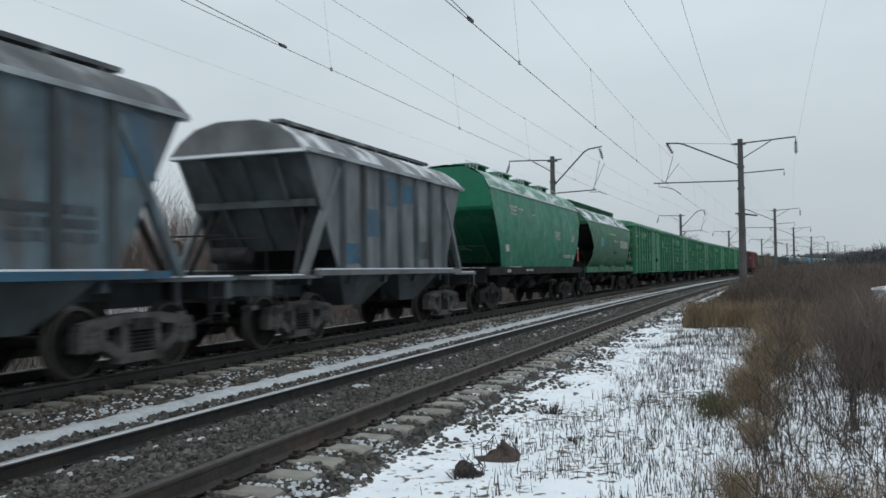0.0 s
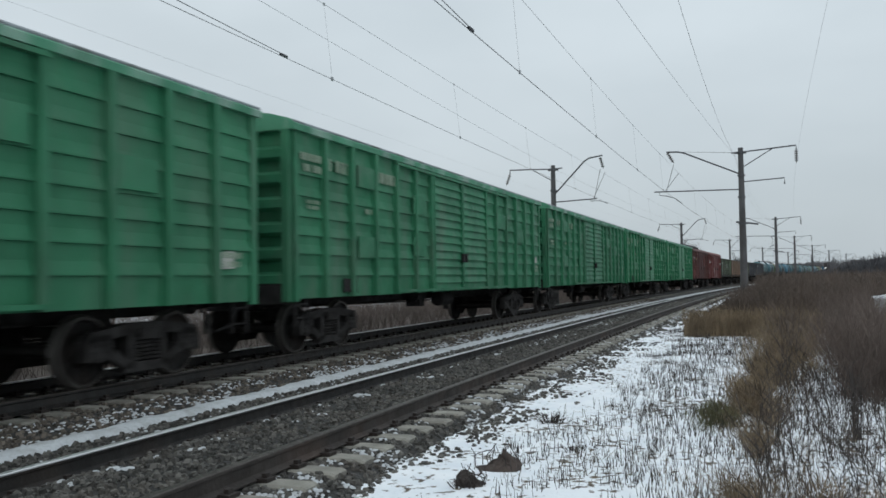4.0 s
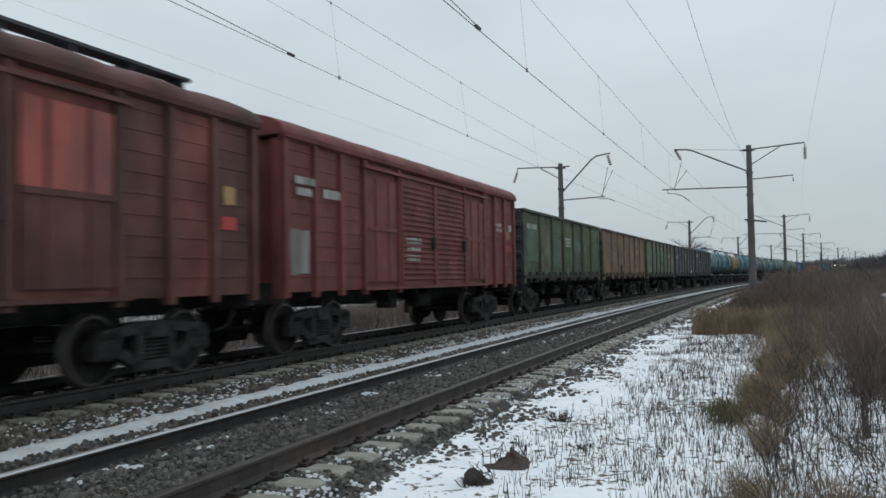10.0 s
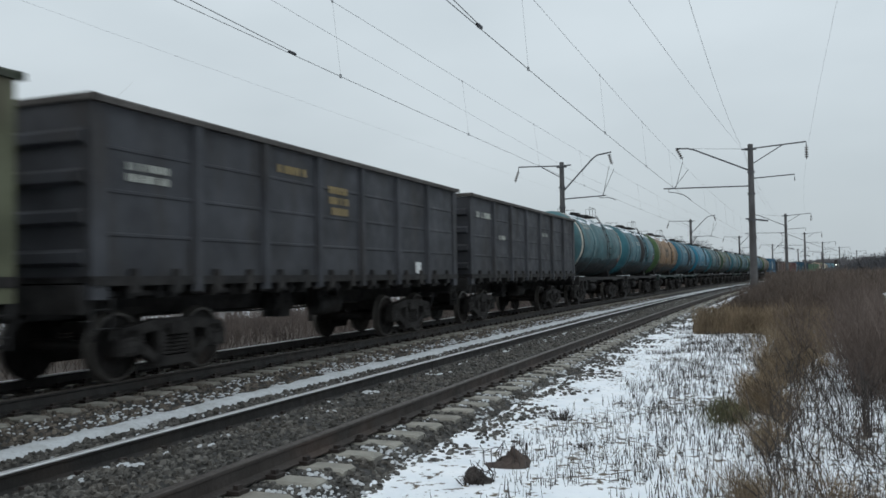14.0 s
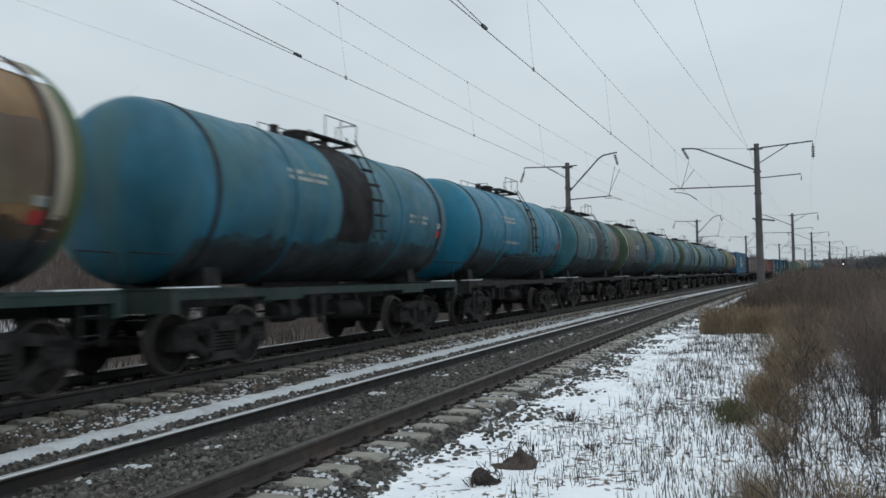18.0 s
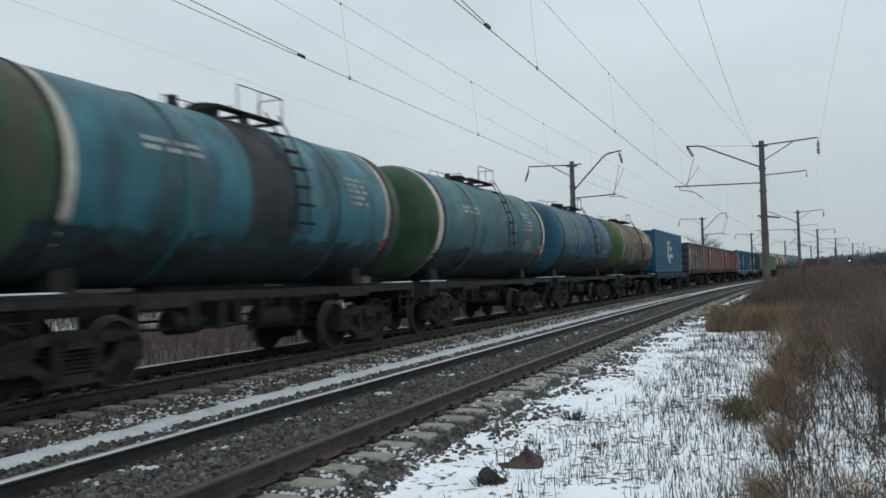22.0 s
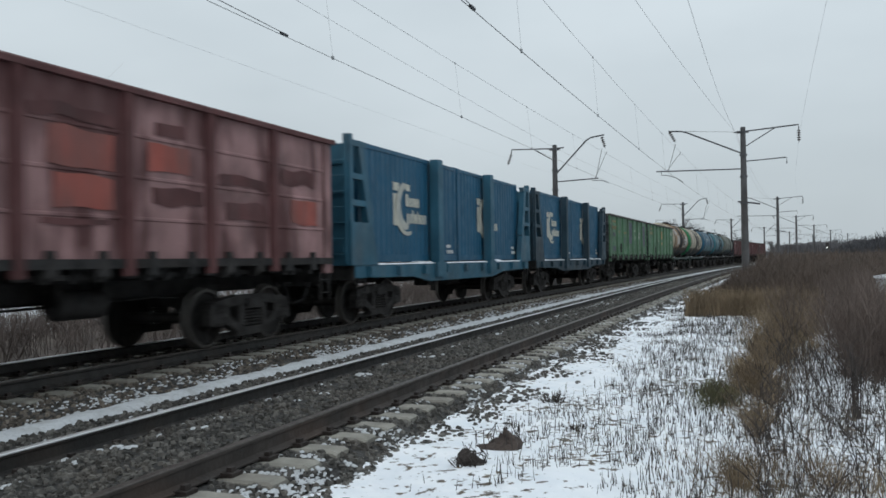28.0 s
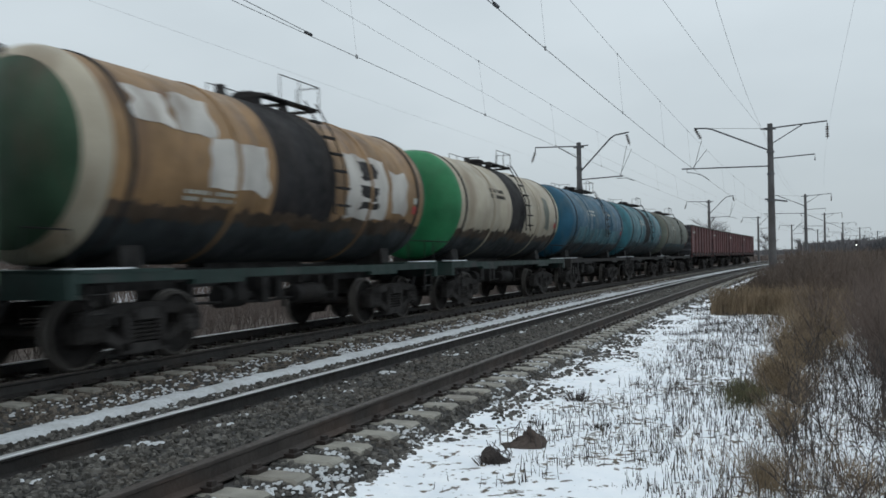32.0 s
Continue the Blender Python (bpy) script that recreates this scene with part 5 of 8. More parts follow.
def running_gear(root, pivots, length, pale=False):
    """Two bogies with their wheels and springs, and a coupler at each end."""
    for y in (-pivots / 2, pivots / 2):
        bm = BM()
        box(bm, -1.15, -0.2, 0.60, 1.15, 0.2, 0.76)
        box(bm, -0.25, -0.25, 0.74, 0.25, 0.25, 0.98)
        for s in (-1, 1):
            box(bm, -0.8, s * 0.42 - 0.05, 0.36, 0.8, s * 0.42 + 0.05, 0.44)
            for e in (-0.76, 0.76):
                box(bm, e - 0.045, s * 0.43 - 0.03, 0.3, e + 0.045, s * 0.43 + 0.04, 0.6)
        bogie = part("bogie", bm, M_BOGIE, root, at=pose(0, y, 0))
        for s in (-1, 1):
            part("side_frame", SIDE_FRAME_PALE if pale else SIDE_FRAME, None, bogie, at=pose(s * 1.02, 0, 0))
            for k in (-0.19, 0.0, 0.19):
                part("spring", SPRINGS, None, bogie, at=pose(s * 1.03, k, 0.46))
            w = part("wheelset", WHEELSET, None, bogie, at=pose(0, s * 0.925, 0.475))
            for e in (-1, 1):
                part("axle_box", AXLE_BOX_PALE if pale else AXLE_BOX, None, bogie, at=pose(e * 1.06, s * 0.925, 0.475, 0, 0, 0 if e > 0 else 180))
    part("coupler", COUPLER, None, root, at=pose(0, length / 2, 0))
    part("coupler", COUPLER, None, root, at=pose(0, -length / 2, 0, 0, 0, 180))
    for s in (-1, 1):
        bm = BM()
        ye = s * (length / 2 - 0.6)
        tube(bm, [(0.4, ye, 0.95), (0.42, ye + s * 0.15, 0.85), (0.4, ye + s * 0.3, 0.6), (0.3, ye + s * 0.55, 0.52)], 0.06, 6)
        part("brake_hose", bm, M_BLACK, root)


def underframe(root, half, material=M_IRON, side_sill=None, z=1.12, w=1.42):
    bm = BM()
    for s in (-1, 1):
        box(bm, s * 0.17 - 0.06, -half, z - 0.47, s * 0.17 + 0.06, half, z - 0.02)
    part("underframe", bm, material, root)
    for s in (-1, 1):
        bm = BM()
        box(bm, -w, s * half - 0.09, z - 0.36, w, s * half + 0.09, z)
        part("buffer_beam", bm, material, root)
    k = -half + 1.4
    while k < half - 1:
        bm = BM()
        box(bm, -w + 0.04, k - 0.05, z - 0.2, w - 0.04, k + 0.05, z - 0.03)
        part("cross_member", bm, material, root)
        k += 1.7
    bm = BM()
    lathe(bm, [(0, -0.45), (0.15, -0.45), (0.2, -0.4), (0.2, 0.4), (0.15, 0.45), (0, 0.45)], pose(0.62, 0.9, 0.62), 12)
    box(bm, 0.5, 0.45, 0.6, 0.74, 0.55, 0.98)
    box(bm, 0.5, 1.25, 0.6, 0.74, 1.35, 0.98)
    part("air_tank", bm, M_IRON, root, smooth=True)
    bm = BM()
    tube(bm, [(0.35, -half + 2.2, 0.66), (0.35, -0.4, 0.58), (0.35, half - 2.2, 0.66)], 0.04, 5)
    tube(bm, [(-0.35, -half + 2.2, 0.6), (-0.35, half - 2.2, 0.6)], 0.04, 5)
    box(bm, 0.2, -0.75, 0.45, 0.6, -0.4, 1.0)
    lathe(bm, [(0, -0.3), (0.16, -0.3), (0.16, 0.3), (0, 0.3)], pose(0.45, -0.6, 0.72), 10)
    part("brake_rigging", bm, M_IRON, root)


def brake_gear(root, reach):
    """Air tank, brake cylinder, levers and pipes hung low between the bogies."""
    bm = BM()
    lathe(bm, [(0, -0.5), (0.16, -0.5), (0.2, -0.44), (0.2, 0.44), (0.16, 0.5), (0, 0.5)], pose(0.5, 1.2, 0.52), 12)
    box(bm, 0.4, 0.8, 0.5, 0.6, 0.9, 0.86)
    box(bm, 0.4, 1.5, 0.5, 0.6, 1.6, 0.86)
    part("air_tank", bm, M_IRON, root, smooth=True)
    bm = BM()
    lathe(bm, [(0, -0.35), (0.19, -0.35), (0.19, 0.3), (0.06, 0.34), (0.06, 0.6), (0, 0.6)], pose(0.4, -1.1, 0.56), 12)
    box(bm, 0.1, -1.2, 0.5, 0.62, -0.95, 0.86)
    part("brake_cylinder", bm, M_IRON, root, smooth=True)
    for name, (x0, y0, z0, x1, y1, z1) in (("brake_valve", (-0.5, -0.45, 0.42, 0.62, -0.25, 0.86)), ("brake_valve", (-0.3, 0.1, 0.48, 0.55, 0.3, 0.84)),
                                           ("brake_lever", (-0.55, 0.04 - reach, 0.36, 0.55, 0.16 - reach, 0.84)), ("brake_lever", (-0.55, reach - 0.16, 0.36, 0.55, reach - 0.04, 0.84))):
        bm = BM()
        box(bm, x0, y0, z0, x1, y1, z1)
        part(name, bm, M_IRON, root)
    for run in ([(0.5, -reach, 0.5), (0.48, -0.3, 0.44), (0.5, 0.6, 0.46), (0.5, reach, 0.5)], [(-0.35, -reach, 0.56), (-0.35, reach, 0.56)]):
        bm = BM()
        tube(bm, run, 0.05, 5)
        part("brake_rod", bm, M_IRON, root)


def ladder(root, x, y, z0, z1, width, step, material, along="y", name="ladder"):
    bm = BM()
    for s in (-1, 1):
        p = (x, y + s * width / 2) if along == "y" else (x + s * width / 2, y)
        beam(bm, (*p, z0), (*p, z1), 0.045, 0.03)
    z = z0 + step * 0.6
    while z < z1:
        a, b = ((x, y - width / 2, z), (x, y + width / 2, z)) if along == "y" else ((x - width / 2, y, z), (x + width / 2, y, z))
        tube(bm, [a, b], 0.024, 5)
        z += step
    return part(name, bm, material, root)


# -- open wagons --
def gondola(body, label, patches=(), marks=(), rail=None, rings=()):
    root = new("gondola_wagon")
    L, half = 13.92, 6.4
    running_gear(root, 8.65, L)
    underframe(root, half, M_IRON)
    lo, hi, w = 1.2, 3.38, 1.49
    step = 2 * (half - 0.28) / 7
    bm = BM()
    box(bm, -w, -half, 1.14, w, half, 1.22)
    part("floor", bm, M_IRON, root)
    for s in (-1, 1):
        for k in range(7):
            y0 = -half + 0.28 + k * step
            bm = BM()
            sheet = [(w - 0.05, lo), (w, lo)]
            for z in (1.75, 2.3, 2.85):
                sheet += [(w, z - 0.03), (w + 0.016, z - 0.015), (w + 0.016, z + 0.015), (w, z + 0.03)]
            prism(bm, [(s * p, q) for p, q in sheet + [(w, hi), (w - 0.05, hi)]], "y", y0, y0 + step)
            part("side_panel", bm, body, root)
            if s > 0 or k % 3 == 0:
                bm = BM()
                yc = y0 + step / 2
                for d in (-0.42, 0.42):
                    box(bm, s * 1.38 - 0.05, yc + d - 0.06, 0.93, s * 1.38 + 0.09, yc + d + 0.06, 1.2)
                    prism(bm, [(yc + d - 0.11, 1.0), (yc + d + 0.11, 1.0), (yc + d + 0.05, 1.32), (yc + d - 0.05, 1.32)], "x", s * 1.50 - 0.03, s * 1.50 + 0.05)
                box(bm, s * 1.3 - 0.03, yc - 0.75, 0.96, s * 1.3 + 0.03, yc + 0.75, 1.03)
                part("hatch_latch", bm, M_BOGIE if k % 2 else M_IRON, root)
        for k in range(8):
            y = -half + 0.28 + k * step
            wd = 0.19 if 0 < k < 7 else 0.0
            bm = BM()
            if wd:
                prism(bm, [(s * w, y - 0.1), (s * (w + 0.085), y - 0.065), (s * (w + 0.085), y + 0.065), (s * w, y + 0.1)], "z", 1.0, hi)
                part("post", bm, rail or body, root)
            else:
                e = -1 if k == 0 else 1
                box(bm, min(s * (w - 0.06), s * (w + 0.03)), min(y, y + e * 0.28), 0.93, max(s * (w - 0.06), s * (w + 0.03)), max(y, y + e * 0.28), hi)
                part("corner_post", bm, body, root)
        bm = BM()
        prism(bm, [(s * (w - 0.07), hi), (s * (w + 0.1), hi), (s * (w + 0.1), hi + 0.07), (s * (w + 0.06), hi + 0.1), (s * (w - 0.07), hi + 0.1)], "y", -half - 0.02, half + 0.02)
        part("top_rail", bm, rail or M_POSTN, root)
        bm = BM()
        box(bm, min(s * (w - 0.03), s * (w + 0.05)), -half, 1.1, max(s * (w - 0.03), s * (w + 0.05)), half, 1.22)
        part("lower_rail", bm, M_IRON, root)
    for e in (-1, 1):
        bm = BM()
        box(bm, -w + 0.05, min(e * half, e * (half - 0.05)), lo, w - 0.05, max(e * half, e * (half - 0.05)), hi)
        part("end_wall", bm, M_GOND, root)
        for z in (1.45, 1.95, 2.45, 2.95):
            bm = BM()
            prism(bm, [(e * half, z - 0.11), (e * (half + 0.09), z - 0.06), (e * (half + 0.09), z + 0.06), (e * half, z + 0.11)], "x", -w + 0.06, w - 0.06)
            part("end_rib", bm, M_GOND, root)
        bm = BM()
        box(bm, -w - 0.1, e * half - 0.05, hi + 0.01, w + 0.1, e * half + 0.08, hi + 0.095)
        part("end_rail", bm, rail or M_POSTN, root)
        ladder(root, w - 0.02, e * (half - 0.22), 0.42, 0.95, 0.34, 0.24, M_IRON, name="step")
    bm = BM()
    box(bm, -w + 0.06, -half + 0.08, 1.22, w - 0.06, half - 0.08, 2.9)
    part("load", bm, M_COAL, root, "dark load below the rim")
    for k, (bay, y0, y1, z0, z1, m) in enumerate(patches):
        yb = -half + 0.28 + bay * step
        plate(root, "paint_patch", m, 1, yb + 0.1 + y0 * (step - 0.2), yb + 0.1 + y1 * (step - 0.2), z0, z1, w + 0.016, 0.004, "patch of other paint")
    for k, (bay, y0, y1, z0, z1, n, m) in enumerate(marks):
        yb = -half + 0.28 + bay * step
        bars(root, m, yb + 0.1 + y0 * (step - 0.2), yb + 0.1 + y1 * (step - 0.2), z0, z1, w + 0.02, n, k + 5)
    for bay, z, size, m in rings:
        # a faded crescent with a tail, as a plain painted shape
        yc = -half + 0.28 + (bay + 0.45) * step
        outer = [(yc + size * math.cos(radians(a)), z + size * math.sin(radians(a))) for a in range(60, 301, 20)]
        inner = [(yc + 0.1 * size + 0.68 * size * math.cos(radians(a)), z + 0.68 * size * math.sin(radians(a))) for a in range(300, 59, -20)]
        bm = BM()
        prism(bm, outer + inner, "x", w + 0.016, w + 0.02)
        box(bm, w + 0.016, yc + 0.1 * size, z - 0.62 * size, w + 0.02, yc + 1.2 * size, z - 0.3 * size)
        part("painted_mark", bm, m, root, "faded crescent mark")
    return tagged(root, label, "gondola wagon", "wagons of the goods train")


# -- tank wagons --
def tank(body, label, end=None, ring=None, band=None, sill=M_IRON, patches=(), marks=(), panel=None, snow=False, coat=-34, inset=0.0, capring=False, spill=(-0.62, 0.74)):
    root = new("tank_wagon")
    L, half, r, zc = 12.02, 5.42, 1.45, 2.58
    running_gear(root, 7.8, L)
    cyl = 4.78

    def arc(bm, y0, y1, a0, a1, rad, n=40):
        va = []
        for k in range(n + 1):
            a = radians(a0 + (a1 - a0) * k / n)
            va.append([bm.verts.new((math.cos(a) * rr, y, zc + math.sin(a) * rr)) for y, rr in ((y0, rad), (y1, rad))])
        for p, q in zip(va, va[1:]):
            bm.faces.new((p[0], p[1], q[1], q[0]))

    def ragged(bm, y0, y1, a0, a1, rad, seed):
        rows_ = []
        for i in range(19):
            u = i / 18
            lo_ = a0 + 5 * noise.noise((u * (y1 - y0) * 1.7, seed, 0)) + 1.5 * noise.noise((u * (y1 - y0) * 3.2, seed, 4))
            hi_ = a1 + 5 * noise.noise((u * (y1 - y0) * 1.7, seed, 9)) + 1.5 * noise.noise((u * (y1 - y0) * 3.2, seed, 7))
            row = []
            for j in range(15):
                v = j / 14
                side = (1 - u) * 0.16 * noise.noise((v * 2.6, seed, 2)) + u * 0.16 * noise.noise((v * 2.6, seed, 5))
                g_ = radians(lo_ + (hi_ - lo_) * v)
                row.append(bm.verts.new((math.cos(g_) * rad, y0 + (y1 - y0) * u + side, zc + math.sin(g_) * rad)))
            rows_.append(row)
        for p, q in zip(rows_, rows_[1:]):
            for j in range(14):
                bm.faces.new((p[j], p[j + 1], q[j + 1], q[j]))

    bm = BM()
    prof = []
    for y0, y1 in ((-cyl, -1.62), (-1.62, 1.62), (1.62, cyl)):
        prof += [(r - 0.006, y0), (r, y0 + 0.02), (r, y1 - 0.02), (r - 0.006, y1)]
    lathe(bm, prof, pose(0, 0, zc), 56)
    part("shell", bm, body, root, smooth=True)
    for e in (-1, 1):
        bm = BM()
        lathe(bm, [(r, e * cyl), (1.44, e * (cyl + 0.09)), (1.38, e * (cyl + 0.22)), (1.23, e * (cyl + 0.34)), (0.95, e * (cyl + 0.43)), (0.5, e * (cyl + 0.48)), (0.0, e * (cyl + 0.495))], pose(0, 0, zc), 56)
        part("end_cap", bm, end or body, root, smooth=True)
    if ring:
        for e in ((-1, 1) if ring[1] else (-1,)):
            bm = BM()
            if capring:
                lathe(bm, [(1.455, e * (cyl + 0.01)), (1.446, e * (cyl + 0.095)), (1.388, e * (cyl + 0.225)), (1.25, e * (cyl + 0.335))], pose(0, 0, zc), 56)
                part("ring_band", bm, ring[0], root, "painted ring round the end", smooth=True)
                continue
            lathe(bm, [(r + 0.004, e * (cyl - 0.24 - inset)), (r + 0.006, e * (cyl - 0.22 - inset)), (r + 0.006, e * (cyl - inset)), (r + 0.004 if inset else 1.447, e * (cyl + 0.04 - inset))], pose(0, 0, zc), 56)
            part("ring_band", bm, ring[0], root, "painted ring round the end", smooth=True)
    if inset:
        for e in (-1, 1):
            bm = BM()
            lathe(bm, [(r + 0.005, e * (cyl - inset)), (r + 0.005, e * (cyl + 0.01))], pose(0, 0, zc), 56)
            part("end_paint", bm, end or body, root, "green paint reaching round the end", smooth=True)
    if band:
        bm = BM()
        lathe(bm, [(r + 0.001, spill[0]), (r + 0.005, spill[0] + 0.02), (r + 0.005, spill[1] - 0.02), (r + 0.001, spill[1])], pose(0, 0, zc), 56)
        part("spill_band", bm, band, root, "dark band of spilt oil round the filling hatch", smooth=True)
    # grime and underside shade of the barrel, painted as two ragged layers
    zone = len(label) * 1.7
    smear = M_SHADE_BRN if body in (M_TORNG, M_TTAN, M_TCREAM) else M_SHADE_BLU
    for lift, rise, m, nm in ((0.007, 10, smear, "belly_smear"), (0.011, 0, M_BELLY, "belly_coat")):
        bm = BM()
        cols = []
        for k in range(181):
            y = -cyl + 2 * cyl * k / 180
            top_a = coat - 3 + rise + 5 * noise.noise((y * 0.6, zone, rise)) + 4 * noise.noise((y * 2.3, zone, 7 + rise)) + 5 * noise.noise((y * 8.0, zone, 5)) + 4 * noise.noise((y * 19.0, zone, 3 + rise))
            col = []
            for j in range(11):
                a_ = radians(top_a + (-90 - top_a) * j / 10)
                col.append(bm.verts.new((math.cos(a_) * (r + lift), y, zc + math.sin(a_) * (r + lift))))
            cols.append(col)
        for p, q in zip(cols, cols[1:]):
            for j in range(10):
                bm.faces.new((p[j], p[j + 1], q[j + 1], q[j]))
        part(nm, bm, m, root, "dark grime and painted shade with a ragged edge along the belly", smooth=True)
    for y in (-4.45, -2.2, 2.2, 4.45):
        bm = BM()
        lathe(bm, [(r + 0.004, y - 0.05), (r + 0.022, y - 0.045), (r + 0.022, y + 0.045), (r + 0.004, y + 0.05)], pose(0, 0, zc), 48)
        part("tie_strap", bm, body if abs(y) < 3 else M_IRON, root, smooth=True)
    for y in (-3.9, 3.9):
        bm = BM()
        prism(bm, [(-0.9, 1.02), (0.9, 1.02), (0.85, 1.4), (0.7, 1.29), (0.0, 1.12), (-0.7, 1.29), (-0.85, 1.4)], "y", y - 0.2, y + 0.2)
        part("saddle", bm, M_IRON, root)
    bm = BM()
    box(bm, -0.28, -half - 0.1, 0.74, 0.28, half + 0.1, 1.06)
    box(bm, -0.2, -1.5, 1.06, 0.2, 1.5, 1.14)
    part("centre_sill", bm, M_IRON, root)
    brake_gear(root, 2.35)
    for s in (-1, 1):
        bm = BM()
        box(bm, s * 1.38 - 0.06, -half - 0.1, 0.91, s * 1.38 + 0.06, half + 0.1, 1.04)
        for e in (-1, 1):
            box(bm, s * 1.38 - 0.07, e * 2.7 - 0.6, 0.84, s * 1.38 + 0.07, e * 2.7 + 0.6, 0.91)
        part("side_sill", bm, sill, root)
    for e in (-1, 1):
        bm = BM()
        box(bm, -1.45, min(e * (half - 1.7), e * (half + 0.12)), 1.03, 1.45, max(e * (half - 1.7), e * (half + 0.12)), 1.075)
        box(bm, -1.45, e * (half + 0.04) - 0.08, 0.72, 1.45, e * (half + 0.04) + 0.08, 1.06)
        part("end_platform", bm, sill, root)
        bm = BM()
        box(bm, 1.18, min(e * (half - 0.95), e * (half + 0.06)), 1.075, 1.44, max(e * (half - 0.95), e * (half + 0.06)), 1.095)
        part("snow_strip", bm, M_SNOWB, root, "thin snow on the end platform")
        bm = BM()
        tube(bm, [(1.38, e * (half + 0.02), 1.07), (1.38, e * (half + 0.02), 1.55), (0.7, e * (half + 0.1), 1.6), (0.7, e * (half + 0.1), 1.07)], 0.03, 5)
        part("end_handrail", bm, M_IRON, root)
        ladder(root, 1.42, e * (half - 0.4), 0.38, 0.88, 0.36, 0.24, M_IRON, name="step")
    bm = BM()
    lathe(bm, [(0.0, 0.0), (0.25, 0.0), (0.25, 0.17), (0.29, 0.18), (0.29, 0.23), (0.18, 0.27), (0, 0.28)], pose(0, 0.05, zc + r - 0.03, 90, 0, 0) @ pose(0, 0, 0), 20)
    for v in bm.verts:
        v.co.z = 2 * (zc + r - 0.03) - v.co.z if v.co.z < zc + r - 0.03 else v.co.z
    part("hatch", bm, M_BLACK, root, smooth=True)
    for yy in (-0.9, 1.05):
        bm = BM()
        lathe(bm, [(0.0, 0.2), (0.09, 0.2), (0.09, 0.1), (0.13, 0.0)], pose(0.1, yy, zc + r, 90, 0, 0), 10)
        part("valve", bm, M_IRON, root)
    bm = BM()
    ztop = zc + r + 0.07
    for s in (-1, 1):
        box(bm, s * 0.62 - 0.11, -0.6, ztop - 0.03, s * 0.62 + 0.11, 1.25, ztop)
    for yy in (-0.65, 0.3, 1.2):
        box(bm, -0.8, yy - 0.025, ztop - 0.09, 0.8, yy + 0.025, ztop - 0.03)
    part("top_platform", bm, M_IRON, root)
    for s in (-1, 1):
        bm = BM()
        for yy in (-0.1, 0.55, 1.25):
            tube(bm, [(s * 0.8, yy, ztop - 0.05), (s * 0.8, yy, ztop + 0.4)], 0.022, 5)
        tube(bm, [(s * 0.8, -0.1, ztop + 0.4), (s * 0.8, 0.55, ztop + 0.4)], 0.022, 5)
        tube(bm, [(s * 0.8, 0.55, ztop + 0.4), (s * 0.8, 1.25, ztop + 0.4), (s * 0.3, 1.25, ztop + 0.4), (s * 0.3, 1.25, ztop - 0.05)], 0.024, 5)
        part("handrail", bm, M_IRON, root)
        bm = BM()
        for d in (-0.2, 0.2):
            tube(bm, [(s * 0.92, 0.75 + d, ztop + 0.02), (s * 1.27, 0.75 + d, zc + 0.95), (s * 1.51, 0.75 + d, zc + 0.35), (s * 1.53, 0.75 + d, zc - 0.6)], 0.035, 5)
        for k in range(6):
            z = 2.15 + 0.32 * k
            x = 1.45 + 0.15 * min(1, (z - 1) / 1.2) if z < zc + 0.1 else math.sqrt(max(0.2, (r + 0.1) ** 2 - (z - zc) ** 2))
            box(bm, s * x - 0.03, 0.55, z - 0.02, s * x + 0.05, 0.95, z + 0.02)
        part("ladder", bm, M_IRON if not band else M_BLACK, root)
    if panel:
        bm = BM()
        tube(bm, [(1.36, -1.9, 1.80), (1.36, 1.9, 1.80)], 0.035, 5)
        for yy in (-1.9, -0.6, 0.6, 1.9):
            box(bm, 1.2, yy - 0.02, 1.78, 1.36, yy + 0.02, 1.82)
        part("side_rail", bm, panel, root)
    for k, (y0, y1, a0, a1, m) in enumerate(patches):
        bm = BM()
        ragged(bm, y0, y1, a0, a1, r + 0.007, k * 3.1 + zone)
        part("paint_patch", bm, m, root, "patch of other paint with a ragged edge", smooth=True)
    for k, (y0, y1, a0, a1, rows, m) in enumerate(marks):
        bm = BM()
        q = random.Random(k + 3)
        st = (a1 - a0) / rows
        for j in range(rows):
            yy = y0
            while yy < y1 - 0.05:
                d = min(q.uniform(0.07, 0.15), y1 - yy)
                arc(bm, yy, yy + d, a1 - j * st - st * 0.6, a1 - j * st, r + 0.009, 2)
                yy += d + (0.05 if q.random() < 0.8 else 0.16)
        part("lettering", bm, m, root, "plain bars of faded lettering", smooth=True)
    low = -30 if ring and ring[1] else -17
    bm = BM()
    arc(bm, 4.2, 4.5, low, low + 7, r + 0.012, 3)
    part("warning_plate", bm, M_RED, root, "small red warning plate", smooth=True)
    bm = BM()
    arc(bm, 4.22, 4.48, low + 9, low + 14, r + 0.012, 2)
    part("small_plate", bm, M_LETTER, root, "small pale plate", smooth=True)
    if snow:
        bm = BM()
        edge = []
        for k in range(81):
            y = -4.72 + 9.44 * k / 80
            low = 45 + 9 * noise.noise((y * 0.8, zone, 1)) + 5 * noise.noise((y * 3.0, zone, 2))
            edge.append([bm.verts.new((math.cos(radians(a)) * (r + 0.012), y, zc + math.sin(radians(a)) * (r + 0.012))) for a in (low, low + 4, 66, 78, 90, 100, 120)])
        for p, q in zip(edge, edge[1:]):
            for j in range(6):
                bm.faces.new((p[j], p[j + 1], q[j + 1], q[j]))
        part("snow_cover", bm, M_SNOWB, root, "thin snow on the crown of the tank", smooth=True)
    return tagged(root, label, "tank wagon", "wagons of the goods train")


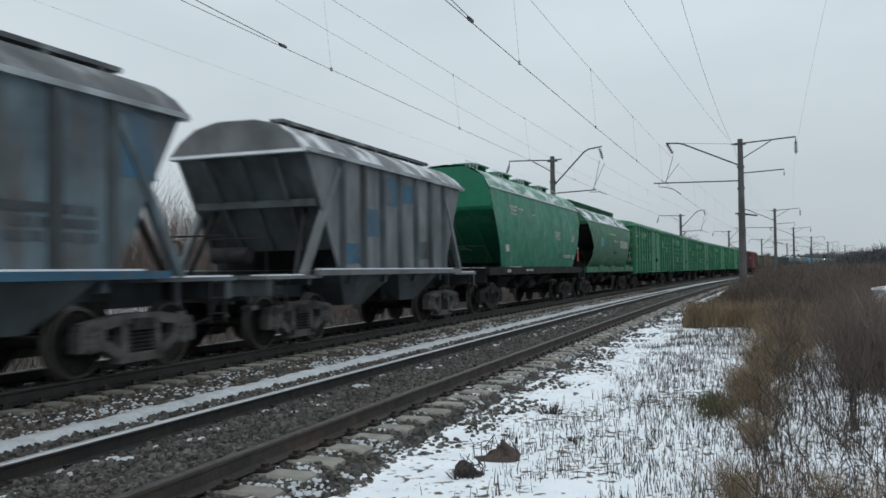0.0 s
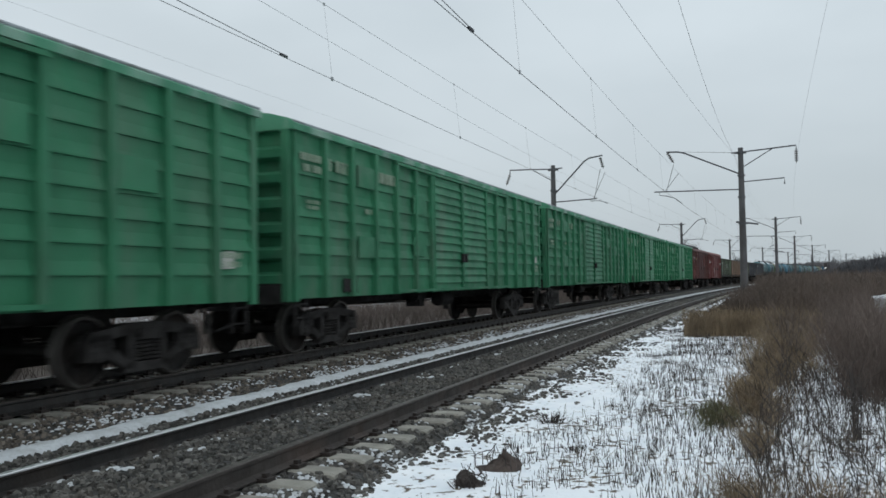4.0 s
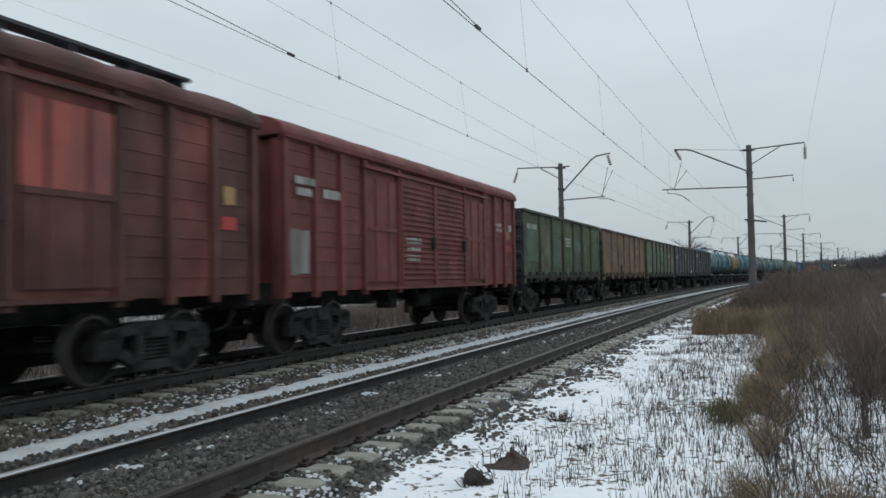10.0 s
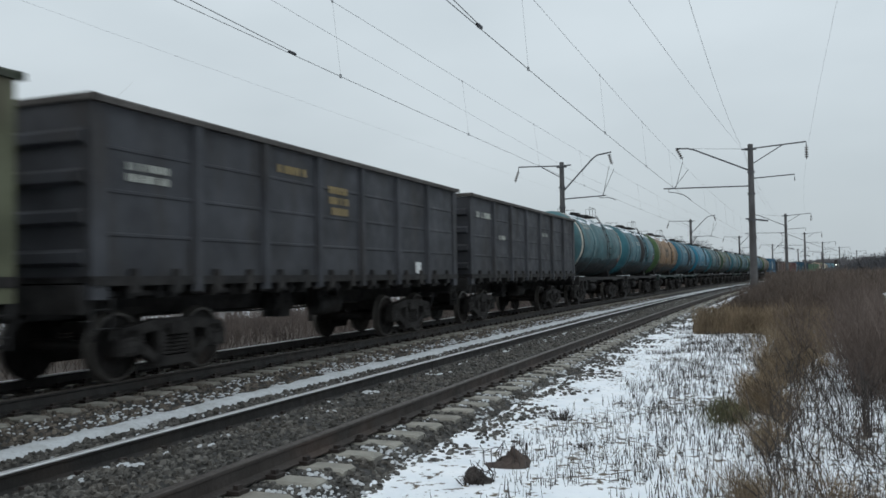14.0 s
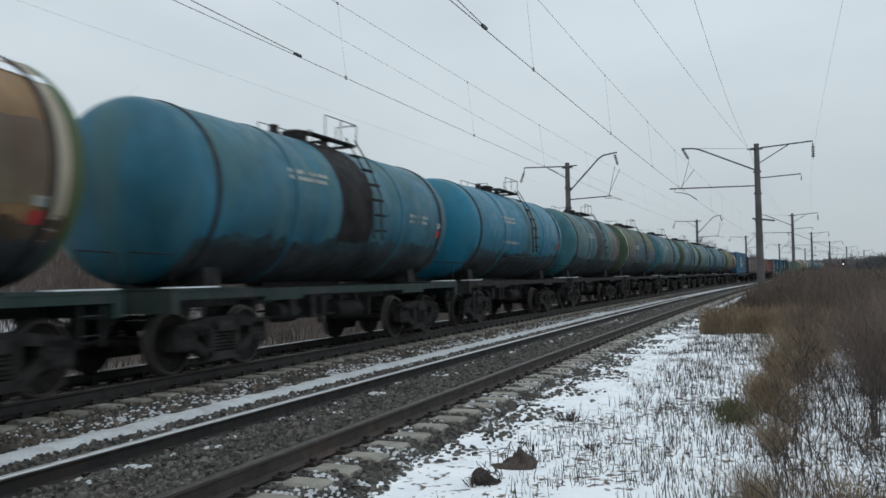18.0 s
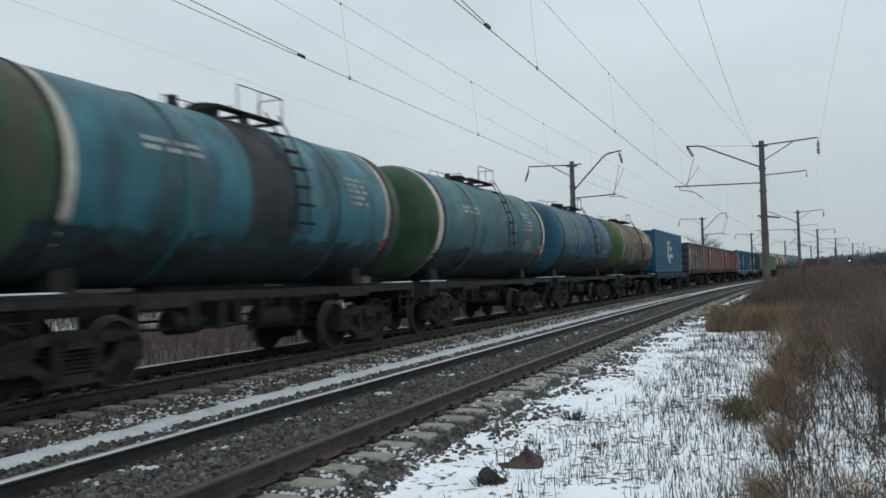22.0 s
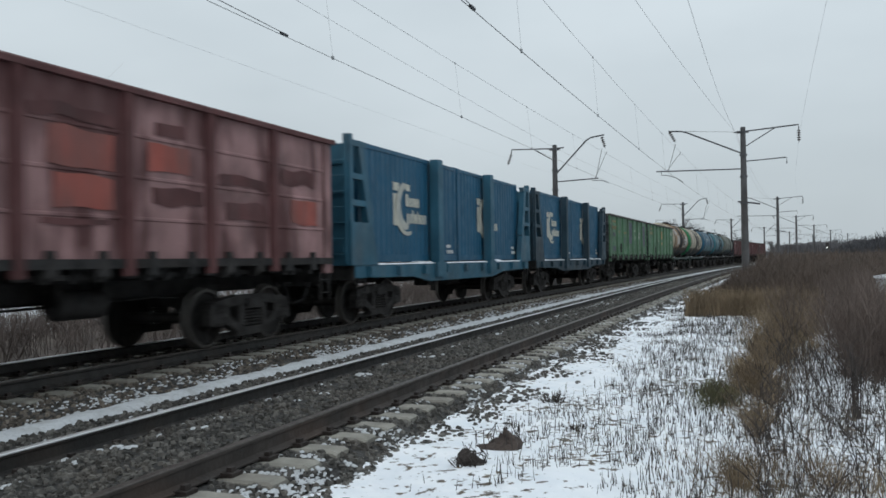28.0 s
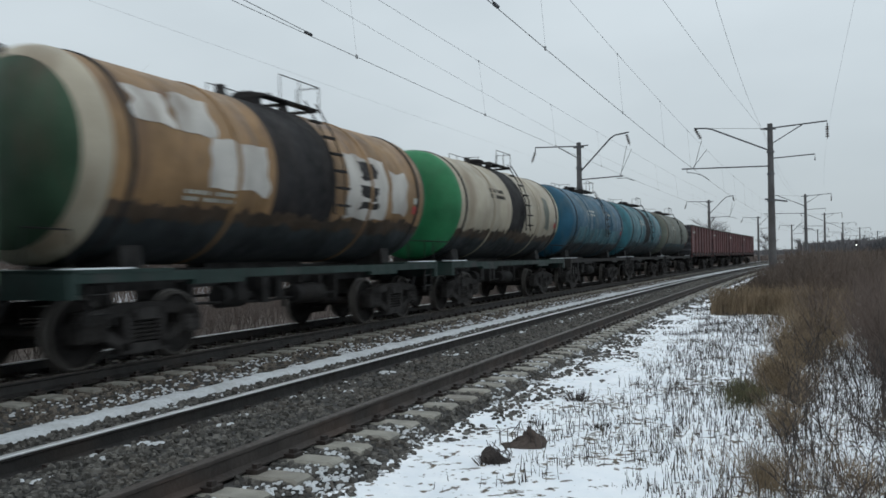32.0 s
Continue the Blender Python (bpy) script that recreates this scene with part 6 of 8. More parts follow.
# -- covered wagons --
def boxcar(body, label, marks=(), patches=(), seed=1):
    root = new("box_wagon")
    L, half, w, lo, eave = 18.68, 8.72, 1.5, 0.85, 3.86
    running_gear(root, 13.3, L)
    underframe(root, half, M_IRON)
    bm = BM()
    box(bm, -w + 0.03, -half + 0.03, lo, w - 0.03, half - 0.03, eave)
    part("body", bm, body, root)
    edges = [-half, -7.62, -6.52, -5.42, -4.32, -3.22, -2.2, 2.2, 3.22, 4.32, 5.42, 6.52, 7.62, half]
    ribs = [1.29, 1.68, 2.02, 2.36, 2.73, 3.12, 3.49]
    for s in (-1, 1):
        def side_box(bm, a, y0, z0, b, y1, z1):
            box(bm, min(s * a, s * b), y0, z0, max(s * a, s * b), y1, z1)
        for y0, y1 in zip(edges, edges[1:]):
            if y1 - y0 > 3:
                continue
            bm = BM()
            sheet = [(w - 0.04, lo), (w, lo)]
            for z in ribs:
                sheet += [(w, z - 0.032), (w + 0.04, z - 0.026), (w + 0.04, z - 0.006), (w, z + 0.15)]
            prism(bm, [(s * p, q) for p, q in sheet + [(w, eave), (w - 0.04, eave)]], "y", y0, y1)
            part("wall_panel", bm, body, root)
        for y in edges[1:-1]:
            bm = BM()
            prism(bm, [(s * w, y - 0.08), (s * (w + 0.11), y - 0.065), (s * (w + 0.11), y + 0.065), (s * w, y + 0.08)], "z", lo, eave)
            part("post", bm, body, root)
        for y in (-half, half):
            bm = BM()
            side_box(bm, w - 0.05, y - (0.0 if y < 0 else 0.14), lo - 0.05, w + 0.05, y + (0.14 if y < 0 else 0.0), eave)
            part("corner_post", bm, body, root)
        for y0, y1 in ((-2.14, -0.02), (0.02, 2.14)):
            bm = BM()
            sheet = [(w + 0.01, lo + 0.08), (w + 0.055, lo + 0.08)]
            z = 1.10
            while z < eave - 0.2:
                sheet += [(w + 0.055, z - 0.03), (w + 0.098, z - 0.024), (w + 0.098, z - 0.006), (w + 0.055, z + 0.12)]
                z += 0.205
            prism(bm, [(s * p, q) for p, q in sheet + [(w + 0.055, eave - 0.1), (w + 0.01, eave - 0.1)]], "y", y0, y1)
            for y in (y0 + 0.03, y1 - 0.03):
                side_box(bm, w + 0.055, y - 0.03, lo + 0.08, w + 0.125, y + 0.03, eave - 0.1)
            door = part("door", bm, body, root)
            bm = BM()
            yl = -0.12 if y0 < -1 else 0.12
            side_box(bm, w + 0.12, yl - 0.05, 1.62, w + 0.19, yl + 0.05, 1.85)
            part("latch", bm, M_IRON, door)
        for z in (eave - 0.09, lo + 0.03):
            bm = BM()
            side_box(bm, w + 0.02, -4.4, z, w + 0.13, 4.4, z + 0.06)
            part("door_track", bm, body, root)
        for y, z in ((-5.9, 3.3), (-5.9, 1.85), (-3.0, 2.95), (-3.0, 1.95), (3.75, 2.95), (5.9, 2.6)):
            bm = BM()
            side_box(bm, w + 0.05, y - 0.38, z - 0.22, w + 0.085, y + 0.38, z + 0.22)
            part("vent_flap", bm, body, root)
    for e in (-1, 1):
        for z in (1.2, 1.65, 2.1, 2.55, 3.0, 3.45):
            bm = BM()
            prism(bm, [(e * half, z - 0.14), (e * (half + 0.1), z - 0.07), (e * (half + 0.1), z + 0.07), (e * half, z + 0.14)], "x", -w + 0.12, w - 0.12)
            part("end_rib", bm, body, root)
        for x in (-1.42, -0.45, 0.45, 1.42):
            bm = BM()
            box(bm, x - 0.07, min(e * half, e * (half + 0.13)), lo - 0.05, x + 0.07, max(e * half, e * (half + 0.13)), eave)
            part("end_post", bm, body, root)
        ladder(root, w - 0.05, e * (half - 0.35), 0.35, 0.85, 0.4, 0.25, M_IRON, name="step")
    bm = BM()
    prof = [(-1.6, eave), (-1.62, eave + 0.1), (-1.5, eave + 0.2), (-1.1, eave + 0.31), (-0.55, eave + 0.38), (0, eave + 0.40), (0.55, eave + 0.38), (1.1, eave + 0.31), (1.5, eave + 0.2), (1.62, eave + 0.1), (1.6, eave)]
    prism(bm, prof, "y", -half - 0.1, half + 0.1)
    part("roof", bm, M_BOXROOF, root, smooth=True)
    for s in (-1, 1):
        bm = BM()
        tube(bm, [(s * 1.575, -half - 0.08, eave + 0.15), (s * 1.575, half + 0.08, eave + 0.15)], 0.05, 6)
        part("gutter", bm, M_ROOFS, root, "pale gutter edge")
    for k, (y0, y1, z0, z1, n, m) in enumerate(marks):
        bars(root, m, y0, y1, z0, z1, w + 0.05, n, seed * 7 + k)
    for y0, y1, z0, z1, m in patches:
        plate(root, "paint_patch", m, 1, y0, y1, z0, z1, w + 0.048, 0.005, "patch of other paint")
    return tagged(root, label, "box wagon", "wagons of the goods train")


def van(body, label, patch, corrugated, walkway, marks=(), patches=()):
    root = new("covered_wagon")
    L, half, w, lo, eave = 14.73, 6.88, 1.44, 0.95, 3.62
    running_gear(root, 10.0, L)
    underframe(root, half, M_IRON)
    bm = BM()
    box(bm, -w + 0.03, -half + 0.03, lo, w - 0.03, half - 0.03, eave)
    part("body", bm, body, root)
    edges = [-half, -5.85, -4.85, -3.85, -2.15, 2.15, 3.85, 4.85, 5.85, half]
    for s in (-1, 1):
        def side_box(bm, a, y0, z0, b, y1, z1):
            box(bm, min(s * a, s * b), y0, z0, max(s * a, s * b), y1, z1)
        for k, (y0, y1) in enumerate(zip(edges, edges[1:])):
            if y1 - y0 > 3:
                continue
            bm = BM()
            sheet = [(w - 0.04, lo), (w, lo)]
            for j in range(9):
                z = lo + 0.28 * (j + 1)
                sheet += [(w, z - 0.016), (w + 0.014, z - 0.012), (w + 0.014, z + 0.012), (w, z + 0.016)]
            prism(bm, [(s * p, q) for p, q in sheet + [(w, eave), (w - 0.04, eave)]], "y", y0, y1)
            part("wall_panel", bm, body if (k + (s > 0)) % 2 else patch, root)
        for y in edges:
            bm = BM()
            side_box(bm, w - 0.02, y - 0.07, lo - 0.1, w + 0.08, y + 0.07, eave)
            part("post", bm, body, root)
        for y0, y1 in ((-2.15, -0.05), (-0.05, 2.15)):
            bm = BM()
            side_box(bm, w + 0.02, y0 + 0.02, lo + 0.05, w + 0.06, y1 - 0.02, eave - 0.16)
            door = part("door", bm, body, root)
            cols = [(y0 + 0.12, y1 - 0.12)] if corrugated else [(y0 + 0.13 + 0.47 * j, y0 + 0.13 + 0.47 * j + 0.36) for j in range(4)]
            pitch = 0.125 if corrugated else 0.105
            for a, b in cols:
                bm = BM()
                sheet = [(w + 0.055, lo + 0.12)]
                z = lo + 0.2
                while z < eave - 0.3:
                    sheet += [(w + 0.062, z - 0.04), (w + 0.1, z - 0.01), (w + 0.1, z + 0.015), (w + 0.062, z + 0.035)]
                    z += pitch
                prism(bm, [(s * p, q) for p, q in sheet + [(w + 0.055, eave - 0.24)]], "y", a, b)
                part("louvre", bm, body, door)
            for d_ in (y0 + 0.06, y1 - 0.06):
                bm = BM()
                side_box(bm, w + 0.06, d_ - 0.05, lo + 0.05, w + 0.11, d_ + 0.05, eave - 0.16)
                part("door_stile", bm, body, door)
            bm = BM()
            side_box(bm, w + 0.1, y1 - 0.3, 1.85, w + 0.17, y1 - 0.16, 2.15)
            part("latch", bm, M_IRON, door)
        for y0, y1 in ((-3.85, -2.2), (2.2, 3.85)):
            bm = BM()
            side_box(bm, w + 0.015, y0 + 0.12, 2.26, w + 0.05, y1 - 0.1, 3.3)
            part("hatch_leaf", bm, (M_REDP if walkway else patch) if y0 > 0 else body, root)
            bm = BM()
            side_box(bm, w + 0.015, y0 + 0.12, 1.1, w + 0.05, y1 - 0.1, 2.18)
            part("hatch_leaf", bm, patch if y0 < 0 else body, root)
            bm = BM()
            side_box(bm, w + 0.015, y0 + 0.12, 2.18, w + 0.08, y1 - 0.1, 2.26)
            part("hatch_rail", bm, body, root)
            for yy in (y0 + 0.5, y1 - 0.5):
                bm = BM()
                side_box(bm, w + 0.05, yy - 0.03, 1.1, w + 0.075, yy + 0.03, 3.3)
                part("hatch_batten", bm, body, root)
        for z in (eave - 0.17, lo - 0.02):
            bm = BM()
            side_box(bm, w + 0.02, -4.0, z, w + 0.14, 4.0, z + 0.06)
            part("door_track", bm, body, root)
        bm = BM()
        prism(bm, [(s * w, eave - 0.02), (s * (w + 0.12), eave + 0.02), (s * (w + 0.14), eave + 0.1), (s * w, eave + 0.12)], "y", -half - 0.12, half + 0.12)
        part("cornice", bm, body, root)
    for e in (-1, 1):
        for x in (-1.35, -0.5, 0.5, 1.35):
            bm = BM()
            box(bm, x - 0.08, min(e * half, e * (half + 0.1)), lo - 0.1, x + 0.08, max(e * half, e * (half + 0.1)), eave)
            part("end_post", bm, body, root)
        bm = BM()
        box(bm, -w + 0.05, e * half - 0.02, lo, w - 0.05, e * half + 0.02, eave)
        part("end_wall", bm, M_GONX if body is M_BROWN else body, root)
    bm = BM()
    prof = [(-1.55, eave + 0.06)] + [(math.sin(radians(a)) * 1.56, eave + 0.06 + 0.47 * math.cos(radians(a)) ** 0.8) for a in range(-84, 85, 12)] + [(1.55, eave + 0.06)]
    rings = []
    ny = 56
    for k in range(ny + 1):
        y = -half - 0.15 + (2 * half + 0.3) * k / ny
        lift = (0.04 if walkway else 0.015) * abs(math.sin(k / ny * math.pi * 9))
        rings.append([bm.verts.new((x, y, z + (lift if z > eave + 0.1 else 0))) for x, z in prof])
    for a, b in zip(rings, rings[1:]):
        for i in range(len(prof)):
            j = (i + 1) % len(prof)
            bm.faces.new((a[i], a[j], b[j], b[i]))
    bm.faces.new(rings[0])
    bm.faces.new(list(reversed(rings[-1])))
    part("roof", bm, body, root, smooth=True)
    if walkway:
        bm = BM()
        for s in (-1, 1):
            box(bm, s * 0.34 - 0.16, -5.2, eave + 0.80, s * 0.34 + 0.16, 6.6, eave + 0.85)
        for k in range(11):
            box(bm, -0.46, -5.1 + k * 1.15, eave + 0.5, 0.46, -5.04 + k * 1.15, eave + 0.81)
        part("roof_walkway", bm, M_GOND, root, "dark plank walkway along the roof")
        bm = BM()
        rows_ = []
        for k in range(60):
            y = -5.6 + k * 0.2
            lo_a = 24 + 4 * noise.noise((y * 1.3, 3, 0)) + 3 * noise.noise((y * 4, 5, 0))
            rows_.append([bm.verts.new((math.sin(radians(a)) * 1.57, y, eave + 0.085 + 0.47 * math.cos(radians(a)) ** 0.8)) for a in (12, 18, lo_a, lo_a + 4)])
        for r0, r1 in zip(rows_, rows_[1:]):
            for i in range(3):
                bm.faces.new((r0[i], r0[i + 1], r1[i + 1], r1[i]))
        part("snow_line", bm, M_OLDSNOW, root, "thin line of snow on the roof", smooth=True)
    for k, (y0, y1, z0, z1, n, m) in enumerate(marks):
        bars(root, m, y0, y1, z0, z1, w + 0.085, n, k + 40)
    for y0, y1, z0, z1, m in patches:
        plate(root, "paint_patch", m, 1, y0, y1, z0, z1, w + 0.018, 0.005, "patch of other paint")
    return tagged(root, label, "covered wagon", "wagons of the goods train")


# -- hoppers --
def hopper(side, end, roof, label, marks=(), patches=(), seed=1):
    root = new("hopper_wagon")
    L, half, w = 12.02, 5.4, 1.45
    running_gear(root, 7.6, L, True)
    underframe(root, half, M_GREYD)
    top, eave, low = 4.06, 3.42, 1.22
    rt, rb = 4.22, 2.95
    for s in (-1, 1):
        bm = BM()
        prism(bm, [(-rt, eave), (rt, eave), (rb, low), (-rb, low)], "x", min(s * (w - 0.05), s * w), max(s * (w - 0.05), s * w))
        part("side_wall", bm, side, root)
        for k in range(7):
            y = -2.85 + 0.95 * k
            bm = BM()
            prism(bm, [(s * w, y - 0.1), (s * (w + 0.09), y - 0.05), (s * (w + 0.09), y + 0.05), (s * w, y + 0.1)], "z", low, eave - 0.04)
            part("post", bm, M_GREYD, root)
        for e in (-1, 1):
            bm = BM()
            beam(bm, (s * (w - 0.02), e * 2.95, eave - 0.2), (s * (w - 0.05), e * 4.25, 1.1), 0.12, 0.14)
            part("diagonal_strut", bm, side, root)
        bm = BM()
        box(bm, min(s * (w - 0.03), s * (w + 0.1)), -rb - 0.95, 1.09, max(s * (w - 0.03), s * (w + 0.1)), rb + 0.95, 1.20)
        part("side_sill", bm, M_BLUEP if seed == 1 else M_GREYL, root)
        bm = BM()
        box(bm, min(s * (w - 0.02), s * (w + 0.09)), -rb - 0.9, 1.20, max(s * (w - 0.02), s * (w + 0.09)), rb + 0.4, 1.225)
        part("snow_strip", bm, M_SNOWB, root, "thin snow along the sill")
        bm = BM()
        prism(bm, [(s * (w - 0.02), eave - 0.03), (s * (w + 0.12), eave - 0.05), (s * (w + 0.12), eave + 0.03), (s * (w - 0.02), eave + 0.06)], "y", -rt - 0.05, rt + 0.05)
        part("eave_rail", bm, M_ROOFS, root, "eave rail with snow on it")
    for e in (-1, 1):
        bm = BM()
        a = [(-w + 0.03, e * rt, eave), (w - 0.03, e * rt, eave), (w - 0.06, e * 3.0, 1.6), (-w + 0.06, e * 3.0, 1.6)]
        va = [bm.verts.new(p) for p in a]
        vb = [bm.verts.new((p[0], p[1] - e * 0.06, p[2])) for p in a]
        for i in range(4):
            bm.faces.new((va[i], va[(i + 1) % 4], vb[(i + 1) % 4], vb[i]))
        bm.faces.new(va)
        bm.faces.new(vb)
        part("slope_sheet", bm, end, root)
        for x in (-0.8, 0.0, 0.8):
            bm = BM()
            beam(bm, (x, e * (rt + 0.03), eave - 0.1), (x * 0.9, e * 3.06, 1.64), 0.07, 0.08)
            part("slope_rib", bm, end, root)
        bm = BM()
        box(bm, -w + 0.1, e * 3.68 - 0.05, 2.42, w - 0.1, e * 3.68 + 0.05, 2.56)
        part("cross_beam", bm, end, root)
        for x in (-1.0, 1.0):
            bm = BM()
            beam(bm, (x, e * 3.4, 2.6), (x * 1.2, e * 4.2, 1.1), 0.08, 0.08)
            part("end_brace", bm, M_IRON, root)
        bm = BM()
        box(bm, -w, e * 4.6 - 0.95, 1.04, w, e * 4.6 + 0.95, 1.1)
        part("end_platform", bm, side, root)
        bm = BM()
        box(bm, w - 0.35, min(e * 4.1, e * 5.5), 1.1, w - 0.02, max(e * 4.1, e * 5.5), 1.125)
        part("snow_strip", bm, M_SNOWB, root, "thin snow on the end platform")
        for x_ in (-0.9, 0.75):
            bm = BM()
            box(bm, x_ - 0.05, e * 5.0 - 0.05, 0.55, x_ + 0.05, e * 5.0 + 0.05, 1.04)
            box(bm, x_ - 0.1, e * 5.0 - 0.1, 0.5, x_ + 0.1, e * 5.0 + 0.1, 0.58)
            part("end_stay", bm, M_GREYL, root)
        bm = BM()
        lathe(bm, [(0, -0.4), (0.16, -0.4), (0.16, 0.4), (0, 0.4)], pose(-0.4, e * 3.9, 1.5, 0, 0, 90), 12)
        part("brake_cylinder", bm, M_IRON, root, smooth=True)
        bm = BM()
        lathe(bm, [(0.13, -0.015), (0.16, -0.015), (0.16, 0.015), (0.13, 0.015)], pose(-0.7, e * 5.2, 1.6), 14)
        part("handwheel", bm, M_IRON, root, smooth=True)
        bm = BM()
        tube(bm, [(w - 0.1, e * 5.4, 1.1), (w - 0.1, e * 5.4, 1.75), (0.2, e * 5.4, 1.75), (0.2, e * 5.4, 1.1)], 0.035, 5)
        part("end_handrail", bm, M_IRON, root)
        prof = [(-w, eave), (w, eave), (w * 0.86, eave + 0.26), (w * 0.62, eave + 0.48), (w * 0.3, eave + 0.60), (-w * 0.3, eave + 0.60), (-w * 0.62, eave + 0.48), (-w * 0.86, eave + 0.26)]
        bm = BM()
        prism(bm, prof, "y", e * (rt + 0.10) - 0.04, e * (rt + 0.10) + 0.04)
        part("roof_end", bm, M_GREYL if seed == 2 else M_GREYP, root)
        bm = BM()
        box(bm, -w - 0.05, e * (rt + 0.1) - 0.07, eave - 0.05, w + 0.05, e * (rt + 0.1) + 0.07, eave + 0.005)
        part("end_eave", bm, M_SNOWB, root, "end eave with a line of snow")
        ladder(root, w - 0.02, e * 5.1, 0.4, 1.05, 0.36, 0.24, M_IRON, name="step")
    bm = BM()
    prof = [(w + 0.1, eave - 0.02), (w * 0.88, eave + 0.27), (w * 0.63, eave + 0.5), (w * 0.3, eave + 0.62), (-w * 0.3, eave + 0.62), (-w * 0.63, eave + 0.5), (-w * 0.88, eave + 0.27), (-w - 0.1, eave - 0.02)]
    prism(bm, prof, "y", -rt - 0.12, rt + 0.12)
    part("roof", bm, roof, root, smooth=True)
    bm = BM()
    for s in (-1, 1):
        box(bm, s * 0.45 - 0.14, -rt + 0.6, top + 0.03, s * 0.45 + 0.14, rt - 0.2, top + 0.1)
    for k in range(8):
        box(bm, -0.6, -rt + 0.8 + k * 1.0, top - 0.04, 0.6, -rt + 0.86 + k * 1.0, top + 0.04)
    part("roof_walkway", bm, M_ROOFG, root)
    for y in (-1.45, 1.45):
        for s in (-1, 1):
            bm = BM()
            va = [bm.verts.new(p) for p in ((s * 1.35, y - 1.3, 1.1), (s * 1.35, y + 1.3, 1.1), (s * 1.0, y + 0.45, 0.45), (s * 1.0, y - 0.45, 0.45), (s * 0.35, y - 1.3, 1.1), (s * 0.35, y + 1.3, 1.1), (s * 0.5, y + 0.45, 0.45), (s * 0.5, y - 0.45, 0.45))]
            for f in ((0, 1, 2, 3), (4, 7, 6, 5), (0, 3, 7, 4), (1, 5, 6, 2), (3, 2, 6, 7), (0, 4, 5, 1)):
                bm.faces.new([va[i] for i in f])
            part("discharge_chute", bm, M_GREYD, root)
    for k, (y0, y1, z0, z1, n, m) in enumerate(marks):
        bars(root, m, y0, y1, z0, z1, w + 0.012, n, k + 60)
    for y0, y1, z0, z1, m in patches:
        plate(root, "paint_patch", m, 1, y0, y1, z0, z1, w + 0.003, 0.005, "patch of blue paint")
    return tagged(root, label, "hopper wagon", "wagons of the goods train")


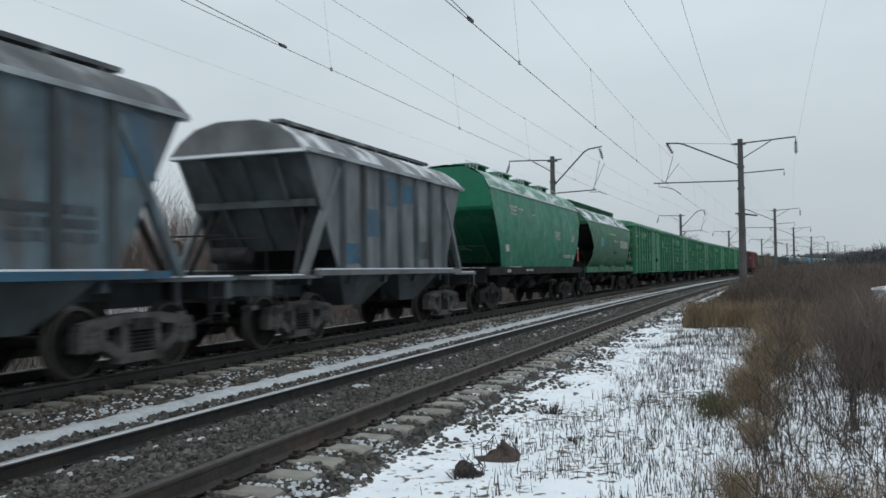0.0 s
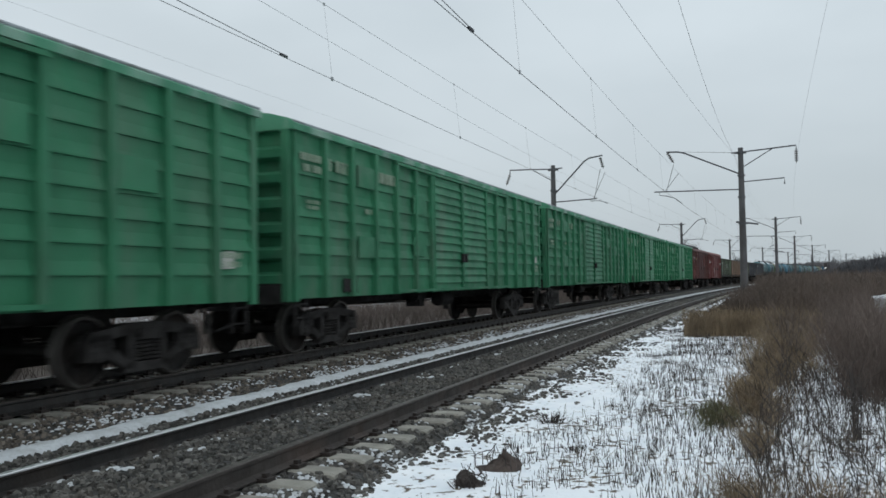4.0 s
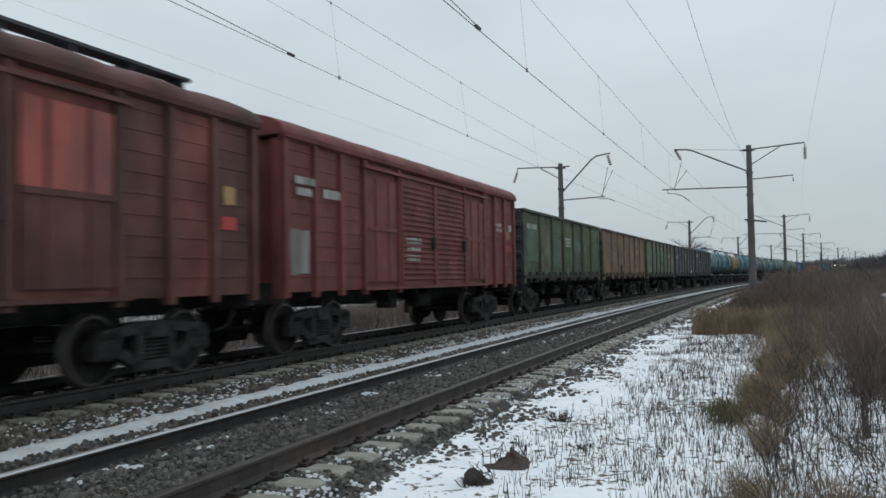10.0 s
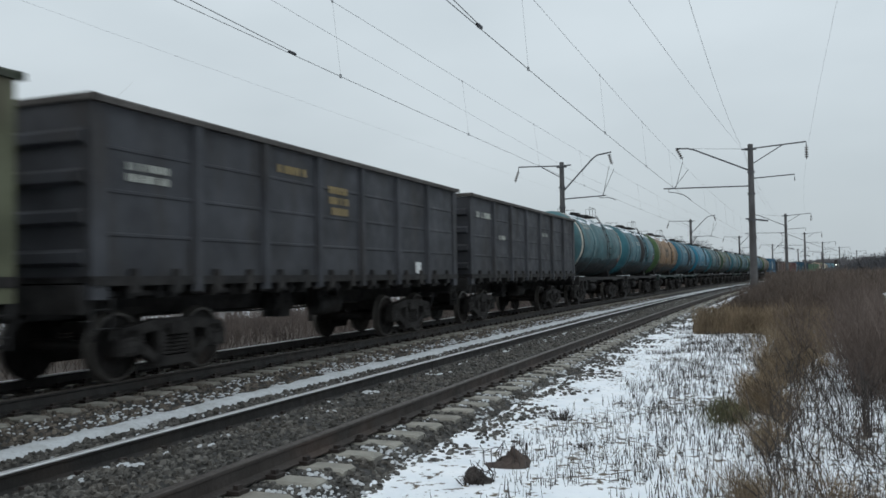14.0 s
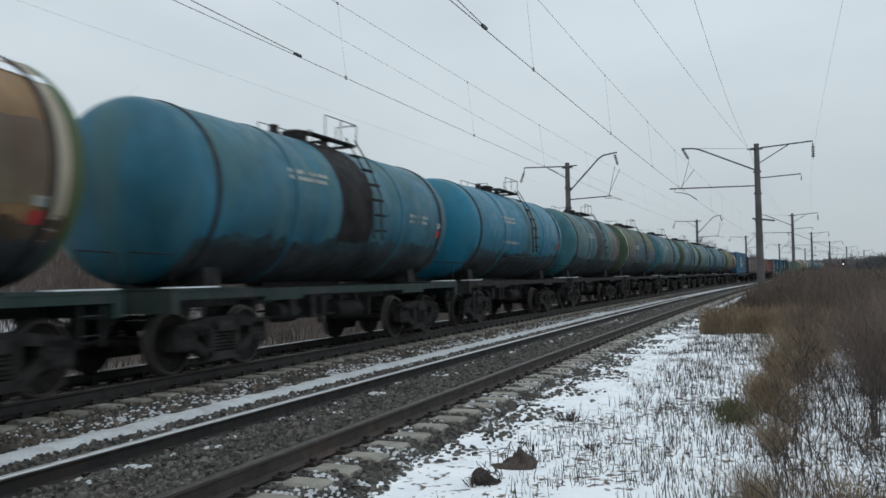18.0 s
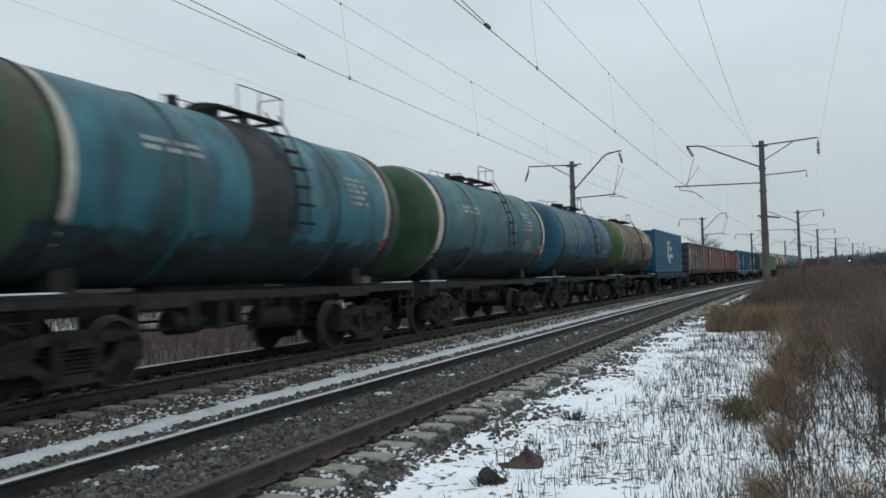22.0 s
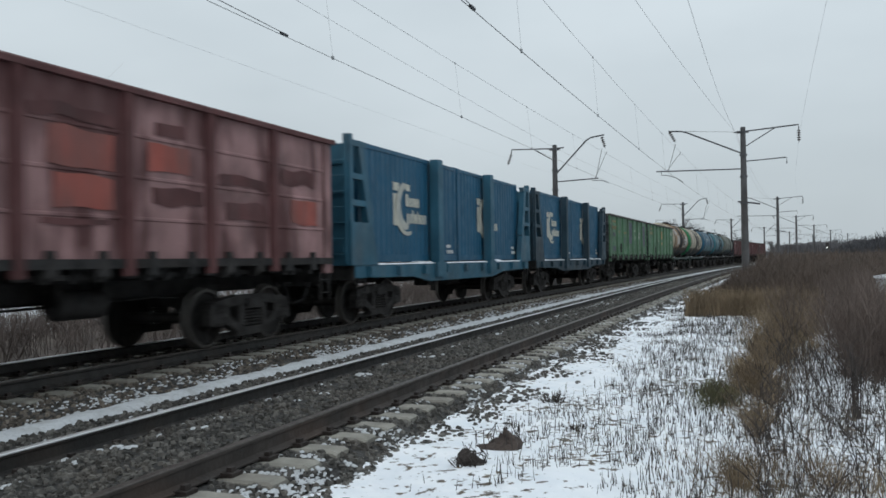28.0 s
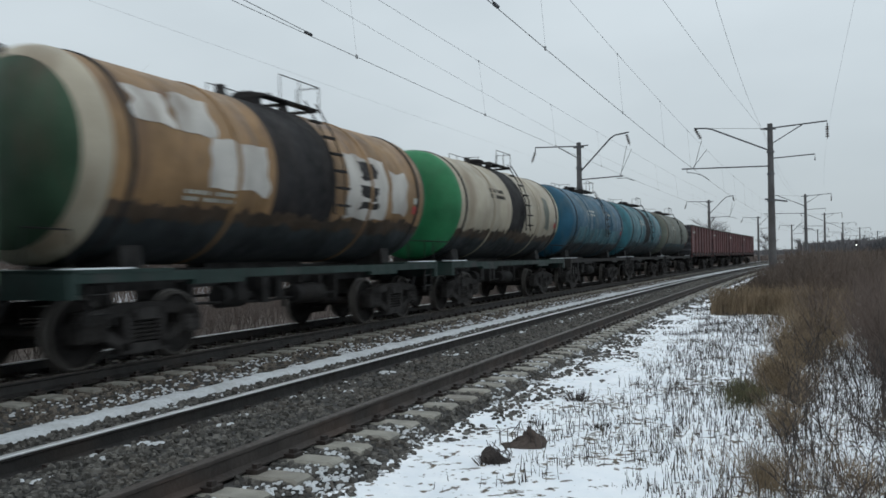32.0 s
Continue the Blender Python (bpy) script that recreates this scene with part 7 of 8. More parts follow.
def grain_hopper(body, label, round_end, black_sill, marks=(), shapes=(), smears=()):
    root = new("grain_hopper_wagon")
    L, half, w = 14.72, 6.75, 1.56
    running_gear(root, 10.5, L)
    underframe(root, half, M_BLACK if black_sill else M_IRON)
    sill = M_BLACK if black_sill else body
    eave, top, rt = (4.05, 4.5, 6.2) if round_end else (3.45, 4.25, 6.2)
    if round_end:
        wall = [(w - 0.12, 1.26), (w - 0.02, 1.9), (w, 2.6), (w - 0.02, 3.2), (w - 0.12, 3.75), (w - 0.3, 4.1), (w - 0.6, 4.32), (0.5, 4.47), (0, 4.5)]
    else:
        wall = [(w - 0.55, 1.0), (w - 0.3, 1.3), (w - 0.08, 1.75), (w, 2.25), (w, 2.8), (w - 0.06, 3.35), (w - 0.14, 3.5), (w - 0.66, 4.08), (0.45, 4.31), (0, 4.35)]

    def reach(z):
        """How far the ends reach at height z."""
        if round_end:
            return 6.4 if z > 3.1 else 6.4 - (3.1 - z) * 0.62
        return 6.2 - abs(z - 3.5) * 0.15 if z > 3.3 else (6.15 - (3.3 - z) * 0.95 if z > 2.2 else 5.1 + (2.2 - z) * 0.35)

    for s in (-1, 1):
        split = 4 if round_end else 6
        for nm, pts, m in (("side_wall", wall[:split + 1], body), ("roof_sheet", wall[split:], M_STREAK if not round_end else M_ROOFP)):
            bm = BM()
            cols = []
            for x, z in pts:
                cols.append([bm.verts.new((s * x, reach(z) * f, z)) for f in np.linspace(-1, 1, 13)])
            for a, b in zip(cols, cols[1:]):
                for i in range(12):
                    bm.faces.new((a[i], a[i + 1], b[i + 1], b[i]))
            part(nm, bm, m, root, "roof sheet with thin snow on it" if nm == "roof_sheet" and not round_end else "", smooth=True)
        bm = BM()
        tube(bm, [(s * (wall[split][0] + 0.02), -reach(wall[split][1]), wall[split][1]), (s * (wall[split][0] + 0.02), reach(wall[split][1]), wall[split][1])], 0.07, 6)
        part("eave_rail", bm, M_OLDSNOW, root, "snowy eave rail")
        bm = BM()
        box(bm, min(s * (w - 0.14), s * (w - 0.02)), -half, 1.0 if black_sill else 0.98, max(s * (w - 0.14), s * (w - 0.02)), half, 1.25)
        part("side_sill", bm, sill, root)
    for e in (-1, 1):
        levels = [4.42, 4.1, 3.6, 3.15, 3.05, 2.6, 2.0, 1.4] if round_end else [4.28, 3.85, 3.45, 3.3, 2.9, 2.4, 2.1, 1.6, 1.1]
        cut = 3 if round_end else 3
        # the angular hopper's recess is black: its deep shade is put into the colour
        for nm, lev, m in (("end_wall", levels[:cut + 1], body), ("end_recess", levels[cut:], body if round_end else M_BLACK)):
            bm = BM()
            rows_ = []
            for z in lev:
                x = np.interp(z, [p[1] for p in wall], [p[0] for p in wall]) - 0.01
                yy = e * (reach(z) - (max(0.0, 3.06 - z) * 0.85 if round_end else max(0.0, 3.32 - z) * 0.8 if z > 1.5 else 1.45))
                rows_.append([bm.verts.new((x * f, yy, z)) for f in np.linspace(-1, 1, 7)])
            for a, b in zip(rows_, rows_[1:]):
                for i in range(6):
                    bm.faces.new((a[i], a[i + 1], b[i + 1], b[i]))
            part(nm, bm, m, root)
        # ribs take the same painted shade on the angular hopper
        for x in (-0.75, 0.0, 0.75):
            bm = BM()
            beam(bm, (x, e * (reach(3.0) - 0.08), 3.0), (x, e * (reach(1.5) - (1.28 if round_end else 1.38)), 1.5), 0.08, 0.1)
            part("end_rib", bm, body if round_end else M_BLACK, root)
        bm = BM()
        box(bm, -1.45, e * 5.9 - 0.85, 1.1, 1.45, e * 5.9 + 0.85, 1.16)
        part("end_platform", bm, sill, root)
        bm = BM()
        lathe(bm, [(0, -0.5), (0.2, -0.5), (0.2, 0.5), (0, 0.5)], pose(-0.5, e * 6.0, 1.45, 0, 0, 90), 12)
        part("air_reservoir", bm, M_IRON, root, smooth=True)
        bm = BM()
        tube(bm, [(1.4, e * 6.7, 1.1), (1.4, e * 6.7, 1.9), (0.3, e * 6.7, 1.9), (0.3, e * 6.7, 1.1)], 0.035, 5)
        part("end_handrail", bm, M_IRON, root)
    if round_end:
        for y in (-4.2, -1.4, 1.4, 4.2):
            bm = BM()
            box(bm, -0.3, y - 0.75, 4.66, 0.5, y + 0.75, 4.71)
            for d in (-0.6, 0.6):
                box(bm, -0.25, y + d - 0.04, 4.42, 0.42, y + d + 0.04, 4.67)
            part("roof_hatch", bm, body, root)
        for y in (-5.6, -2.8, 0, 2.8, 5.6):
            bm = BM()
            for d in (-0.35, 0.35):
                tube(bm, [(0.6, y + d - 0.18, 4.42), (0.6, y + d - 0.18, 4.64), (0.6, y + d + 0.18, 4.64), (0.6, y + d + 0.18, 4.42)], 0.03, 5)
            part("grab_rail", bm, M_PALE, root)
    else:
        bm = BM()
        for s in (-1, 1):
            box(bm, s * 0.4 - 0.16, -5.9, 4.49, s * 0.4 + 0.16, 5.9, 4.53)
        for k in range(25):
            box(bm, -0.58, -5.7 + k * 0.47, 4.26, 0.58, -5.67 + k * 0.47, 4.49)
        part("roof_walkway", bm, body, root)
        for y in (-3.4, -0.2, 4.2):
            bm = BM()
            box(bm, w - 0.16, y - 0.6, 1.1, w + 0.02, y + 0.6, 1.34)
            part("side_box", bm, body, root)
    for y in (-2.8, 0.0, 2.8):
        bm = BM()
        va = [bm.verts.new((sx * a, y + sy * b, z)) for z, a, b in ((1.1, 1.1, 1.1), (0.5, 0.5, 0.45)) for sx, sy in ((-1, -1), (1, -1), (1, 1), (-1, 1))]
        for f in ((0, 3, 2, 1), (4, 5, 6, 7), (0, 1, 5, 4), (1, 2, 6, 5), (2, 3, 7, 6), (3, 0, 4, 7)):
            bm.faces.new([va[i] for i in f])
        part("discharge_chute", bm, M_BLACK, root)
    for k, (y0, y1, z0, z1, n, m) in enumerate(marks):
        bars(root, m, y0, y1, z0, z1, w + 0.002, n, k + 80)
    for y0, y1, z0, z1, m in shapes:
        plate(root, "painted_mark", m, 1, y0, y1, z0, z1, w + 0.004, 0.006)
    for y0, y1, z0, z1, m in smears:
        plate(root, "paint_patch", m, 1, y0, y1, z0, z1, w + 0.002, 0.003, "pale smear with a ragged outline")
    return tagged(root, label, "grain hopper", "wagons of the goods train")


# -- flat wagons with containers --
LOADS = []


def container(wagon, y0, length, zlo, big, doors=True, emblem=None, seed=1):
    """A steel container with folded sides, as one part of the wagon's load with its own pieces."""
    w, hi, y1 = 1.22, zlo + (2.78 if big else 2.59), y0 + length
    bm = BM()
    box(bm, -w + 0.06, y0 + 0.06, zlo + 0.06, w - 0.06, y1 - 0.06, hi - 0.05)
    body = solid("freight_container", bm, M_CBLUE, "%s blue steel freight container with folded sides and a white emblem" % ("long" if big else "short"), "container", "containers on the goods train")
    LOADS.append((wagon, body))
    for s in (-1, 1):
        for z0, z1, dw in ((zlo, zlo + 0.16, 0.1), (hi - 0.09, hi, 0.08)):
            bm = BM()
            box(bm, min(s * (w - dw), s * w), y0 + 0.14, z0, max(s * (w - dw), s * w), y1 - 0.14, z1)
            part("side_rail", bm, M_CBLUE, body)
        for y in (y0, y1 - 0.14):
            bm = BM()
            box(bm, min(s * (w - 0.12), s * w), y, zlo, max(s * (w - 0.12), s * w), y + 0.14, hi)
            part("corner_post", bm, M_CBLUE, body)
    for s in (-1, 1):
        bm = BM()
        pts = []
        y = y0 + 0.14
        while y < y1 - 0.3:
            pts += [(w - 0.012, y), (w - 0.012, y + 0.08), (w - 0.034, y + 0.135), (w - 0.034, y + 0.215)]
            y += 0.27
        pts.append((w - 0.012, y1 - 0.14))
        lo_ = [bm.verts.new((s * a, b, zlo + 0.16)) for a, b in pts]
        up_ = [bm.verts.new((s * a, b, hi - 0.09)) for a, b in pts]
        for i in range(len(pts) - 1):
            bm.faces.new((lo_[i], lo_[i + 1], up_[i + 1], up_[i]))
        part("folded_side", bm, M_CBLUE, body)
    for x in (-w, w - 0.17):
        for y in (y0 - 0.003, y1 - 0.17):
            for z in (zlo - 0.01, hi - 0.115):
                bm = BM()
                box(bm, x - 0.003, y, z, x + 0.176, y + 0.178, z + 0.125)
                part("corner_casting", bm, M_CBLUE, body)
    if doors:
        for k, (x0, x1) in enumerate(((-w + 0.1, -0.01), (0.01, w - 0.1))):
            bm = BM()
            box(bm, x0, y0 - 0.02, zlo + 0.14, x1, y0 + 0.04, hi - 0.1)
            leaf = part("container_door", bm, M_CBLUE, body)
            for z in (zlo + 0.45, zlo + 1.05, zlo + 1.65, zlo + 2.2):
                bm = BM()
                box(bm, x0 + 0.06, y0 - 0.045, z - 0.13, x1 - 0.06, y0 - 0.02, z + 0.13)
                part("pressed_panel", bm, M_CBLUE, leaf)
            for xr in (x0 + 0.28, x1 - 0.28):
                bm = BM()
                tube(bm, [(xr, y0 - 0.07, zlo + 0.1), (xr, y0 - 0.07, hi - 0.06)], 0.035, 6)
                box(bm, xr - 0.02, y0 - 0.1, zlo + 1.0, xr + 0.24, y0 - 0.07, zlo + 1.05)
                part("lock_rod", bm, M_CBLUE, body)
        if big:
            bm = BM()
            box(bm, 0.45, y0 - 0.053, zlo + 0.5, 0.85, y0 - 0.047, zlo + 0.95)
            part("placard", bm, M_PLAC, body, "yellow placard")
            bm = BM()
            for x, z in ((0.2, 2.2), (0.6, 2.25), (0.6, 1.95), (0.25, 1.3), (0.65, 1.35), (0.25, 0.95), (0.65, 0.95)):
                box(bm, x, y0 - 0.052, zlo + z, x + 0.28, y0 - 0.046, zlo + z + 0.1)
            part("lettering", bm, M_PALE, body, "plain bars of white lettering")
    if emblem:
        ey, ez, k = emblem

        def flat(name, pts, holder, label=""):
            bm = BM()
            prism(bm, [(ey + p * k, ez + q * k) for p, q in pts], "x", w - 0.006, w + 0.002)
            return part(name, bm, M_LOGO, holder, label)
        outer = [(0.62 + 0.48 * math.cos(radians(a)), 0.50 + 0.5 * math.sin(radians(a))) for a in range(95, 286, 19)]
        inner = [(0.72 + 0.36 * math.cos(radians(a)), 0.52 + 0.38 * math.sin(radians(a))) for a in range(285, 94, -19)]
        swoosh = [(0.70 + 0.62 * math.cos(radians(a)), 0.44 + 0.56 * math.sin(radians(a))) for a in range(150, 291, 14)]
        swoosh += [(0.73 + 0.56 * math.cos(radians(a)), 0.46 + 0.5 * math.sin(radians(a))) for a in range(290, 149, -14)]
        mark = flat("painted_emblem", outer + inner, body, "worn white emblem of a crescent and blocks")
        flat("emblem_arc", swoosh, mark)
        flat("emblem_block", [(0, 0.97), (0.30, 0.97), (0.22, 0.80), (0, 0.80)], mark)
        flat("emblem_block", [(0, 0.74), (0.18, 0.74), (0.14, 0.5), (0.16, 0.2), (0.22, 0.08), (0.0, 0.08)], mark)
        flat("emblem_block", [(0.56, 0.97), (0.85, 0.97), (0.85, 0.83), (0.66, 0.83)], mark)
        x = 0.64
        for h in (0.26, 0.19, 0.19, 0.19, 0.19):
            flat("lettering_bar", [(x, 0.50), (x + 0.115, 0.50), (x + 0.115, 0.50 + h), (x, 0.50 + h)], mark)
            x += 0.15
        x = 0.68
        for d_, h in ((0.12, 0.2), (0.12, 0.2), (0.07, 0.28), (0.12, 0.2), (0.05, 0.27), (0.12, 0.2), (0.12, 0.2), (0.1, 0.2)):
            flat("lettering_bar", [(x, 0.15), (x + d_, 0.15), (x + d_, 0.15 + h), (x, 0.15 + h)], mark)
            x += d_ + 0.035
    bm = BM()
    for zz, n in ((0.35, 3), (0.2, 5)):
        for k in range(n):
            box(bm, w - 0.006, y1 - 0.75 + 0.1 * k, zlo + zz, w + 0.002, y1 - 0.68 + 0.1 * k, zlo + zz + 0.09)
    part("lettering", bm, M_YELL if big else M_PALE, body, "small plain bars of lettering")
    return body


def flat_wagon(label, big, body=M_FBLUE):
    root = new("container_flat_wagon" if big else "stake_flat_wagon")
    L, half, w = 14.62, 6.7, 1.44
    running_gear(root, 9.72, L)
    underframe(root, half, M_IRON)
    for s in (-1, 1):
        bm = BM()
        prism(bm, [(-half, 1.06), (half, 1.06), (half, 0.80), (3.6, 0.76), (2.6, 0.62), (-2.6, 0.62), (-3.6, 0.76), (-half, 0.80)] if not big else [(-half, 1.06), (half, 1.06), (half, 0.78), (-half, 0.78)], "x", min(s * (w - 0.1), s * w), max(s * (w - 0.1), s * w))
        part("side_beam", bm, body, root)
        for k in range(9):
            y = -half + 0.65 + k * (2 * half - 1.3) / 8
            bm = BM()
            box(bm, min(s * w, s * (w + 0.1)), y - 0.11, 0.82, max(s * w, s * (w + 0.1)), y + 0.11, 1.03)
            part("stake_pocket", bm, body, root)
        if big:
            continue
        bm = BM()
        n = 60
        ra = []
        for k in range(n + 1):
            y = -half + 2 * half * k / n
            hgt = 0.014 + 0.10 * max(0, noise.noise((y * 0.8, s, seedless(big)))) ** 1.4 + (0.01 if not big else 0)
            ra.append([bm.verts.new((s * x, y, z)) for x, z in ((w + 0.01, 1.062), (w - 0.02, 1.065 + hgt), (w - 0.2, 1.065 + hgt * 0.8), (w - 0.3, 1.062))])
        for a, b in zip(ra, ra[1:]):
            for i in range(3):
                bm.faces.new((a[i], a[i + 1], b[i + 1], b[i]))
        part("snow_edge", bm, M_SNOWB, root, "snow lying along the edge of the deck", smooth=True)
    for k in range(22):
        bm = BM()
        y = -half + 0.1 + k * (2 * half - 0.2) / 22
        box(bm, -w + 0.12, y + 0.01, 1.06, w - 0.12, y + (2 * half - 0.2) / 22 - 0.01, 1.10)
        part("deck_plank", bm, M_PLANK, root)
    if big:
        container(root, -6.0, 12.19, 1.18, True, True, (-0.95, 1.95, 1.42))
        for y in (-5.9, -3, 0.05, 3, 5.9):
            for s in (-1, 1):
                bm = BM()
                box(bm, s * 1.1 - 0.12, y - 0.12, 1.1, s * 1.1 + 0.12, y + 0.12, 1.18)
                part("twist_lock", bm, M_IRON, root)
        for s in (-1, 1):
            bm = BM()
            box(bm, min(s * 1.225, s * 1.25), -6.0, 1.24, max(s * 1.225, s * 1.25), 6.0, 1.30)
            part("rubbing_rail", bm, M_CBLUE, LOADS[-1][1])
    else:
        container(root, -6.12, 6.04, 1.12, False, False, (-4.3, 1.88, 1.14))
        container(root, 0.06, 6.04, 1.12, False, False, (1.78, 1.88, 1.14))
        for y in (-5.95, -0.3, 0.25, 5.9):
            for s in (-1, 1):
                bm = BM()
                box(bm, s * 1.1 - 0.12, y - 0.14, 1.06, s * 1.1 + 0.12, y + 0.14, 1.12)
                part("twist_lock", bm, M_IRON, root)
        for y in (-2.0, 2.35):
            for s in (-1, 1):
                bm = BM()
                prism(bm, [(min(s * 1.28, s * 1.52), y - 0.16), (max(s * 1.28, s * 1.52), y - 0.16), (max(s * 1.28, s * 1.52), y + 0.16), (min(s * 1.28, s * 1.52), y + 0.16)], "z", 0.72, 3.72)
                box(bm, s * 1.46 - 0.08, y - 0.3, 0.72, s * 1.46 + 0.08, y + 0.3, 1.1)
                part("stake", bm, body, root)
        for e in (-1, 1):
            for s in (-1, 1):
                x0, x1 = min(s * 1.30, s * 1.46), max(s * 1.30, s * 1.46)
                xm = (x0 + x1) / 2
                bm = BM()
                prism(bm, [(e * 5.65, 1.06), (e * 6.9, 1.06), (e * 6.9, 1.95), (e * 5.9, 1.95)], "x", x0, x1)
                part("bulkhead_foot", bm, body, root)
                bm = BM()
                beam(bm, (xm, e * 6.86, 1.95), (xm, e * 6.86, 3.75), 0.16, 0.14)
                part("bulkhead_post", bm, body, root)
                bm = BM()
                beam(bm, (xm, e * 5.98, 1.95), (xm, e * 6.42, 3.62), 0.16, 0.24)
                part("bulkhead_brace", bm, body, root)
                for z, wd in ((3.58, 0.12), (2.9, 0.12), (2.35, 0.12)):
                    bm = BM()
                    beam(bm, (xm, e * 6.15, z), (xm, e * 6.8, z), 0.15, wd)
                    part("bulkhead_rung", bm, body, root)
            bm = BM()
            box(bm, -1.3, e * 6.82 - 0.05, 1.06, 1.3, e * 6.82 + 0.05, 3.55)
            for z in (1.4, 2.0, 2.6, 3.2):
                box(bm, -1.3, e * 6.82 - 0.11, z - 0.06, 1.3, e * 6.82 + 0.11, z + 0.06)
            part("bulkhead", bm, body, root)
            ladder(root, 1.18, e * 7.0, 1.1, 3.6, 0.42, 0.32, body, along="x")
    for e in (-1, 1):
        ladder(root, w - 0.03, e * (half - 0.3), 0.35, 0.82, 0.36, 0.24, M_IRON, name="step")
    return tagged(root, label, "flat wagon", "wagons of the goods train")


def seedless(big):
    return 3.0 if big else 8.0


# -- the order of the train, from its head --
W, Y = M_LETTER, M_YELL
G_LAB = "open gondola wagon with ribbed sides, "
NUM = (0, 0.08, 0.85, 2.75, 3.0, 1, W)
train = [
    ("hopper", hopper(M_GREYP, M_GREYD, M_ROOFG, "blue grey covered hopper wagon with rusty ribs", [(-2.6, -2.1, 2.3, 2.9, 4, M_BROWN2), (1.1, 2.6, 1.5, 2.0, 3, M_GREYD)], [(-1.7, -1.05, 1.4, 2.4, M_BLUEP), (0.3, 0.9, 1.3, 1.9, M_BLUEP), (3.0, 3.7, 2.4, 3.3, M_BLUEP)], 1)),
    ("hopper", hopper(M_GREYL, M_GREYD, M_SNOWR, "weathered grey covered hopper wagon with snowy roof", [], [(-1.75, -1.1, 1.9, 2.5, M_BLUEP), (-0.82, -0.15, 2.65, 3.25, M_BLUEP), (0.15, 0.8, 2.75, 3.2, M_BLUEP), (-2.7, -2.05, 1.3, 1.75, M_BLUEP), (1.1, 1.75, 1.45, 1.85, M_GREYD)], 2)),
    ("grain", grain_hopper(M_GREEN, "fresh green grain hopper wagon with round ends", True, True,
                           [(-4.6, -3.75, 2.95, 3.3, 3, W), (-3.6, -3.0, 3.05, 3.25, 2, W), (-1.9, -1.4, 3.05, 3.15, 1, W), (1.6, 2.5, 2.3, 2.65, 4, W), (4.6, 5.2, 2.3, 2.6, 3, W), (3.0, 4.3, 1.6, 1.75, 2, W), (4.6, 5.0, 1.55, 1.75, 2, W), (-2.7, -1.7, 1.07, 1.17, 1, W), (-5.0, -4.5, 1.02, 1.17, 1, W)],
                           [(-5.15, -4.75, 1.75, 1.98, W), (5.7, 6.0, 1.5, 1.95, M_RED), (5.75, 5.92, 1.98, 2.12, W)])),
    ("grain", grain_hopper(M_GREEN2, "dusty green grain hopper wagon with snowy sloping roof", False, False,
                           [(-1.0, 1.0, 2.9, 3.05, 1, W), (0.4, 1.6, 2.55, 2.7, 1, W), (0.2, 0.9, 1.95, 2.05, 1, M_IRON)],
                           [(2.30 + 0.39 * k, 2.55 + 0.39 * k, 2.3, 2.72, W) for k in range(7)] + [(5.35, 5.6, 1.55, 1.95, M_RED), (5.4, 5.55, 1.98, 2.15, W)], [(-3.3, -2.1, 2.3, 2.72, M_BLUET)])),
]
for k in range(5):
    body = (M_BOXG, M_BOXG, M_BOXG, M_BOXG2, M_BOXG2)[k]
    train.append(("boxcar", boxcar(body, ("mid green steel box wagon with ribbed walls and double doors", "bright green steel box wagon with ribbed walls and double doors")[k > 2],
                  [(-6.45, -5.5, 3.16, 3.5, 1, M_LETTERG), (-5.35, -4.4, 3.16, 3.5, 1, M_LETTERG), (-8.5, -7.75, 3.1, 3.5, 2, M_LETTERG), (-7.5, -6.7, 3.16, 3.5, 1, M_LETTERG), (7.8, 8.3, 1.35, 1.62, 2, M_LETTERG), (-8.3, -7.8, 2.45, 2.65, 2, M_LETTERG), (-5.9, -5.6, 2.5, 2.65, 1, M_LETTERG)],
                  [(-6.9, -6.3, 0.92, 1.22, M_BLACK), (7.75, 8.15, 1.7, 1.95, W)] if k in (1, 3, 4) else [(7.75, 8.1, 1.35, 1.6, W)], k + 1)))
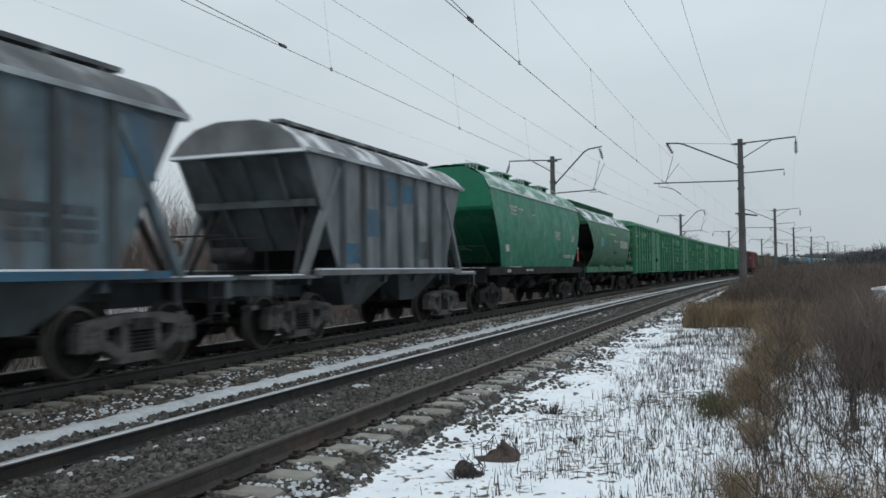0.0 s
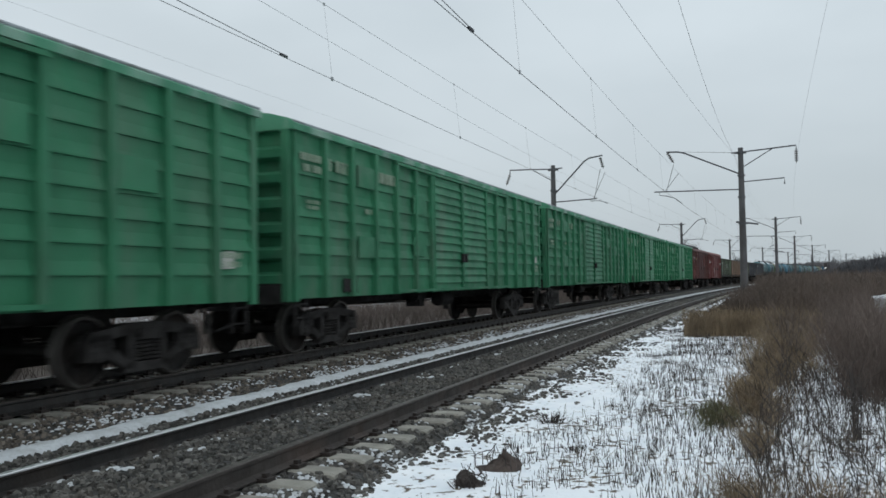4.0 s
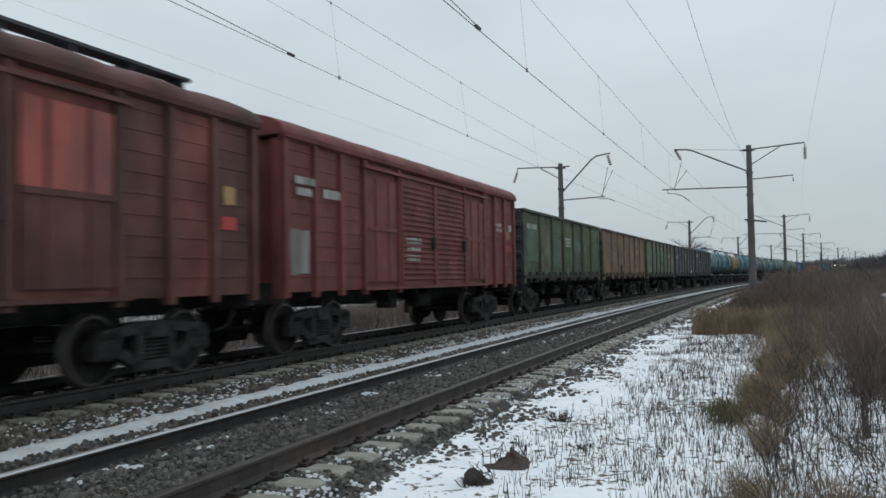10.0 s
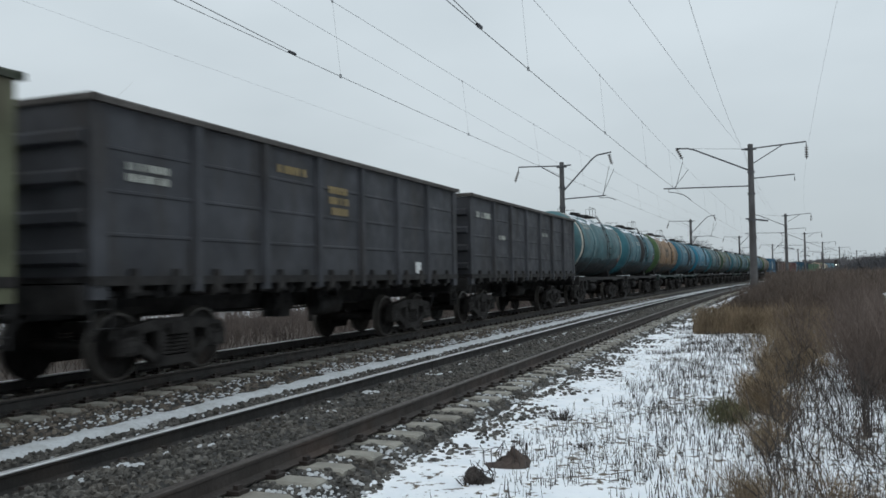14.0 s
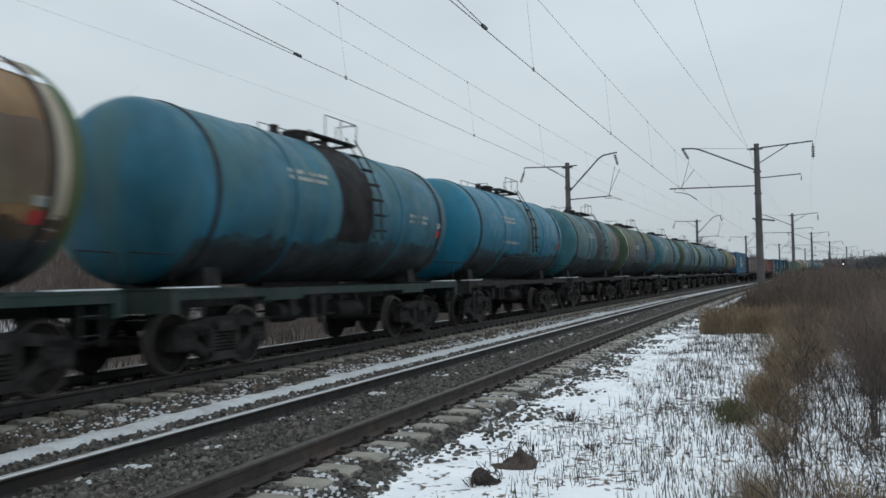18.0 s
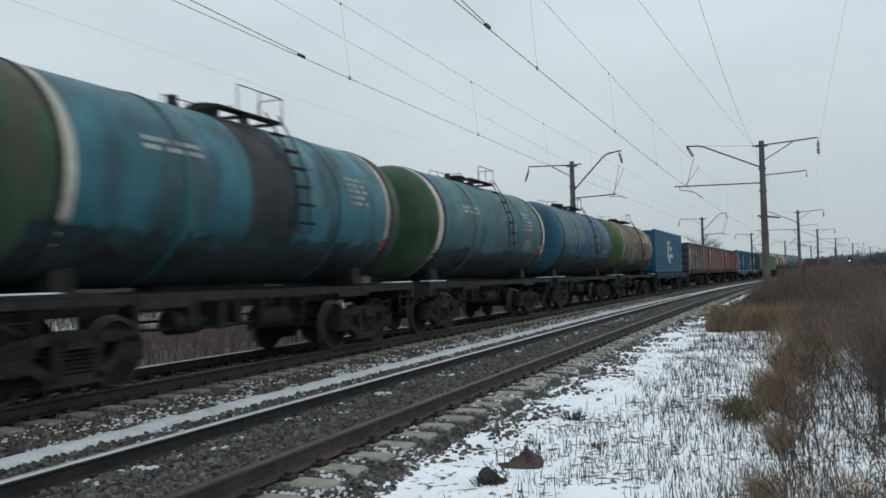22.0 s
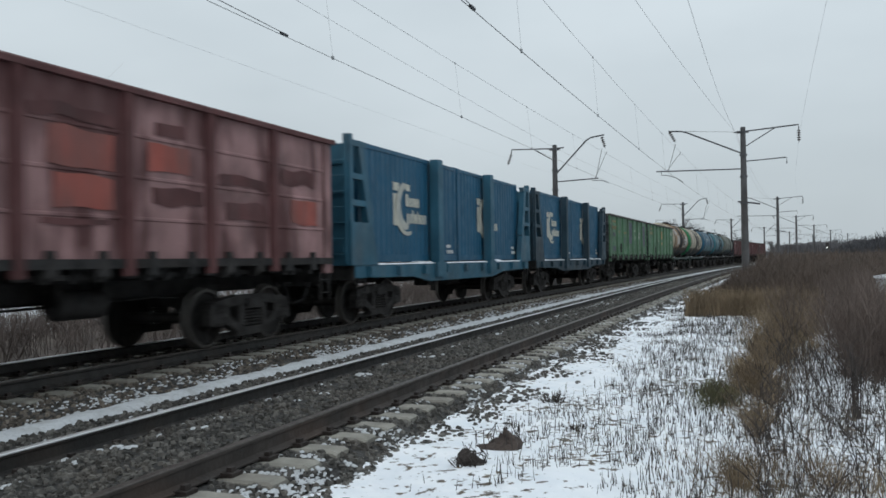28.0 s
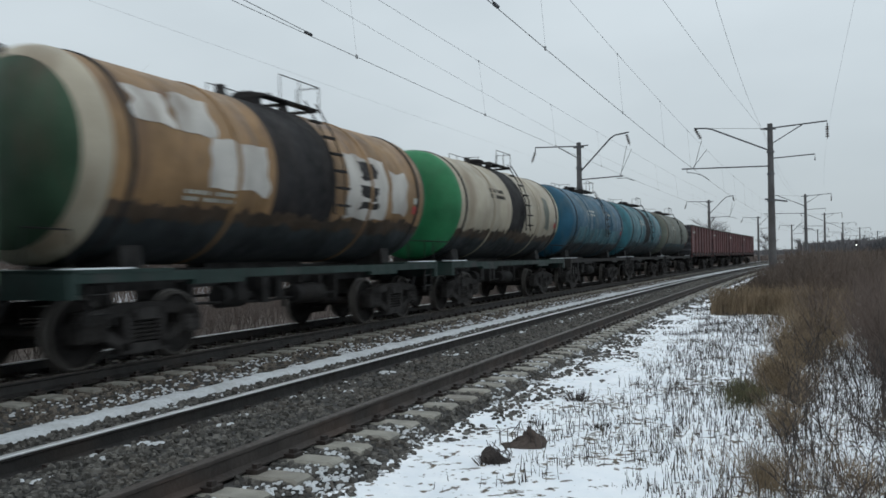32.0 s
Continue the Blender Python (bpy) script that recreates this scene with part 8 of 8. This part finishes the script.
train += [
    ("van", van(M_BROWN, "old brown covered wagon with patched wooden panels and snowy roof", M_BROWN2, False, True, [(-6.7, -6.0, 2.9, 3.1, 1, W), (-4.7, -4.0, 2.8, 3.05, 2, M_OCHP), (-6.7, -6.0, 2.5, 2.7, 1, M_REDP), (-5.7, -5.0, 2.1, 2.2, 1, M_REDP)],
                [(-5.75, -4.95, 2.85, 3.12, M_LETTER), (-6.75, -5.95, 1.05, 1.9, M_REDP), (-4.75, -3.95, 1.1, 2.6, M_BROWN2), (-5.75, -4.95, 1.2, 1.8, M_REDP), (6.1, 6.4, 2.35, 2.6, M_OCHP), (6.05, 6.45, 1.95, 2.15, M_RED)])),
    ("van", van(M_REDOX, "red oxide covered wagon with louvred doors", M_REDOX, True, False, [(4.9, 5.5, 2.5, 2.8, 2, W), (6.2, 6.6, 2.5, 2.8, 1, W), (6.2, 6.55, 1.9, 2.1, 1, M_REDP), (-1.8, -1.0, 1.5, 2.1, 3, W), (-6.6, -5.95, 2.6, 3.0, 2, W), (-5.6, -5.0, 2.6, 2.85, 1, W)], [(-6.7, -6.05, 1.25, 2.05, M_GREYL2), (6.1, 6.4, 2.35, 2.6, M_OCHP), (6.05, 6.45, 1.95, 2.15, M_RED)])),
    ("gondola", gondola(M_GONG, G_LAB + "weathered olive green", [(0, 0, 1, 1.7, 2.9, M_TEALP), (2, 0.1, 0.9, 1.5, 2.6, M_TEALP), (5, 0, 1, 1.35, 3.25, M_GONL), (6, 0, 1, 1.35, 3.25, M_GONL), (3, 0, 1, 1.6, 3.2, M_GONL), (4, 0.1, 0.9, 2.2, 2.6, M_TEALP), (1, 0.1, 0.9, 1.5, 2.9, M_GONM)], [NUM, (3, 0.2, 0.8, 2.3, 2.7, 3, W)], M_POSTG)),
    ("gondola", gondola(M_GONT, G_LAB + "dull tan brown", [(2, 0.4, 0.75, 1.3, 1.75, M_BLACK), (0, 0.2, 0.9, 2.85, 3.15, M_GONB)], [], None, [(5, 2.75, 0.42, M_YELL)])),
    ("gondola", gondola(M_GONM, G_LAB + "patched green and tan", [(0, 0.0, 1, 1.9, 2.95, M_TEALP), (1, 0, 1, 1.7, 2.9, M_TEALP), (2, 0, 1, 2.0, 2.95, M_TEALP), (3, 0, 1, 2.05, 2.85, M_GRNP), (4, 0, 1, 1.4, 3.1, M_GONW), (5, 0, 1, 1.6, 3.0, M_GONW)], [(3, 0.2, 0.6, 2.9, 3.0, 1, W), (5, 0.2, 0.8, 2.4, 2.6, 2, W)], M_POSTG)),
    ("gondola", gondola(M_GOND, G_LAB + "dark slate grey", [(5, 0.6, 0.8, 1.25, 1.5, M_PALE)], [(0, 0.15, 0.7, 2.4, 2.7, 2, W), (2, 0.2, 0.8, 2.9, 3.1, 1, Y), (3, 0.2, 0.7, 2.3, 2.9, 3, Y)])),
    ("gondola", gondola(M_GOND, G_LAB + "dark slate grey", [], [(0, 0.1, 0.9, 2.75, 3.0, 1, W), (1, 0.3, 0.7, 2.2, 2.4, 1, W), (4, 0.2, 0.7, 2.5, 2.7, 1, W)])),
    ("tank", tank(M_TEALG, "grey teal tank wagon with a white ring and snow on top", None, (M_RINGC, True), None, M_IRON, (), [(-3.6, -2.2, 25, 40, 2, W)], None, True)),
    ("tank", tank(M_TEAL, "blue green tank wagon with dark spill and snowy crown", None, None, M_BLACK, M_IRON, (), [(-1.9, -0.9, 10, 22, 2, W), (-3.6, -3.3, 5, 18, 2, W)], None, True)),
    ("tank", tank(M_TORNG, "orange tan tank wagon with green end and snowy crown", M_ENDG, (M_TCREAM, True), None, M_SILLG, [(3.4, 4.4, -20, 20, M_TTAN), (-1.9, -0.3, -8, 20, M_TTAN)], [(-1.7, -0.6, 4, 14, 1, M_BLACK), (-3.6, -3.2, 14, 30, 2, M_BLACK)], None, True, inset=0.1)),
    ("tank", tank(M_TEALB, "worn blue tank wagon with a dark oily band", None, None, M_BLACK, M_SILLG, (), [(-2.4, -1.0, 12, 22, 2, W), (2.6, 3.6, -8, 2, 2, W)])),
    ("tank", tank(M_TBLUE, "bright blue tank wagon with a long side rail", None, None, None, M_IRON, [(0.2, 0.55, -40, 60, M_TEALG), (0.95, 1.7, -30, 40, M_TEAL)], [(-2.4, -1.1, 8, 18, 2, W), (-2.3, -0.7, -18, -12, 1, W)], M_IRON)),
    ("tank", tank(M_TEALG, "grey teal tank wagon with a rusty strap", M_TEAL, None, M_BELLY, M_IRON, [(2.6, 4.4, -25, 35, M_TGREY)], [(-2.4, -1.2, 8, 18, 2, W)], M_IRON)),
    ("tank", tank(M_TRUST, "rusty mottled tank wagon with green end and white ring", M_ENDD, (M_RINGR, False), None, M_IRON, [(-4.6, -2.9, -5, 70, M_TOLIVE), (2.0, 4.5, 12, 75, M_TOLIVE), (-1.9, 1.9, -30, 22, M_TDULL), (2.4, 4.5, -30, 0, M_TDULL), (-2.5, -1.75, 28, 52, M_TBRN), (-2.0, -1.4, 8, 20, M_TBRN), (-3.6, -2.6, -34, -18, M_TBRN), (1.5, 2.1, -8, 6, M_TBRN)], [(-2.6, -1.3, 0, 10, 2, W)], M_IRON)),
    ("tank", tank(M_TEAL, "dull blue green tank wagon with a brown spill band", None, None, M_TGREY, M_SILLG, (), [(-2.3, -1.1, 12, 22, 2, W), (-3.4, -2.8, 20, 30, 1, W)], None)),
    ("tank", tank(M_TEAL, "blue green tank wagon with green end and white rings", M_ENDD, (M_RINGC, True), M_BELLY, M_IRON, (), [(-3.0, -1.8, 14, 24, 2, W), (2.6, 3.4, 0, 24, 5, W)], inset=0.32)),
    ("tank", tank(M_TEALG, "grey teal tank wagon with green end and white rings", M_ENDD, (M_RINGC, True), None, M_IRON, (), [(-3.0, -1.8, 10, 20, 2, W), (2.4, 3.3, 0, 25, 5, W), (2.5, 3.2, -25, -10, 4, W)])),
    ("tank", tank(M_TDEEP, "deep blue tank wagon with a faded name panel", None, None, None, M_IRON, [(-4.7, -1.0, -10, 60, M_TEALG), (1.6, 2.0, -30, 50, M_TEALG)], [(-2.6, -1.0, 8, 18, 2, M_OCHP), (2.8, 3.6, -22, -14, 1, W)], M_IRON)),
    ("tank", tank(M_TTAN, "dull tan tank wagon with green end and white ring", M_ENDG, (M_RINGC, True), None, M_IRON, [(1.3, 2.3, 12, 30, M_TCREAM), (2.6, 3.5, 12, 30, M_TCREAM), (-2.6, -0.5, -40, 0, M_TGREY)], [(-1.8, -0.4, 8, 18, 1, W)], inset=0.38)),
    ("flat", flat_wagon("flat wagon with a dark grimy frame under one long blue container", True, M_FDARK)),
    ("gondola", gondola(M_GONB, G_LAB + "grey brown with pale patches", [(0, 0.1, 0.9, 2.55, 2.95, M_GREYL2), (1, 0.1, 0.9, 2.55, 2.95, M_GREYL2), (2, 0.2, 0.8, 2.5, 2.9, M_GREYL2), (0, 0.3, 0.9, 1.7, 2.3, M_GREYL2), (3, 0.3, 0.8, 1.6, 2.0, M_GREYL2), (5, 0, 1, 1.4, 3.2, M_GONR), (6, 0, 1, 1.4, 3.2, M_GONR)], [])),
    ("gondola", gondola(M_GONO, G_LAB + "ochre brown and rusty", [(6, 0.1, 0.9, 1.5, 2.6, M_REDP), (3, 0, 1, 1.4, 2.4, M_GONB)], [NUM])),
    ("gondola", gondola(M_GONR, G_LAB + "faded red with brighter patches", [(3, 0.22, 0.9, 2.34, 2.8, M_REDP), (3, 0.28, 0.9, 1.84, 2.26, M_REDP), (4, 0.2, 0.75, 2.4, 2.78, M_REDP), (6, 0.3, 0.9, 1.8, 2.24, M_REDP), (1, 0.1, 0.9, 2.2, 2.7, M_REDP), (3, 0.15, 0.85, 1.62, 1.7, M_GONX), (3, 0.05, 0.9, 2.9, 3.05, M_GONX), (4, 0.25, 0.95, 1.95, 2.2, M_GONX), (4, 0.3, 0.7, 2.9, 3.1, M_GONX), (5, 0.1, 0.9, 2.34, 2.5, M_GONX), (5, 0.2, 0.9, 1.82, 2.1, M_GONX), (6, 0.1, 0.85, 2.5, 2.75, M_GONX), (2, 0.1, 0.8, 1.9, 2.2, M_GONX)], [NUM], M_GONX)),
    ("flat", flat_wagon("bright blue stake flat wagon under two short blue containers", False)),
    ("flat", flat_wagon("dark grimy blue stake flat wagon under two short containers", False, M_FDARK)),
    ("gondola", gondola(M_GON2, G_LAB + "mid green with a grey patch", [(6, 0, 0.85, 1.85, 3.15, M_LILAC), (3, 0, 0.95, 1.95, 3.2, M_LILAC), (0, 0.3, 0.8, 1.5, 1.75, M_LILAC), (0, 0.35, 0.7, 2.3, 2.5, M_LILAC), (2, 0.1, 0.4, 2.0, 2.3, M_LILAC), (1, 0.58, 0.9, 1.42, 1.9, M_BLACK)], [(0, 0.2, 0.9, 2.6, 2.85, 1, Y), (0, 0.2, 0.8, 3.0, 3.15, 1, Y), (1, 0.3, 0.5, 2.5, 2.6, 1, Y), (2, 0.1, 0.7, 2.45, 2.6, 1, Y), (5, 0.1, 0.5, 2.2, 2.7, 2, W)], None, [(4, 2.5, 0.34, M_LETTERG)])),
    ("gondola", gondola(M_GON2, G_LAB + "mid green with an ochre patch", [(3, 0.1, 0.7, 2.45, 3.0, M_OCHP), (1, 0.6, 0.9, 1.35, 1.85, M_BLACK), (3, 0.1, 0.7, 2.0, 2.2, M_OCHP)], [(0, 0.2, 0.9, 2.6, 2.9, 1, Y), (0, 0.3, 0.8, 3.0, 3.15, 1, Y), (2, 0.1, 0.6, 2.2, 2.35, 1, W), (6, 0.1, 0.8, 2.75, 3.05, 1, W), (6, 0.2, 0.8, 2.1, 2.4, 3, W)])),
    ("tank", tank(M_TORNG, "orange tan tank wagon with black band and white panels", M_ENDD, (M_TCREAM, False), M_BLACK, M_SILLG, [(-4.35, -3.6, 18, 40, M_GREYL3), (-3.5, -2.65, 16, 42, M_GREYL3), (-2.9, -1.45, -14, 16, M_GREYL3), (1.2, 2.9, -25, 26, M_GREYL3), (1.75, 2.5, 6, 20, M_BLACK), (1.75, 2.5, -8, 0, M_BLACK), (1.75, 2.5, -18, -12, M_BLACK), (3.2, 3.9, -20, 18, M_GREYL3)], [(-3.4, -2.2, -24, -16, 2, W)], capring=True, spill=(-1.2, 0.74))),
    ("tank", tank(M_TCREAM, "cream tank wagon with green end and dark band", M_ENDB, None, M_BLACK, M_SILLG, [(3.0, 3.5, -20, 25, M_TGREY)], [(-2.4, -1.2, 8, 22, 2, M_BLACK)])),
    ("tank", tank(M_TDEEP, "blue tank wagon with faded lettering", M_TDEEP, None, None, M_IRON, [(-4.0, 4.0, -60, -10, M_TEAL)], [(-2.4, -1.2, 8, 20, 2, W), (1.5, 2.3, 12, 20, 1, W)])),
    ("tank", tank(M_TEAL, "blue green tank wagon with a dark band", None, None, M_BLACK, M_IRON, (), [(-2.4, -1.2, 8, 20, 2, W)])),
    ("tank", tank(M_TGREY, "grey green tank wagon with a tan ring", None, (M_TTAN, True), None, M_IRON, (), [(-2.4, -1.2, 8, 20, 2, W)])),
]
for k in range(4):
    train.append(("gondola", gondola(M_GONX, G_LAB + "dark red brown", [(k, 0.0, 0.25, 1.3, 3.1, M_GONR)] if k < 3 else [], [NUM])))

WAGONS = []
front = 10.26 + 1.47 - COUPLED["hopper"]
for kind, ob in train:
    mid = front + COUPLED[kind] / 2
    front += COUPLED[kind]
    ob.matrix_basis = on_bend(FAR_AXIS, mid, FAR_UP)
    for piece in ob.children:
        if not piece.name.startswith(("bogie", "coupler", "brake_hose")):
            piece.matrix_basis = pose(0, 0, LIFT) @ piece.matrix_basis
    WAGONS.append((ob, mid, FAR_UP))
    for wagon, load in LOADS:
        if wagon == ob:
            load.matrix_basis = on_bend(FAR_AXIS, mid, FAR_UP + LIFT)
            WAGONS.append((load, mid, FAR_UP + LIFT))


def travelled(t):
    """Metres run by the train after t seconds."""
    k = min(int(t), len(TRAVEL) - 2)
    return TRAVEL[k] + (TRAVEL[k + 1] - TRAVEL[k]) * (t - k)


def motions():
    for ob, mid, up in WAGONS:
        walk(ob, [(t, on_bend(FAR_AXIS, mid - d, up)) for t, d in enumerate(TRAVEL)])
        # the wheels roll while the wagon is within sight nearby
        t_in = t_out = None
        for k in range(32 * 15 + 1):
            y = mid - travelled(k / 15)
            if y < 30 and t_in is None:
                t_in = k / 15
            if y > -4:
                t_out = k / 15
        if t_in is None or t_out is None or t_out <= t_in:
            continue
        times = [t_in + k / FPS for k in range(int((t_out - t_in) * FPS) + 1)]
        times = sorted({0.0, *times, 32.0})
        for bogie in ob.children:
            for wheel in bogie.children:
                if wheel.name.startswith("wheelset"):
                    at = wheel.matrix_basis.translation.copy()
                    run = [min(max(t, t_in), times[-2] if len(times) > 2 else t) for t in times]
                    walk(wheel, [(t, pose(at.x, at.y, at.z, math.degrees(travelled(r) / 0.475) % 360)) for t, r in zip(times, run)])


motions()
